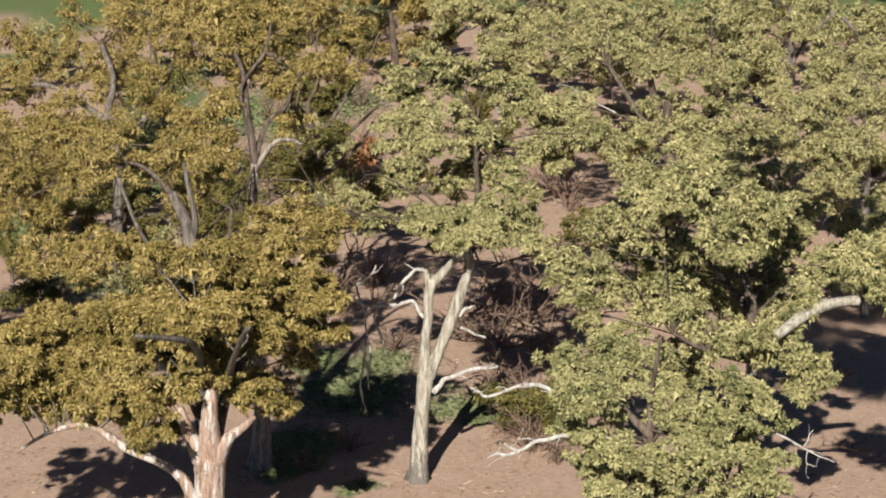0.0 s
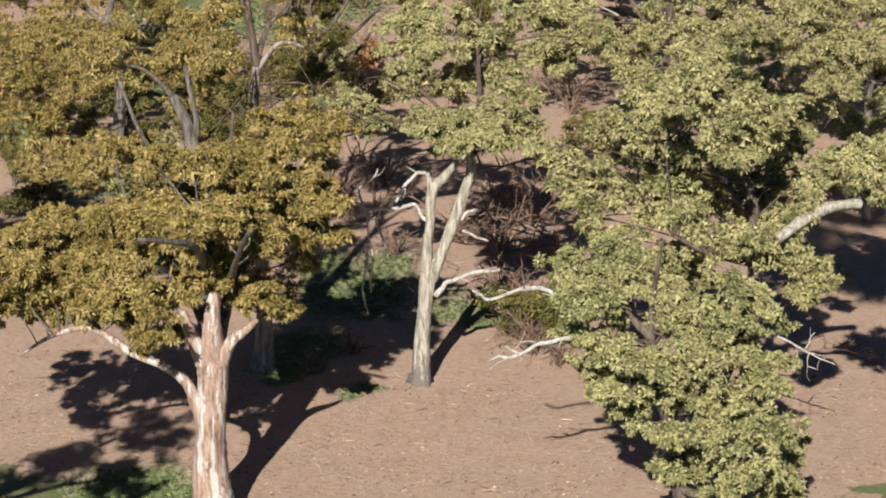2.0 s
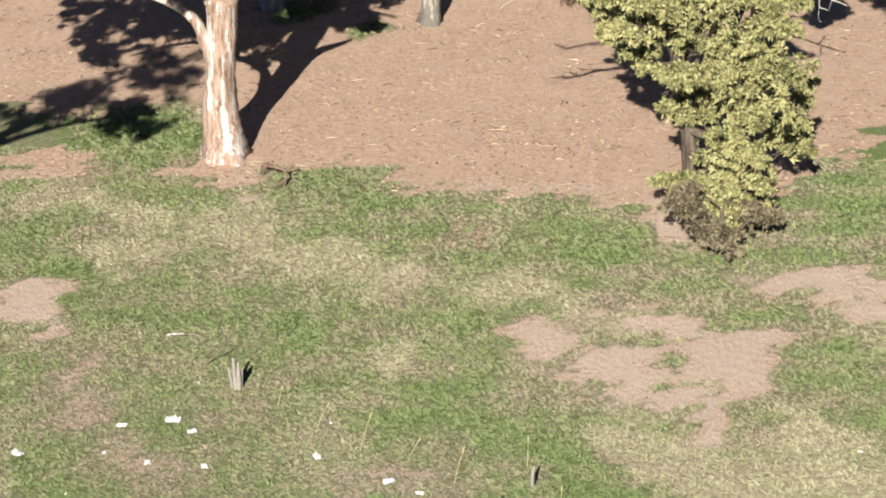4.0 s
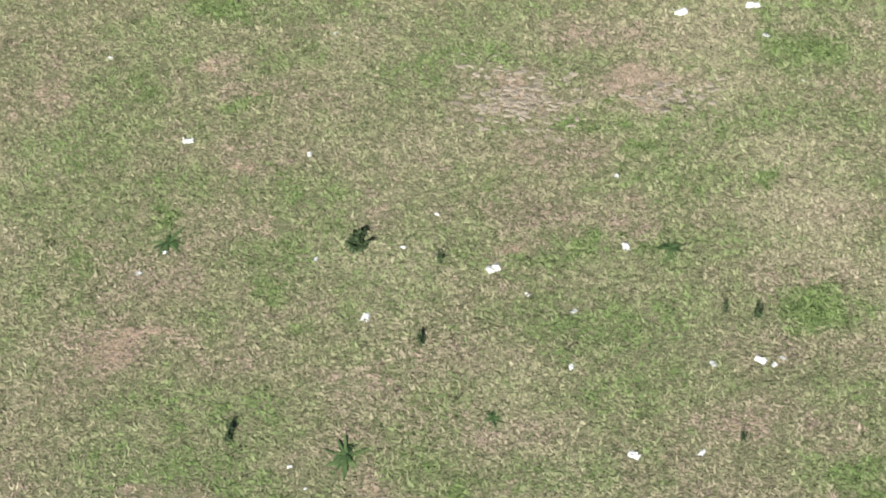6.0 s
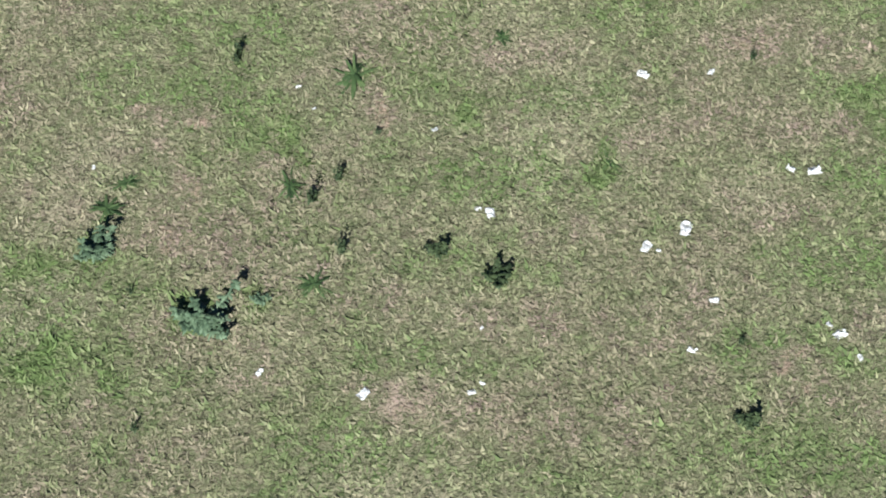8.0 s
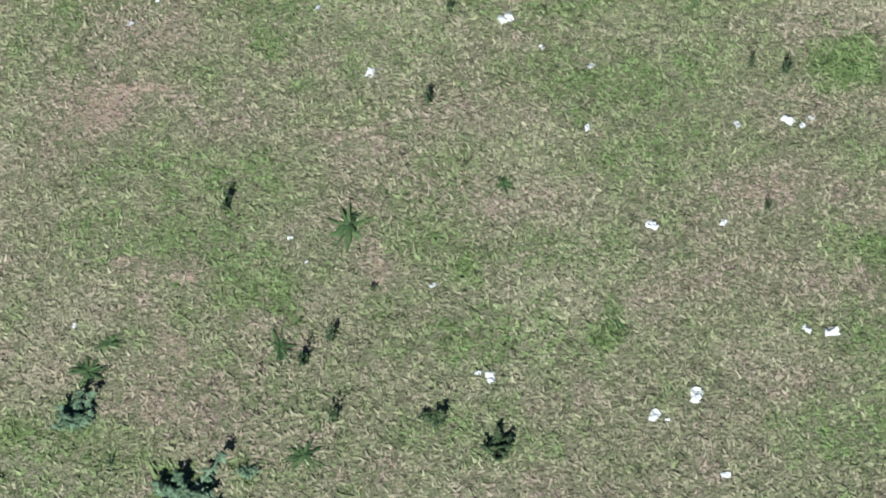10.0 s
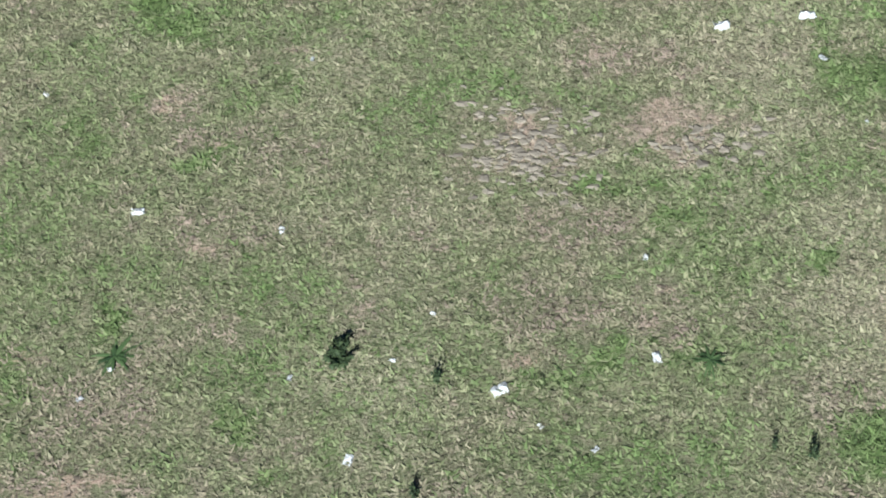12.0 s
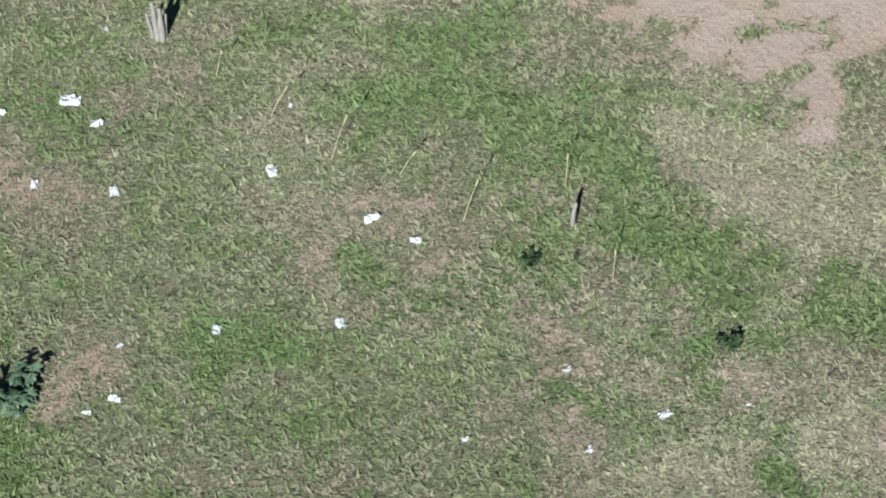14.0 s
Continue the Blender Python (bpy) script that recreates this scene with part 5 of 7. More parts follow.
MID_FAR_LOBES = [
    (13.47, 112.92, 5.11, 1.31), (10.83, 112.59, 5.44, 1.3), (15.66, 110.12, 6, 1.28), (15.2, 113.26, 6.24, 1.17),
    (12.28, 113.11, 6.53, 1.89), (14.5, 112.78, 7.78, 1.68), (9.13, 117.66, 7.44, 1.05), (13.29, 117.7, 8.09, 1.13),
    (11.13, 114.01, 8.69, 1.4), (16.28, 117.93, 8.69, 1.13), (6.43, 112.72, 9.15, 1.38), (9.72, 114.6, 9.16, 0.94),
    (5.86, 119.14, 9.28, 1.21), (8.28, 114.94, 9.68, 1.52), (14.58, 119.03, 9.4, 1.32), (12.25, 117.08, 10.28, 1.34),
    (10.38, 116.02, 10.42, 1.71), (7.83, 117.64, 10.73, 1.2), (14.34, 117.46, 10.84, 1.2),
]
MID_FAR_LOBES_FULL = [
    (5.45, 114, 4.5, 1.05), (6.59, 114, 5.26, 1.11), (7.93, 112, 4.94, 1.09), (9.37, 112, 4.61, 1.09),
    (10.88, 113, 5.07, 1.16), (12.48, 113, 4.79, 1.16), (4.91, 116, 5.74, 1.01), (11.71, 113, 6.25, 1.15),
    (14.05, 113, 5.4, 1.21), (15.97, 112, 4.69, 1.2), (18.12, 113, 4.86, 1.21), (10.76, 108, 3.68, 1),
    (9.81, 110, 3.94, 0.96), (12.35, 110, 3.97, 1.13), (14.32, 110, 4.14, 1.13), (18.51, 116, 6.05, 1.18),
]
MID_FAR_LOBES = MID_FAR_LOBES + MID_FAR_LOBES_FULL
FAR_RIGHT_LIMBS = [
    ("trunk", [(21.86, 111, 0.1, 0.32), (21.82, 111, 0.78, 0.23), (21.72, 111, 2.4, 0.19), (21.77, 111, 3.57, 0.17), (21.49, 111, 5.31, 0.12)]),
    ("limb", [(21.78, 111, 3.28, 0.15), (22.45, 111, 3.58, 0.12), (23, 111, 3.87, 0.09)]),
    ("dead_branch", [(21.02, 111, 1.06, 0.07), (21.79, 111, 1.28, 0.09), (22.58, 111, 1.52, 0.07), (23.14, 111, 1.65, 0.06)]),
    ("limb", [(21.7, 111, 2.69, 0.15), (20.61, 112, 3.92, 0.12), (19.11, 112, 5.07, 0.09)]),
]
FAR_RIGHT_LOBES = [
    (20, 111.13, 1.76, 0.93), (18.74, 110.44, 1.91, 0.87), (22.94, 111.8, 2.81, 0.7), (19.05, 112.88, 3.41, 1.03),
    (19.19, 110.17, 3.43, 1.21), (20.19, 107.86, 3.68, 0.85), (20.67, 110.87, 4.46, 1.01), (20.36, 112.58, 4.97, 1.76),
    (17.77, 110.79, 5.31, 1.38), (21.65, 108.84, 5.47, 1.19), (21.12, 112.21, 5.64, 1.02), (18.88, 114.64, 6.31, 1.04),
    (22.83, 112.41, 6.5, 1.02), (21.99, 112.61, 6.74, 1.52), (19.5, 111.52, 6.92, 1.21), (22.14, 115.32, 7.71, 1.2),
]
FAR_RIGHT_LOBES_FULL = [
    (19.72, 112, 4.5, 1.15), (21.4, 112, 5.1, 1.15), (21.08, 114, 6.76, 1.16), (22.57, 114, 6.19, 1.05),
    (19.23, 113, 5.75, 1.04),
]
FAR_RIGHT_LOBES = FAR_RIGHT_LOBES + FAR_RIGHT_LOBES_FULL
SHRUB_RIGHT_LOBES = [
    (18.01, 97.63, 1.56, 0.98), (19.82, 96.54, 1.88, 0.97), (19.11, 98.22, 1.94, 1.35), (17.95, 99, 2.25, 0.83),
    (19.79, 98.74, 2.87, 0.83),
]
SHRUB_RIGHT_LIMBS = [
    ("trunk", [(19.35, 97.5, -0.03, 0.21), (19.33, 97.5, 0.42, 0.16), (19.15, 97.5, 1.34, 0.13), (18.83, 97.5, 2.39, 0.08)]),
    ("limb", [(19.25, 97.5, 0.82, 0.1), (18.38, 97.5, 1.47, 0.08), (17.85, 97.5, 1.85, 0.05)]),
]
BACK_LEFT_LIMBS = [
    ("trunk", [(3.08, 150, 0.15, 0.54), (3.1, 150, 1.31, 0.38), (3.14, 150, 3.61, 0.31), (3.26, 150, 5.91, 0.23)]),
    ("limb", [(3.15, 150, 3.23, 0.19), (4.71, 150, 4.78, 0.15), (5.82, 150, 6.32, 0.11)]),
]
BACK_LEFT_LOBES = [
    (5.86, 148.97, 2.67, 1.14), (3.97, 149.86, 3.65, 1.33), (5.51, 150.93, 4.65, 1.73), (9.14, 154.85, 5.26, 1.57),
    (0.54, 153.25, 5.39, 1.55), (2.8, 149.44, 5.6, 1.82), (10.73, 149.62, 5.67, 1.52), (7.06, 152.23, 6.01, 1.74),
    (12.09, 153.15, 6.71, 1.75), (2.07, 153.34, 6.95, 1.55),
]
BACK_LEFT_LOBES_FULL = [
    (10.29, 148, 4.03, 1.42), (7.84, 148, 4.75, 1.42), (5.84, 150, 5.18, 1.36), (3.56, 150, 5.53, 1.29),
    (1.3, 152, 5.59, 1.38),
]
BACK_LEFT_LOBES = BACK_LEFT_LOBES + BACK_LEFT_LOBES_FULL
SNAG_LIMBS = [
    ("trunk", [(3.05, 127.5, 0.01, 0.33), (3.24, 127.5, 0.68, 0.23), (3.41, 127.5, 2.02, 0.2), (3.71, 127.5, 3.18, 0.2), (3.24, 127.5, 4.07, 0.16)]),
    ("dead_branch", [(3.72, 127.5, 3.08, 0.13), (4.26, 127.5, 3.35, 0.1), (4.73, 127.5, 4.68, 0.1)]),
    ("dead_branch", [(3.42, 127.5, 1.68, 0.1), (4.3, 127.5, 1.29, 0.1), (4.95, 127.5, 1.44, 0.1), (5.17, 127.5, 1.94, 0.07)]),
]
BACK_RIGHT_FAR_LIMBS = [
    ("trunk", [(22.39, 140, 0.6, 0.4), (22.34, 140, 1.51, 0.29), (22.05, 140, 3.67, 0.22), (22.18, 140, 6.18, 0.18), (21.84, 140, 7.96, 0.11)]),
    ("limb", [(22.11, 140, 4.03, 0.13), (23.19, 140, 5.84, 0.11), (24.86, 140, 7.64, 0.07)]),
    ("trunk", [(27.52, 140, 1.57, 0.33), (27.54, 140, 3.02, 0.25), (27.55, 140, 5.17, 0.22), (27.68, 140, 7.67, 0.14)]),
    ("limb", [(27.5, 140, 4.82, 0.18), (26.35, 140, 6.23, 0.14), (25.23, 140, 7.29, 0.11)]),
]
BACK_RIGHT_FAR_LOBES = [
    (24.56, 136.57, 2.55, 1.24), (21.31, 138.15, 2.57, 1.25), (20.44, 139.99, 4.02, 1.26), (25.75, 139.89, 4.1, 1.09),
    (23.23, 137.51, 4.12, 1.35), (27.79, 139.57, 4.53, 1.09), (18.73, 141.2, 5.95, 1.27), (23.32, 138.8, 6.39, 1.25),
    (27.13, 142.53, 6.93, 1.29), (19.71, 138.41, 7.46, 1.42), (24.06, 141.62, 7.75, 1.27), (23.39, 144.34, 8.08, 1.3),
    (18.75, 142.2, 8.32, 1.45),
]
BACK_RIGHT_FAR_LOBES_FULL = [
    (15.01, 140, 6.46, 1.34), (18.54, 140, 6.68, 1.41), (22.27, 141, 6.03, 1.43), (24, 138, 4.41, 1.33),
    (26.96, 138, 4.79, 1.33), (27.02, 140, 6.96, 1.34), (12.37, 142, 5.75, 1.36),
]
BACK_RIGHT_FAR_LOBES = BACK_RIGHT_FAR_LOBES + BACK_RIGHT_FAR_LOBES_FULL
BACK_FAR_LEFT_LIMBS = [
    ("trunk", [(-18.06, 160, 0.09, 0.49), (-17.96, 160, 1.33, 0.37), (-17.8, 160, 3.77, 0.29)]),
]
BACK_FAR_LEFT_LOBES = [
    (-5.41, 157.94, 3.03, 0.96), (-12.15, 157.33, 3.44, 1.6), (-8.72, 160.02, 3.47, 1.83), (-15.75, 157.67, 3.75, 1.81),
    (-3.14, 163.63, 5.06, 1.5), (-21.35, 161.14, 5.19, 1.65), (-6.37, 161.98, 5.25, 1.64), (-14.03, 160.98, 5.3, 1.84),
    (-17.71, 157.56, 5.34, 2.01), (-11.34, 163.16, 5.44, 2.07),
]

EDGE_RIGHT_LIMBS = [
    ("trunk", [(19.4, 78.4, 0, 0.5), (19.3, 78.4, 0.6, 0.36), (18.9, 78.3, 4, 0.28), (18.3, 78.2, 7, 0.2), (17.6, 78.1, 9, 0.12)]),
    ("limb", [(18.6, 78.2, 5.5, 0.16), (17.2, 77.6, 7.2, 0.11), (16, 77.3, 8, 0.06)]),
    ("limb", [(18.2, 78.2, 7.2, 0.14), (18.6, 78.6, 9, 0.1), (18.2, 78.8, 10.2, 0.06)]),
]
EDGE_RIGHT_LOBES = [
    (14.74, 78, 7.93, 0.73), (15.54, 77, 7.74, 0.76), (14, 76, 7.95, 0.51), (15.63, 78, 8.35, 0.73),
    (14.6, 77, 9.11, 0.68), (15.76, 77, 6.75, 0.52), (16.76, 78, 7.95, 0.89), (16.7, 78, 8.99, 0.81),
    (17.78, 79, 7.91, 0.9), (16.07, 79, 9.16, 0.69),
]

EDGE_FRONT_LIMBS = [
    ("trunk", [(15.9, 60.6, 0, 0.5), (15.8, 60.6, 0.6, 0.36), (15.5, 60.6, 5, 0.27), (15, 60.5, 9, 0.2), (14.3, 60.4, 12, 0.12)]),
    ("limb", [(15.2, 60.5, 8, 0.15), (14, 60.2, 10.4, 0.1), (12.9, 60, 11.8, 0.05)]),
]
EDGE_FRONT_LOBES = [
    (11.54, 60, 12.27, 0.5), (12.18, 60, 12, 0.56), (11.99, 61, 12.47, 0.54), (12.35, 60, 12.57, 0.56),
    (12.26, 60, 11.52, 0.37), (13, 60, 12.1, 0.69), (13.17, 61, 12.65, 0.69), (13.92, 61, 12, 0.7),
    (13.75, 60, 11.46, 0.63), (12.98, 60, 11.29, 0.56),
]

# two tall trees beside the view, whose shadows cross the bare earth
OUTER_RIGHT_LIMBS = [
    ("trunk", [(14.2, 48.5, 0, 0.7), (14.1, 48.5, 0.6, 0.5), (13.8, 48.8, 7, 0.4), (13.4, 49.2, 13, 0.32), (12.8, 49.8, 19, 0.18), (11.6, 49.6, 25, 0.08)]),
    ("limb", [(13.5, 49, 12, 0.2), (12.6, 50.5, 15, 0.14), (12.2, 52.5, 17.5, 0.08)]),
    ("limb", [(13.3, 49.3, 14, 0.2), (14.2, 50.5, 17, 0.13), (14.6, 51.5, 20, 0.08)]),
]
OUTER_RIGHT_LOBES = [
    (11.9, 49, 24.5, 1.6), (12.9, 50, 24.7, 1.8), (12, 51, 24.4, 1.7), (14, 49, 17, 1.7),
    (12.9, 47.5, 20.5, 1.7), (10.1, 50.5, 24.2, 1.5), (14.4, 51, 20, 1.8), (11.5, 49.5, 24.5, 1.6),
    (12.2, 53, 23.8, 1.4), (13.6, 53, 16.5, 1.5), (13, 54.5, 23.5, 1.3), (10.6, 49, 24.4, 1.5),
    (9.3, 50, 24.4, 1.6), (8.7, 49.5, 25.5, 1.5), (9.9, 49, 26.5, 1.5), (10.9, 50, 25, 1.6),
    (6.9, 50, 24.2, 1.1), (7.7, 49, 25.6, 1.4), (7.5, 51, 27.2, 1.4), (8.9, 50, 28, 1.4),
    (6.5, 49.5, 26, 1.1), (8.2, 51, 29, 1.5), (10.2, 51.5, 29.5, 1.4), (6.6, 50, 27.5, 1.2),
]
OUTER_LEFT_LIMBS = [
    ("trunk", [(-20, 50, 0, 0.6), (-19.9, 50, 0.6, 0.42), (-19, 50.2, 4, 0.34), (-17.4, 50.5, 8, 0.25), (-15, 51, 11, 0.14)]),
    ("limb", [(-17.2, 50.5, 8.2, 0.16), (-15, 51.4, 9, 0.1), (-12.6, 52, 9.3, 0.05)]),
    ("limb", [(-15.8, 50.8, 10, 0.14), (-14.5, 51.5, 11.5, 0.1), (-13, 52, 12, 0.05)]),
]
OUTER_LEFT_LOBES = [
    (-12.6, 51.5, 9, 0.9), (-13.5, 50.5, 10, 0.8), (-12.8, 52, 11, 0.9), (-14, 52.5, 11.5, 1.1),
    (-15.5, 50, 11, 1.2), (-13.4, 51, 12.6, 1), (-15, 53, 9.5, 0.7), (-12.9, 53.4, 8.6, 0.8), (-16.2, 52, 9, 1.1),
]

OUTER_BACK_LIMBS = [
    ("trunk", [(-23.4, 75.5, 0, 0.55), (-23.4, 75.5, 0.6, 0.4), (-22.9, 75.7, 5, 0.3), (-22.2, 76, 9, 0.2), (-21.4, 76.2, 12, 0.1)]),
    ("limb", [(-22.7, 75.8, 6.5, 0.16), (-21.2, 76.4, 9, 0.11), (-19.8, 77, 11, 0.06)]),
]
OUTER_BACK_LOBES = [
    (-21.4, 76, 10, 1.5), (-20.2, 77, 11.5, 1.4), (-22.4, 75, 12, 1.6), (-21.2, 77, 13.5, 1.5),
    (-23.4, 76.5, 10.5, 1.6), (-19.8, 76, 13, 1.2), (-22.6, 77, 14.5, 1.4), (-22, 76, 8.2, 1.3),
]

tree("gum_tree", GUM_A_LIMBS, GUM_A_LOBES, "large eucalyptus with peeling pink and white bark and broken top", M_GUM, M_OLIVE, twig_bark=M_BROWN, trunk_label="peeling pink and white trunk", density=1.25)
tree("gum_tree", GUM_E_LIMBS, GUM_E_LOBES, "half-dead pale eucalyptus with forked cream trunk on bare earth", M_PALE, M_YELLOW, twig_bark=M_DARK, trunk_label="cream forked trunk with grey foot", bunch=0.27, density=1.3)
tree("leafy_tree", FRONT_TREE_LIMBS, FRONT_TREE_LOBES, "dense grey-green tree with foliage to the ground and two bleached branches", M_DARK, M_GREEN, twig_bark=M_DARK, leaf=0.13, width=0.09, per=60, droop=0.3)
tree("shrub", SKIRT_LIMBS, SKIRT_LOBES, "low dusty brown-green shrub at the foot of a dense tree", M_DARK, M_DUSTY, leaf=0.12, width=0.08, per=60, droop=0.3, category="shrub")
tree("leafy_tree", BACK_RIGHT_LIMBS, BACK_RIGHT_LOBES, "broad yellow-green tree with rounded crown and a cut pale limb", M_GREY, M_YELLOW, twig_bark=M_DARK, leaf=0.15, width=0.092, per=57, bunch=0.28, droop=0.3)
tree("leafy_tree", EDGE_RIGHT_LIMBS, EDGE_RIGHT_LOBES, "grey-green tree reaching in over the shaded bare earth", M_GREY, M_GREEN, twig_bark=M_DARK, leaf=0.15, width=0.09, per=52, bunch=0.3, droop=0.3)
tree("leafy_tree", EDGE_FRONT_LIMBS, EDGE_FRONT_LOBES, "yellow-green tree leaning in over the edge of the bare earth", M_GREY, M_YELLOW, twig_bark=M_DARK, leaf=0.15, width=0.09, per=52, bunch=0.28, droop=0.3)
tree("gum_tree", OUTER_BACK_LIMBS, OUTER_BACK_LOBES, "tall dense eucalyptus beside the grove, shading the earth behind", M_GREY, M_OLIVE, leaf=0.3, width=0.15, per=22, bunch=0.42)
tree("gum_tree", OUTER_LEFT_LIMBS, OUTER_LEFT_LOBES, "tall open eucalyptus beside the grove, casting dappled shade", M_GREY, M_OLIVE, leaf=0.192, width=0.09, per=42, bunch=0.34, density=0.6)
tree("leafy_tree", OUTER_RIGHT_LIMBS, OUTER_RIGHT_LOBES, "dense grey-green tree beside the grove, shading the bare earth", M_GREY, M_GREEN, twig_bark=M_DARK, leaf=0.3, width=0.15, per=26, bunch=0.4)
tree("gum_tree", SLENDER_GUM_LIMBS, SLENDER_GUM_LOBES, "tall slender eucalyptus with a pale lower trunk and thin olive crown", M_GREY, M_OLIVE, twig_bark=M_DARK, leaf=0.16, width=0.072, per=48, bunch=0.32, density=0.9)
tree("scrub_tree", DARK_SCRUB_LIMBS, DARK_SCRUB_LOBES, "dark sparse tree with bare twisted branches", M_DARK, M_DUSKY, leaf=0.16, per=71, density=0.6, bunch=0.32)
tree("gum_tree", LEANING_GUM_LIMBS, LEANING_GUM_LOBES, "leaning eucalyptus with olive crown and grey limbs", M_BROWN, M_OLIVE, twig_bark=M_DARK, leaf=0.144, width=0.063, per=56, bunch=0.32)
tree("gum_tree", FAR_LEFT_LIMBS, FAR_LEFT_LOBES, "distant spreading eucalyptus with yellowish olive crown", M_BROWN, M_OLIVE, twig_bark=M_DARK, leaf=0.168, width=0.0765, per=50, bunch=0.39, density=0.95)
tree("leafy_tree", MID_FAR_LIMBS, MID_FAR_LOBES, "distant broad tree with yellow-green crown", M_DARK, M_YELLOW, leaf=0.16, width=0.09, per=50, bunch=0.4)
tree("leafy_tree", FAR_RIGHT_LIMBS, FAR_RIGHT_LOBES, "distant tree with a grey trunk and yellow-green crown", M_BROWN, M_YELLOW, leaf=0.16, width=0.09, per=50, bunch=0.4)
tree("shrub", SHRUB_RIGHT_LIMBS, SHRUB_RIGHT_LOBES, "rounded grey-green shrub on shaded earth", M_GREY, M_GREEN, leaf=0.152, width=0.081, per=92, bunch=0.32, category="shrub")
tree("leafy_tree", BACK_LEFT_LIMBS, BACK_LEFT_LOBES, "far yellow-green tree at the back of the grove", M_DARK, M_YELLOW, leaf=0.24, width=0.117, per=46, bunch=0.5)
tree("dead_snag", SNAG_LIMBS, [], "bleached leafless snag among the crowns", M_DEAD, M_OLIVE)
tree("gum_tree", BACK_RIGHT_FAR_LIMBS, BACK_RIGHT_FAR_LOBES, "far eucalyptus pair with grey upright trunks", M_BROWN, M_YELLOW, twig_bark=M_DARK, leaf=0.24, width=0.117, per=46, bunch=0.5)
tree("gum_tree", BACK_FAR_LEFT_LIMBS, BACK_FAR_LEFT_LOBES, "far olive eucalyptus at the edge of a green field", M_DARK, M_OLIVE, leaf=0.24, width=0.117, per=46, bunch=0.5)


def distant_tree(x, y, high, leaves, seed):
    """A tree of the far grove, its lobes spread at random round a short trunk."""
    r = np.random.default_rng(seed)
    lean = r.normal(0, 0.6, 2)
    limbs = [("trunk", [(x, y, 0, 0.4), (x, y, 0.5, 0.3), (x + lean[0] * 0.5, y + lean[1] * 0.5, high * 0.35, 0.22), (x + lean[0], y + lean[1], high * 0.7, 0.12)])]
    lobes = []
    for _ in range(9):
        a, q = r.uniform(0, 6.28), r.uniform(0.1, 1) ** 0.6 * high * 0.38
        lobes.append((x + lean[0] + math.cos(a) * q, y + lean[1] + math.sin(a) * q * 0.8, high * r.uniform(0.45, 0.95), high * r.uniform(0.11, 0.17)))
    return tree("distant_tree", limbs, lobes, "distant rounded tree of the far grove", M_DARK, leaves, leaf=0.29, width=0.15, per=26, bunch=0.55, group="far grove")


def undergrowth(x, y, high, leaves, seed):
    """A low ragged shrub among the trunks; dusky ones partly stand in for shade."""
    r = np.random.default_rng(seed)
    limbs = [("trunk", [(x, y, 0, 0.09), (x, y, 0.3, 0.07), (x + r.normal(0, 0.2), y, high * 0.6, 0.04)])]
    lobes = []
    for _ in range(6):
        a, q = r.uniform(0, 6.28), r.uniform(0.1, 0.75) * high
        lobes.append((x + math.cos(a) * q, y + math.sin(a) * q, high * r.uniform(0.3, 0.85), high * r.uniform(0.16, 0.3)))
    return tree("undergrowth_shrub", limbs, lobes, "low ragged dusky shrub that fills dark gaps among the tree trunks", M_DARK, leaves, leaf=0.22, width=0.10, density=0.7, per=20, bunch=0.36, droop=0.3, category="shrub", group="undergrowth")


RUSTY_SHRUB = (-4.7, 124.9, 3.2)
UNDERGROWTH = [
    (-20.3, 110.3, 2.6), (-16.4, 101.8, 2.8), (-13.0, 98.1, 3.8), (-9.7, 109.7, 3.4), (-8.8, 121.1, 3.3), (-6.7, 122.6, 4.1), (-11.1, 96.3, 3.3),
    (-3.0, 156.9, 3.5), (-5.8, 168.9, 4.8), (2.7, 139.1, 3.4), (7.9, 135.9, 4.0), (10.4, 123.5, 4.3), (9.3, 99.0, 3.2), (10.4, 94.5, 3.5),
    (20.8, 122.6, 4.8), (22.1, 165.8, 5.4), (28.9, 168.8, 3.8), (-26.6, 153.1, 4.6), (-17.8, 132.8, 4.7), (-24.4, 126.1, 3.8), (-12.3, 122.3, 3.1),
    (-4.3, 111.1, 4.2), (6.1, 153.1, 3.8), (8.0, 106.0, 3.0), (12.2, 97.3, 4.0), (29.3, 159.1, 4.5), (-18.6, 122.0, 4.2),
]
# dark-leaved shrubs added in the gaps, many in place of shaded ground
SHADE_FILL_SHRUBS = [
    (-18.8, 117.2, 3), (-18.3, 108.7, 2.4), (-17.8, 96.1, 1.8), (-15.9, 111.7, 2.6), (-13.4, 109.5, 2.6), (-11.3, 111.4, 2.6), (-12.7, 116.9, 2.6),
    (-19.8, 101.7, 2.2), (-15.8, 122.1, 3), (-2.2, 120.1, 2.4), (10.2, 103, 2.2), (7.4, 126.3, 2.6), (2.9, 127.5, 3.2), (11.8, 151.4, 3.6),
    (5.2, 164.6, 4), (20.7, 145.8, 4.2), (19.1, 158.4, 4.2), (-0.6, 164.2, 3.6), (24.5, 124.2, 2.6),
]
undergrowth(*RUSTY_SHRUB, M_RUST, 790)
for k, (x, y, high) in enumerate(SHADE_FILL_SHRUBS):
    undergrowth(x, y, high, M_DUSKY, 900 + k)
for k, (x, y, high) in enumerate(((4.0, 79.8, 2.2), (3.0, 81.1, 1.7))):
    undergrowth(x, y, high, M_DUSKY, 880 + k)
for k, (x, y, high) in enumerate(UNDERGROWTH):
    undergrowth(x, y, high, (M_DUSKY, M_OLIVE, M_GREEN)[k % 3] if x < 3 else (M_GREEN, M_DUSKY)[k % 2], 800 + k)
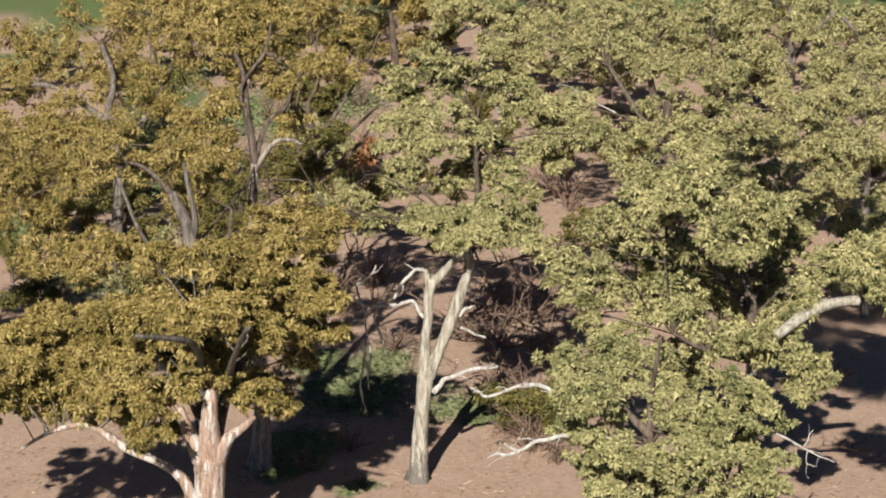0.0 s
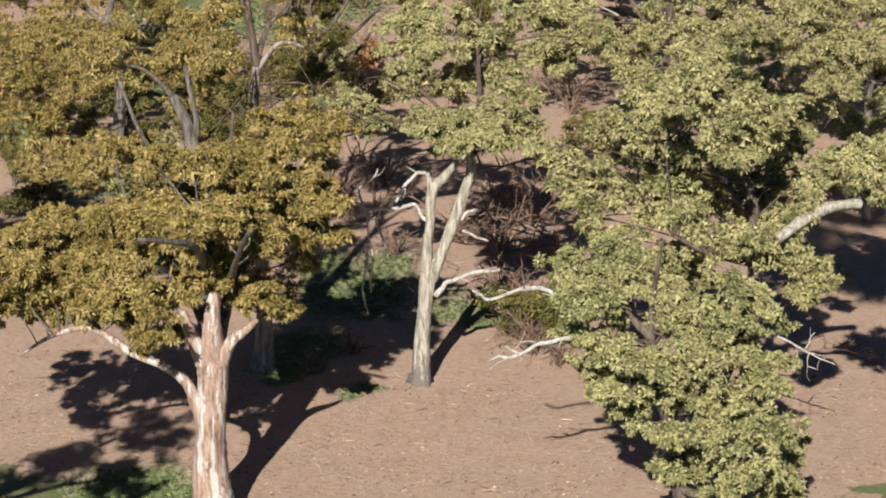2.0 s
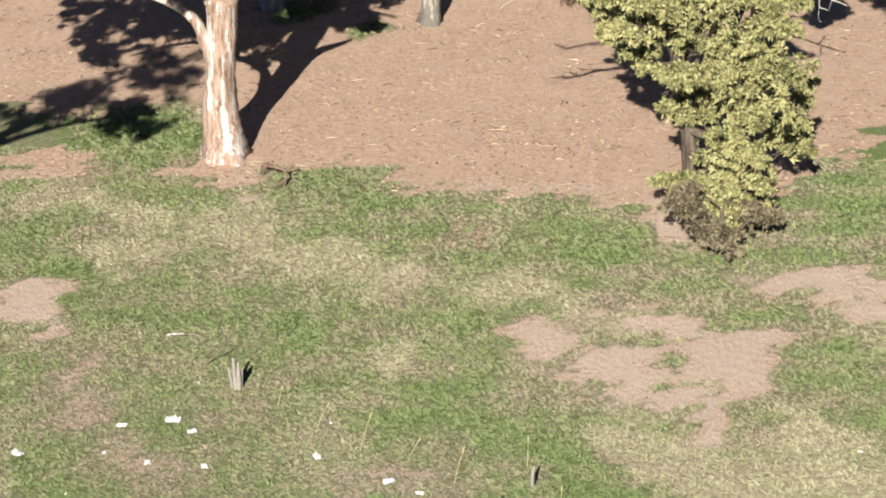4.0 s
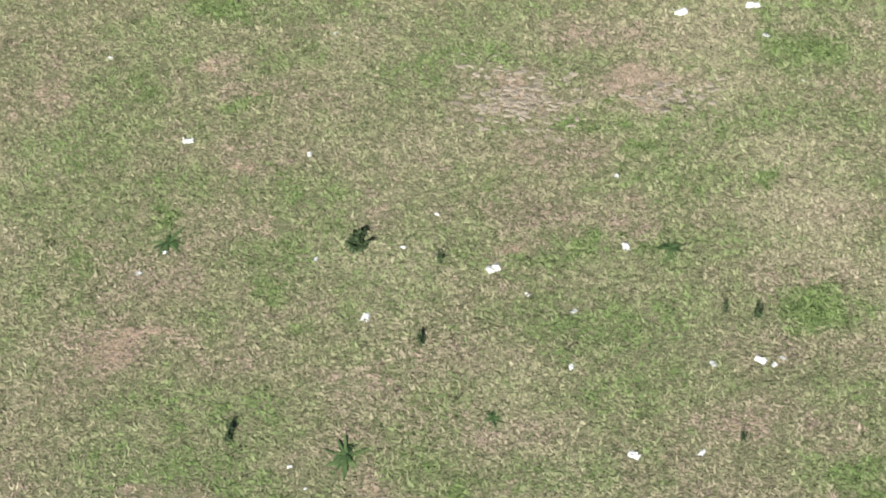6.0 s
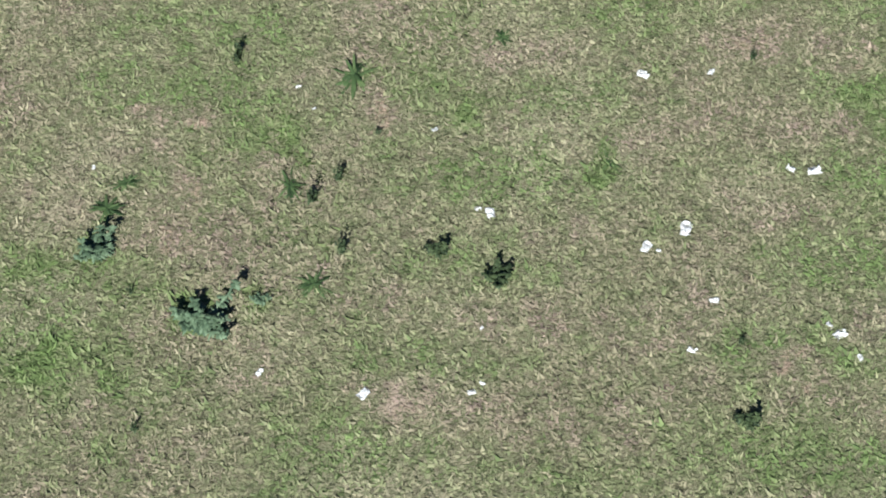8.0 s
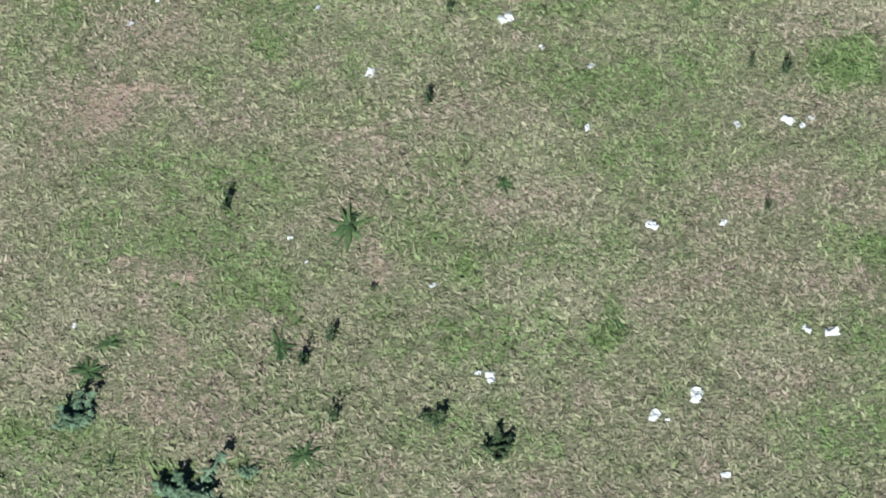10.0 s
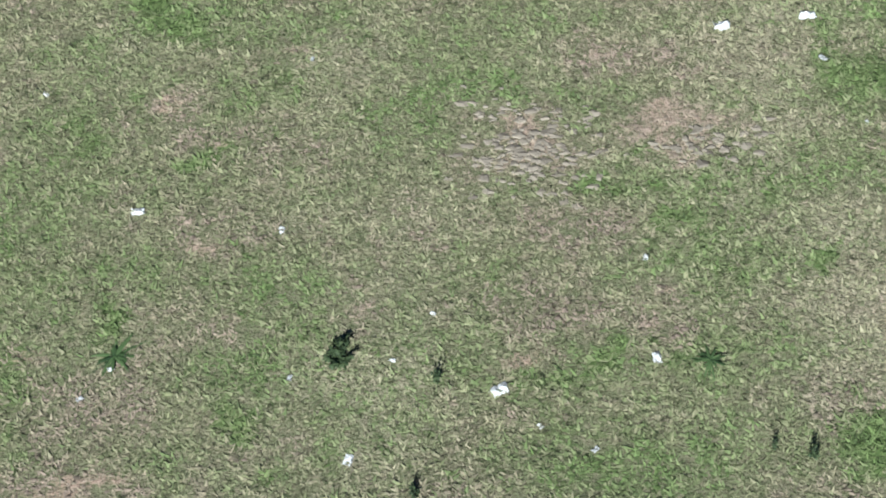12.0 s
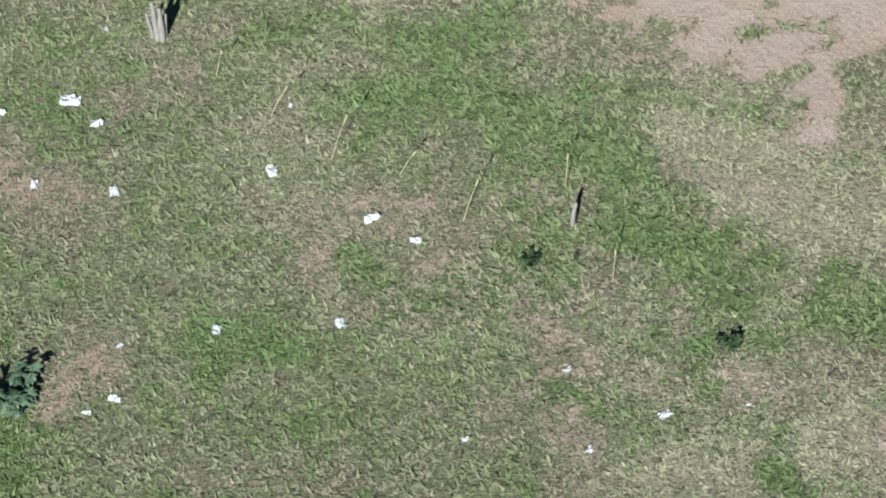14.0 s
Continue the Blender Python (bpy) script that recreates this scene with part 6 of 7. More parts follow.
for k, (x, y, high) in enumerate(((-26, 178, 11), (-16, 172, 12), (-8, 183, 12), (1, 175, 11), (9, 182, 12), (17, 172, 11), (25, 180, 12), (33, 174, 12), (40, 184, 12), (-19, 150, 9), (-3, 158, 9), (24, 152, 9), (14, 140, 8))):
    distant_tree(x, y, high, M_OLIVE if x < 0 else M_YELLOW, 700 + k)


# ---------- dead shrubs and fallen branches ----------
def dead_shrub(place, radius, seed):
    """A leafless tangle of brown stems, each with its twigs."""
    r = np.random.default_rng(seed)
    root = thing("dead_shrub", place, "leafless tangle of thin brown twigs on bare earth", "shrub", "dead shrubs")
    for _ in range(9):
        a = r.uniform(0, 6.28)
        out = np.array((math.cos(a), math.sin(a), 0)) * radius * r.uniform(0.4, 1.0)
        top = out + (0, 0, radius * r.uniform(0.4, 1.1))
        m = out * 0.45 + (0, 0, top[2] * r.uniform(0.5, 0.8))
        stem = [(0, 0, -0.05, 0.045), (*m, 0.032), (*top, 0.012)]
        lines_ = [stem]
        path = glide(stem, 5)
        for _ in range(8):
            s = path[r.integers(3, len(path))]
            e = s[:3] + unit(r.normal(0, 1, 3) + out / radius * 0.7) * radius * r.uniform(0.25, 0.6)
            e[2] = max(e[2], 0.03)
            lines_.append([(*s[:3], 0.018), (*(s[:3] * 0.5 + e * 0.5 + r.normal(0, 0.06, 3) * radius), 0.014), (*e, 0.006)])
        part_of("stem", join_tubes("stem", lines_, M_TWIG, 4, 2), root)
    return root


def fallen_branch(place, length, heading, seed, label, material=None, spread=0.9, many=9):
    """A dead bough on the ground, with side twigs."""
    r = np.random.default_rng(seed)
    root = thing("fallen_branch", place, label, "branch", "fallen branches")
    d = np.array((math.cos(heading), math.sin(heading), 0.0))
    side = np.array((-d[1], d[0], 0.0))
    stem = [(*(d * length * t + side * r.normal(0, 0.05) * length + (0, 0, 0.06 + 0.35 * math.sin(t * 3) * spread)), 0.08 * (1 - t * 0.75)) for t in (0, 0.25, 0.5, 0.75, 1)]
    part_of("stem", join_tubes("stem", [stem], material or M_TWIG, 7, 4), root)
    line = glide(stem, 6)
    for _ in range(many):
        s = line[r.integers(4, len(line))]
        w = unit(d * r.uniform(0.1, 0.9) + side * r.normal(0, 0.8) + (0, 0, r.uniform(-0.1, 0.9) * spread)) * length * r.uniform(0.15, 0.45)
        m = s[:3] + w * 0.5 + r.normal(0, 0.08, 3)
        e = s[:3] + w + r.normal(0, 0.1, 3)
        m[2], e[2] = max(m[2], 0.03), max(e[2], 0.02)
        twigs = [[(*s[:3], 0.038), (*m, 0.027), (*e, 0.01)]]
        for _ in range(3):
            e2 = m + unit(w + r.normal(0, 0.6, 3) * np.linalg.norm(w)) * np.linalg.norm(w) * 0.5
            e2[2] = max(e2[2], 0.02)
            twigs.append([(*m, 0.016), (*(m * 0.5 + e2 * 0.5 + r.normal(0, 0.04, 3)), 0.012), (*e2, 0.006)])
        part_of("twig", join_tubes("twig", twigs, material or M_TWIG, 5, 3), root)
    return root


fallen_branch((1.45, 90.05, 0), 5.0, 0.50, 501, "brown dead bough with many bare twigs on the earth", many=14)
fallen_branch((3.15, 91.74, 0), 5.0, 2.20, 502, "brown dead bough with many bare twigs on the earth", many=14)
fallen_branch((2.28, 96.89, 0), 5.0, 1.00, 503, "brown dead bough with many bare twigs on the earth", many=12)
fallen_branch((3.67, 80.15, 0), 3.0, 1.20, 504, "brown dead bough with many bare twigs on the earth", many=12)
fallen_branch((3.11, 82.77, 0), 3.0, 0.30, 505, "brown dead bough with many bare twigs on the earth", many=10)
fallen_branch((-3.93, 100.40, 0), 4.0, 2.00, 506, "brown dead bough with many bare twigs on the earth", many=10)
fallen_branch((-1.92, 104.53, 0), 4.0, 0.40, 507, "brown dead bough with many bare twigs on the earth", many=8)
fallen_branch((-5.96, 127.06, 0), 6.0, 0.90, 508, "brown dead bough with many bare twigs on the earth", many=10)
fallen_branch((7.38, 120.55, 0), 4.0, 2.80, 509, "brown dead bough with many bare twigs on the earth", many=10)
fallen_branch((5.83, 97.03, 0), 4.0, 0.20, 510, "brown dead bough with many bare twigs on the earth", many=8)
fallen_branch((13.93, 79.23, 0), 2.5, -0.40, 511, "brown dead bough with many bare twigs on the earth", many=7)
fallen_branch((-5.49, 62.68, 0), 1.6, -1.00, 512, "brown dead bough with many bare twigs on the earth", many=5)
fallen_branch((1.52, 96.86, 0), 4.5, 0.10, 520, "arching brown dead bough with bare twigs on the earth", spread=2.6, many=10)
fallen_branch((3.08, 89.33, 0), 4.2, 2.20, 521, "arching brown dead bough with bare twigs on the earth", spread=2.6, many=10)
fallen_branch((4.98, 100.78, 0), 5.0, 2.60, 522, "arching brown dead bough with bare twigs on the earth", spread=2.6, many=10)
fallen_branch((2.43, 104.72, 0), 4.5, -0.20, 523, "arching brown dead bough with bare twigs on the earth", spread=2.6, many=10)
fallen_branch((5.16, 93.48, 0), 4.5, 2.90, 524, "arching brown dead bough with bare twigs on the earth", spread=2.6, many=10)
fallen_branch((2.69, 92.54, 0), 4.0, 0.90, 525, "arching brown dead bough with bare twigs on the earth", spread=2.6, many=10)
fallen_branch((-3.28, 96.66, 0), 3.2, 0.40, 526, "arching brown dead bough with bare twigs on the earth", spread=2.6, many=10)
fallen_branch((-4.54, 102.35, 0), 3.5, 1.20, 527, "arching brown dead bough with bare twigs on the earth", spread=2.6, many=10)
fallen_branch((3.57, 83.46, 0), 2.6, 2.80, 528, "arching brown dead bough with bare twigs on the earth", spread=2.6, many=10)
fallen_branch((7.07, 120.54, 0), 4.0, 2.90, 529, "arching brown dead bough with bare twigs on the earth", spread=2.6, many=10)
fallen_branch((-6.70, 122.62, 0), 5.0, 0.40, 530, "arching brown dead bough with bare twigs on the earth", spread=2.6, many=10)
fallen_branch((-2.67, 125.74, 0), 4.5, 2.00, 531, "arching brown dead bough with bare twigs on the earth", spread=2.6, many=10)
dead_shrub((2.67, 91.72, 0), 1.8, 601)
dead_shrub((3.99, 95.17, 0), 2.0, 602)
dead_shrub((2.58, 98.75, 0), 1.6, 603)
dead_shrub((4.64, 90.18, 0), 1.5, 604)
dead_shrub((3.51, 78.88, 0), 1.3, 605)
dead_shrub((2.84, 80.76, 0), 1.1, 606)
dead_shrub((-4.45, 100.37, 0), 1.8, 607)
dead_shrub((-4.82, 127.12, 0), 2.4, 608)
dead_shrub((7.23, 120.55, 0), 2.0, 609)
dead_shrub((-2.41, 102.45, 0), 1.5, 610)
dead_shrub((1.48, 93.34, 0), 1.2, 611)
dead_shrub((3.83, 78.89, 0), 1.5, 612)
dead_shrub((2.30, 85.54, 0), 1.4, 613)
dead_shrub((3.57, 83.47, 0), 1.6, 614)
dead_shrub((4.50, 77.69, 0), 1.1, 615)
dead_shrub((2.54, 96.90, 0), 1.5, 620)
dead_shrub((4.61, 89.38, 0), 1.4, 622)
dead_shrub((4.94, 97.00, 0), 1.4, 625)
dead_shrub((2.75, 85.55, 0), 1.3, 627)
dead_shrub((4.13, 83.48, 0), 1.2, 628)
dead_shrub((-4.03, 96.63, 0), 1.1, 629)
dead_shrub((-3.08, 102.42, 0), 1.2, 630)
dead_shrub((7.05, 117.21, 0), 1.8, 631)
dead_shrub((5.92, 122.57, 0), 1.8, 632)
dead_shrub((-4.33, 127.15, 0), 2.2, 633)
dead_shrub((-5.82, 124.10, 0), 2.0, 634)
dead_shrub((-2.29, 122.85, 0), 2.0, 635)
dead_shrub((-3.77, 174.45, 0), 2.6, 636)
dead_shrub((-5.61, 163.85, 0), 2.4, 637)
dead_shrub((-5.00, 146.21, 0), 2.4, 638)
dead_shrub((-3.07, 78.66, 0), 0.8, 640)
dead_shrub((-1.66, 91.55, 0), 1.0, 641)
dead_shrub((-4.63, 76.78, 0), 0.8, 642)
dead_shrub((16.26, 86.77, 0), 1.0, 643)
dead_shrub((-10.32, 117.00, 0), 1.6, 644)
dead_shrub((-10.58, 141.07, 0), 2.0, 645)


# ---------- small things on the grass ----------
SCRAPS_NEAR = [
    (-1.28, 18.48, 0.18), (0.33, 18.52, 0.13), (0.49, 18.68, 0.10), (-2.85, 18.85, 0.13), (6.16, 19.22, 0.12), (3.64, 19.32, 0.15),
    (5.89, 19.65, 0.20), (0.47, 19.68, 0.07), (5.76, 19.82, 0.12), (4.03, 20.25, 0.15), (3.22, 21.19, 0.08), (3.03, 21.25, 0.19),
    (3.67, 21.62, 0.24), (0.62, 21.90, 0.17), (0.42, 21.99, 0.12), (-5.73, 22.76, 0.09), (5.78, 22.83, 0.20), (5.42, 22.87, 0.16),
    (-0.29, 23.61, 0.11), (-2.26, 24.03, 0.07), (-2.54, 24.51, 0.09), (3.14, 24.83, 0.18), (4.27, 24.91, 0.15), (2.17, 26.86, 0.15),
    (5.67, 26.98, 0.12), (4.63, 26.98, 0.14),
]
SCRAPS_MIDDLE = [
    (5.46, 27.10, 0.20), (5.84, 27.16, 0.11), (-1.41, 28.00, 0.18), (2.26, 28.23, 0.12), (1.45, 28.64, 0.11), (-5.52, 29.07, 0.12),
    (0.84, 29.27, 0.24), (-2.36, 29.47, 0.11), (-5.09, 29.62, 0.12), (-0.80, 29.82, 0.11), (3.26, 29.91, 0.19), (-0.18, 30.72, 0.10),
    (3.18, 31.85, 0.13), (-2.61, 32.33, 0.14), (-4.95, 32.69, 0.20), (7.01, 34.76, 0.09), (-6.73, 35.23, 0.11), (-2.30, 36.06, 0.10),
    (6.41, 36.20, 0.16), (4.74, 36.92, 0.26), (-8.36, 37.13, 0.14), (6.24, 37.21, 0.24), (7.00, 37.93, 0.17), (7.72, 38.33, 0.12),
    (-4.02, 38.49, 0.22), (5.76, 38.77, 0.10),
]
SCRAPS_FAR = [
    (2.31, 40.14, 0.15), (0.39, 40.32, 0.12), (-5.48, 40.76, 0.15), (3.51, 40.84, 0.20), (-5.06, 41.05, 0.18), (4.82, 41.05, 0.09),
    (-8.38, 41.63, 0.15), (2.02, 41.71, 0.15), (-5.10, 42.09, 0.13), (-3.58, 42.43, 0.18), (-1.61, 42.60, 0.20), (-8.58, 44.12, 0.11),
    (-0.41, 44.43, 0.18), (-1.16, 44.91, 0.24), (-5.51, 45.41, 0.22), (-6.87, 45.55, 0.19), (-9.97, 45.85, 0.27), (-7.96, 45.93, 0.14),
    (-2.88, 45.93, 0.24), (10.15, 46.60, 0.14), (-5.97, 47.03, 0.22), (-7.70, 47.24, 0.22), (-2.65, 47.53, 0.11), (-6.50, 47.58, 0.33),
    (-6.05, 49.41, 0.12),
]
WEEDS = [
    (-5.42, 21.13, 0.39, 0), (-3.80, 19.69, 0.43, 0), (-0.19, 21.13, 0.38, 1), (0.73, 20.63, 0.47, 1), (-2.87, 20.15, 0.16, 0),
    (-2.07, 20.47, 0.36, 2), (-1.68, 21.10, 0.38, 3), (-2.23, 22.15, 0.42, 3), (-2.59, 22.47, 0.34, 2), (-1.81, 22.54, 0.35, 3),
    (-1.64, 24.65, 0.50, 2), (-3.59, 25.08, 0.29, 3), (-0.44, 27.44, 0.31, 3), (-1.23, 23.50, 0.21, 3), (-5.22, 22.42, 0.26, 2),
    (-4.89, 20.30, 0.20, 3), (4.42, 18.04, 0.40, 1), (-4.64, 17.81, 0.27, 3), (4.38, 19.46, 0.24, 3), (-1.63, 29.77, 0.44, 1),
]
WEEDS_FAR = [
    (-0.10, 29.43, 0.33, 3), (-0.43, 27.40, 0.32, 3), (-3.58, 25.26, 0.34, 3), (4.08, 29.84, 0.32, 2), (4.93, 28.26, 0.25, 3),
    (5.51, 28.16, 0.36, 3), (-5.00, 29.91, 0.44, 2), (0.79, 25.63, 0.26, 2), (-6.53, 41.07, 0.55, 0), (-6.79, 40.85, 0.34, 0),
    (4.66, 42.24, 0.42, 1), (1.49, 43.95, 0.34, 1), (2.22, 44.03, 0.22, 3), (0.95, 37.93, 0.21, 1), (-7.48, 43.29, 0.40, 3),
    (4.97, 25.25, 0.26, 3), (2.53, 23.01, 0.30, 2), (-5.42, 21.87, 0.37, 2), (-1.59, 30.08, 0.34, 1),
]
STALKS = [(-3.99, 48.24, 0.13, 0.60), (-2.98, 47.25, 0.32, 0.72), (-1.88, 46.23, 0.28, 1.05), (-0.72, 45.86, 0.29, 0.60), (0.38, 44.88, 0.22, 0.97), (2.82, 43.55, -0.01, 0.77), (2.11, 45.62, -0.00, 0.83)]

def scrap_mesh(seed, material):
    """A crumpled scrap of white paper or plastic, about 1 m across before scaling."""
    r = np.random.default_rng(seed)
    n = 6
    u, v = np.meshgrid(np.linspace(-0.5, 0.5, n), np.linspace(-0.32, 0.32, n))
    z = 0.16 + 0.14 * np.sin(u * r.uniform(5, 9) + r.uniform(0, 6)) * np.cos(v * r.uniform(6, 11) + r.uniform(0, 6)) + r.normal(0, 0.05, u.shape)
    z[0] = z[-1] = 0.02
    u = u + r.normal(0, 0.06, u.shape)
    v = v + r.normal(0, 0.06, v.shape) + 0.25 * r.uniform(-1, 1) * u * u * 4 * 0.5
    top = np.stack((u, v, z), -1).reshape(-1, 3)
    low = top - (0, 0, 0.03)
    i, j = np.meshgrid(np.arange(n - 1), np.arange(n - 1), indexing="ij")
    a = (i * n + j).ravel()
    f = np.stack((a, a + 1, a + n + 1, a + n), 1)
    rim = [k for k in range(n)] + [k * n + n - 1 for k in range(1, n)] + [n * n - 1 - k for k in range(1, n)] + [(n - 1 - k) * n for k in range(1, n - 1)]
    walls = [(rim[k], rim[(k + 1) % len(rim)], rim[(k + 1) % len(rim)] + n * n, rim[k] + n * n) for k in range(len(rim))]
    return mesh_from("paper_scrap", np.vstack((top, low)), np.vstack((f, f[:, ::-1] + n * n, walls)), material, False)


SCRAP_MESHES = [scrap_mesh(s, M_PAPER if s % 4 else M_FILM) for s in range(100, 108)]
for x, y, size in SCRAPS_NEAR + SCRAPS_MIDDLE + SCRAPS_FAR:
    kind = int(rng.integers(8))
    kind = kind + 1 if size > 0.16 and kind % 4 == 0 else kind
    size *= 1.15 if size > 0.16 else 1
    ob = new("paper_scrap", SCRAP_MESHES[kind])
    ob.matrix_world = pose(x, y, 0.012 + float(relief(np.array([x]), np.array([y]))[0]), 0, 0, rng.uniform(0, 360)) @ Matrix.Diagonal((size * 0.93, size * 0.93, size * 0.75, 1))
    tagged(ob, "small crumpled white scrap of litter lying on grass" if kind % 4 else "small scrap of dull grey plastic lying on grass", "litter", "scattered litter")


def leaf_strip(base, way, length, width, bend, r):
    """A curved pointed leaf: points and triangles."""
    way = unit(np.array(way, float))
    side = unit(np.cross(way, (0, 0, 1)) + r.normal(0, 0.15, 3))
    rows, n = [], 4
    for k in range(n + 1):
        t = k / n
        p = np.array(base) + way * length * t + np.array((0, 0, -bend * length * t * t))
        w = width * (0.5 + 1.3 * t) * (1 - t) ** 0.7 + 0.002
        rows += [p - side * w, p + (0, 0, 0.15 * width), p + side * w]
    f = []
    for k in range(n):
        a = k * 3
        f += [(a, a + 1, a + 4), (a, a + 4, a + 3), (a + 1, a + 2, a + 5), (a + 1, a + 5, a + 4)]
    return np.array(rows), np.array(f)


def weed(kind, seed):
    """A weed 1 m high before scaling: 0 leafy thistle, 1 dark dock, 2 flat rosette, 3 upright sprig."""
    r = np.random.default_rng(seed)
    names = ("thistle", "dock_weed", "rosette_weed", "sprig_weed")
    labels = ("bushy blue-green thistle growing in the turf", "upright green weed with a dark shadow in short grass", "low green rosette weed in short grass", "small upright dark green sprig in grass")
    mats = (M_WEED, M_WEED_DARK, M_WEED_GREEN, M_WEED_DARK)
    root = thing(names[kind], (0, 0, 0), labels[kind], "weed", "weeds in the turf")
    stems, vs, fs, at = [], [], [], 0
    count = (16, 9, 1, 5)[kind]
    for _ in range(count):
        lean = r.normal(0, (0.42, 0.24, 0.1, 0.13)[kind], 2)
        tall = r.uniform(0.45, 1.0) * (0.8, 1, 0.2, 1)[kind]
        stems.append([(lean[0] * 0.2, lean[1] * 0.2, -0.03, 0.022), (lean[0] * 0.6, lean[1] * 0.6, tall * 0.5, 0.017), (lean[0], lean[1], tall, 0.008)])
        for _ in range((38, 30, 46, 16)[kind]):
            t = r.uniform(0.05, 1.0)
            a = r.uniform(0, 6.28)
            base = (lean[0] * (0.2 + 0.8 * t), lean[1] * (0.2 + 0.8 * t), tall * t)
            up = r.uniform(0.0, 0.8) * (0.9, 1, 0.4, 1.6)[kind]
            v, f = leaf_strip(base, (math.cos(a), math.sin(a), up), r.uniform(0.2, 0.42) * (0.9, 0.9, 2.2, 0.65)[kind] * (1.15 - 0.6 * t), r.uniform(0.03, 0.055) * (1.5, 1.4, 1.2, 1.2)[kind], r.uniform(0.1, 0.9), r)
            vs.append(v)
            fs.append(f + at)
            at += len(v)
    part_of("stems", join_tubes("stems", stems, mats[kind], 5, 3), root)
    part_of("foliage", mesh_from("foliage", np.vstack(vs), np.vstack(fs), mats[kind], False), root)
    return root


WEED_KINDS = {}
for k, (x, y, high, kind) in enumerate(WEEDS + WEEDS_FAR):
    m = pose(x, y, 0, 0, 0, 77 * k)
    variant = (kind, k % 2)
    if variant not in WEED_KINDS:
        WEED_KINDS[variant] = ob = weed(kind, 300 + kind * 10 + k % 2)
    else:
        ob = copy_thing(WEED_KINDS[variant], m)
    wide = high * (1.35, 0.95, 1.5, 1.0)[kind]
    ob.matrix_basis = m @ Matrix.Diagonal((wide, wide, high * (0.95, 0.65, 1.0, 0.9)[kind], 1))


def broken_post():
    """The splintered foot of an old fence post: a ring of grey slivers."""
    root = thing("broken_post", (-5.11, 49.19, 0), "splintered grey stump of an old timber post", "post")
    for x, y, lx, ly, h, r, mat in ((0.0, 0, -0.05, 0.02, 0.84, 0.055, M_POST), (0.09, -0.02, -0.01, 0, 0.74, 0.055, M_POST), (-0.09, 0.05, -0.08, 0, 0.56, 0.04, M_POST), (0.13, 0.05, 0.04, 0.06, 0.5, 0.035, M_POST), (0.04, 0.1, 0.02, 0.06, 0.45, 0.045, M_POST)):
        me = join_tubes("sliver", [[(x, y, -0.08, r * 1.25), (x + lx * 0.4, y + ly * 0.4, h * 0.45, r), (x + lx, y + ly, h, r * 0.55)]], mat, 7, 4, 0.2)
        part_of("sliver", me, root)
    return root


def leaning_stake():
    root = thing("timber_stake", (2.2, 44.8, 0), "short weathered grey stake standing in green grass", "post")
    part_of("stake", join_tubes("stake", [[(0, 0, -0.1, 0.042), (0.0, 0, 0.25, 0.038), (0.03, 0.02, 0.52, 0.03)]], M_POST, 8, 5, 0.16), root)
    # dark sliver: the shade beside the stake, put in as a part
    part_of("shade_side", join_tubes("shade_side", [[(0.04, 0.02, -0.05, 0.028), (0.045, 0.025, 0.18, 0.026), (0.05, 0.03, 0.34, 0.014)]], M_SHADE_DARK, 6, 4, 0.15), root, "dark sliver painted in for shade beside the stake")
    return root


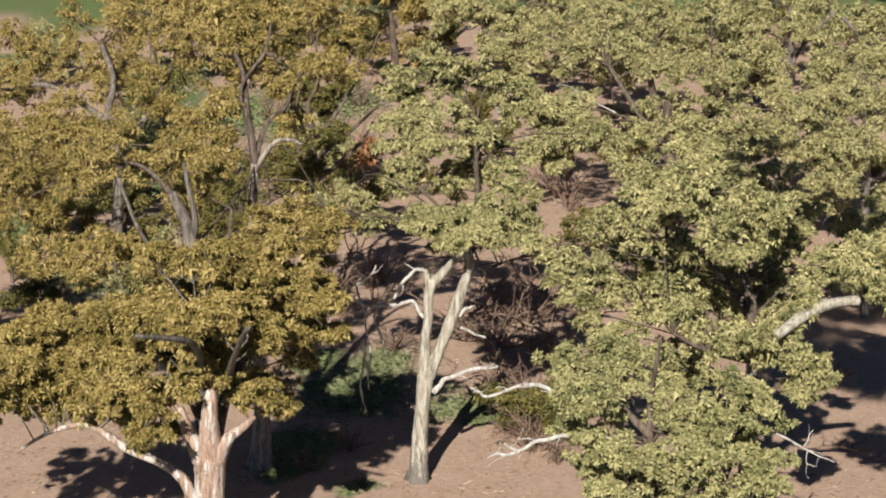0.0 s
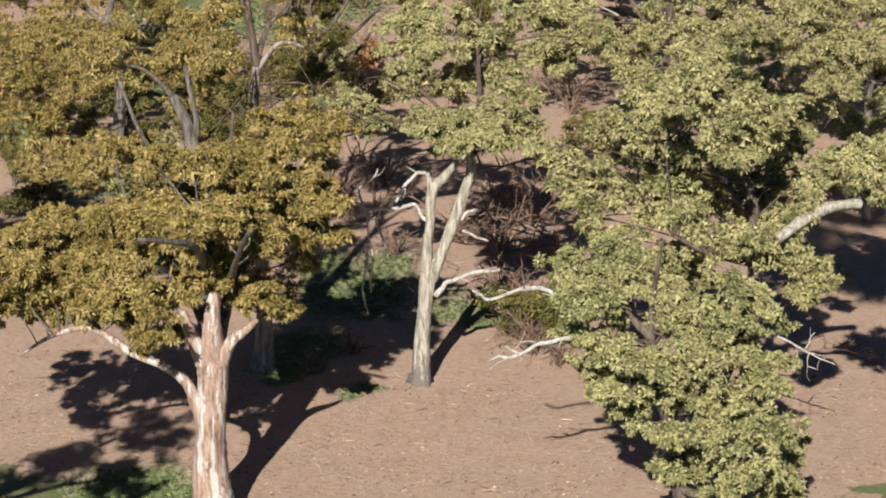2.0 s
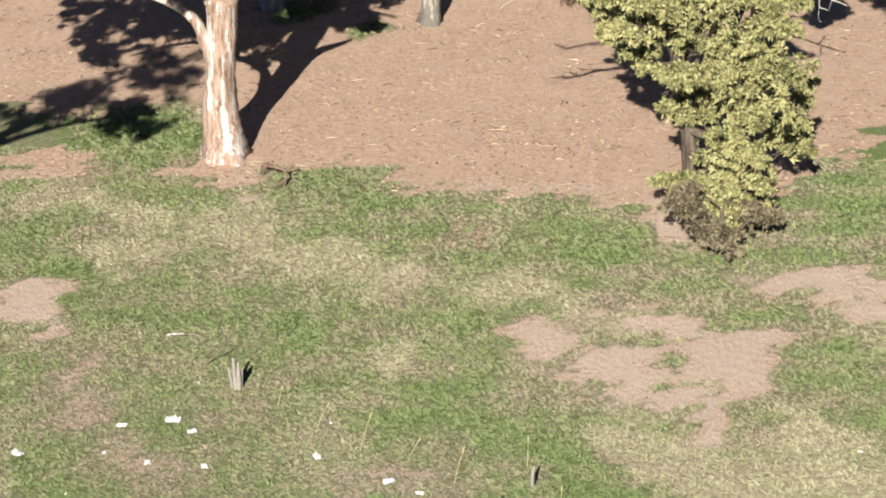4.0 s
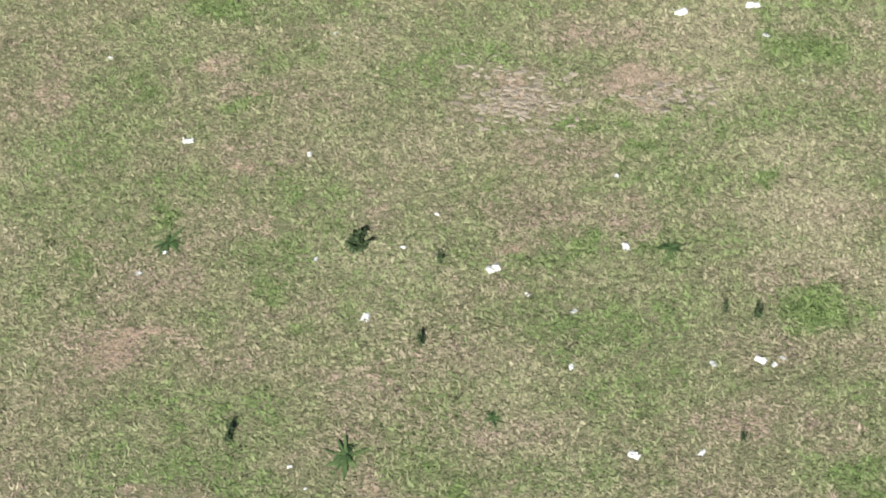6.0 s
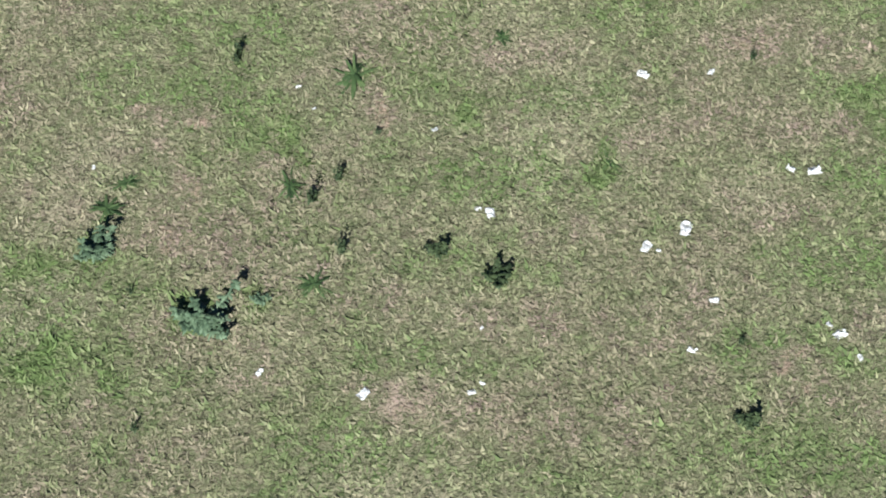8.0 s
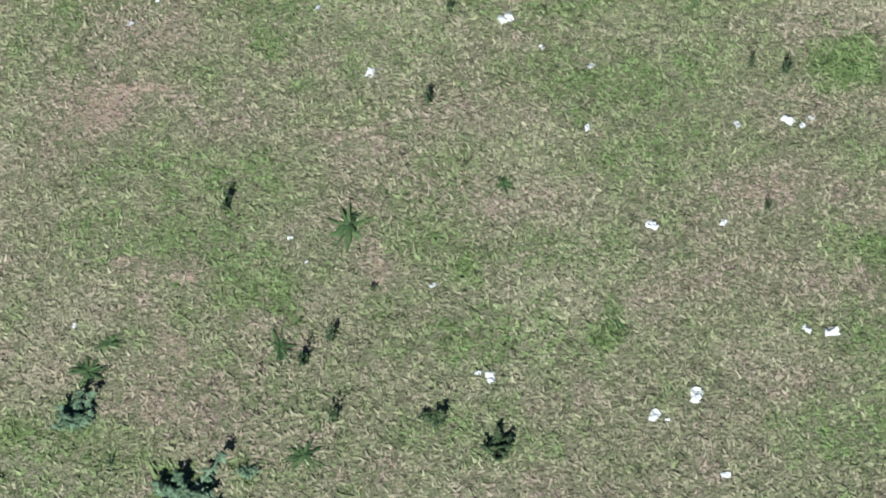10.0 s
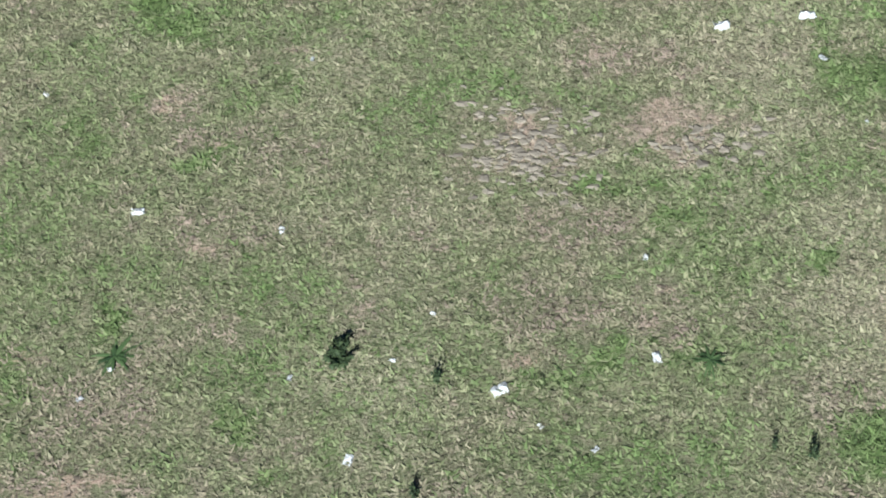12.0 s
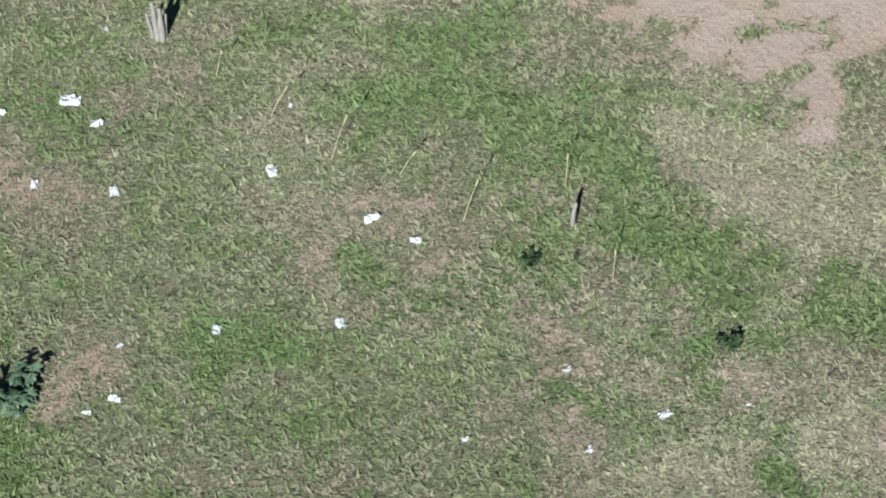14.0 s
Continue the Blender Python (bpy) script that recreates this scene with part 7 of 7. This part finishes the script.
def white_marker():
    """A bent white sheet-metal marker on a short stake."""
    root = thing("white_marker", (8.52, 40.5, 0), "bent white sheet-metal marker standing in dry grass", "marker")
    bm = bmesh.new()
    pts = [(-0.11, 0, 0.0), (-0.02, -0.02, 0.0), (0.0, -0.03, 0.58), (-0.05, 0, 0.62), (-0.06, 0.01, 0.3)]
    bm.faces.new([bm.verts.new(p) for p in pts])
    q = [(0.0, -0.03, 0.58), (-0.05, 0, 0.62), (0.1, 0.12, 0.5), (0.24, 0.1, 0.36), (0.12, 0.0, 0.34)]
    bm.faces.new([bm.verts.new(p) for p in (q[0], q[4], q[3], q[2], q[1])])
    solid = bmesh.ops.solidify(bm, geom=bm.faces[:], thickness=0.012)
    me = bpy.data.meshes.new("sheet")
    bm.to_mesh(me)
    bm.free()
    me.materials.append(M_SHEET)
    part_of("sheet", me, root)
    part_of("stake", join_tubes("stake", [[(0.03, 0.02, -0.1, 0.025), (0.02, 0.02, 0.3, 0.022), (0.0, 0.0, 0.56, 0.018)]], M_POST, 7, 3), root, "grey stake behind the sheet")
    return root


def dry_stalk(x, y, dx, high, seed):
    root = thing("dry_stalk", (x, y, 0), "thin leaning straw-coloured grass stalk", "grass stalk", "dry stalks")
    part_of("stem", join_tubes("stem", [[(0, 0, -0.02, 0.008), (dx * 0.45, 0.02, high * 0.5, 0.007), (dx, 0.03, high, 0.004)]], M_STALK, 5, 4, 0.05), root)
    part_of("seed_head", join_tubes("seed_head", [[(dx * 0.8, 0.03, high * 0.82, 0.008), (dx * 0.92, 0.03, high * 0.92, 0.016), (dx, 0.03, high * 1.02, 0.005)]], M_STALK, 6, 3, 0.2), root)
    return root


def loose_stick(place, tip, radius, material, label, name):
    root = thing(name, place, label, name.split("_")[-1])
    part_of("shaft", join_tubes("shaft", [[(0, 0, 0.02, radius), (tip[0] * 0.5, tip[1] * 0.5, tip[2] * 0.5 + 0.02, radius * 0.9), (*tip, radius * 0.6)]], material, 7, 4, 0.12), root)
    return root


loose_stick((-6.0, 50.3, 0), (0.53, 0.0, 0.59), 0.022, M_TWIG, "thin brown stick propped in the grass", "propped_stick")
loose_stick((-7.15, 51.9, 0), (0.45, 0.05, 0.04), 0.035, M_DEAD, "bleached flat piece of wood in the grass", "bleached_stick")
broken_post()
leaning_stake()
white_marker()
for k, (x, y, dx, high) in enumerate(STALKS):
    dry_stalk(x, y, dx, high, k)
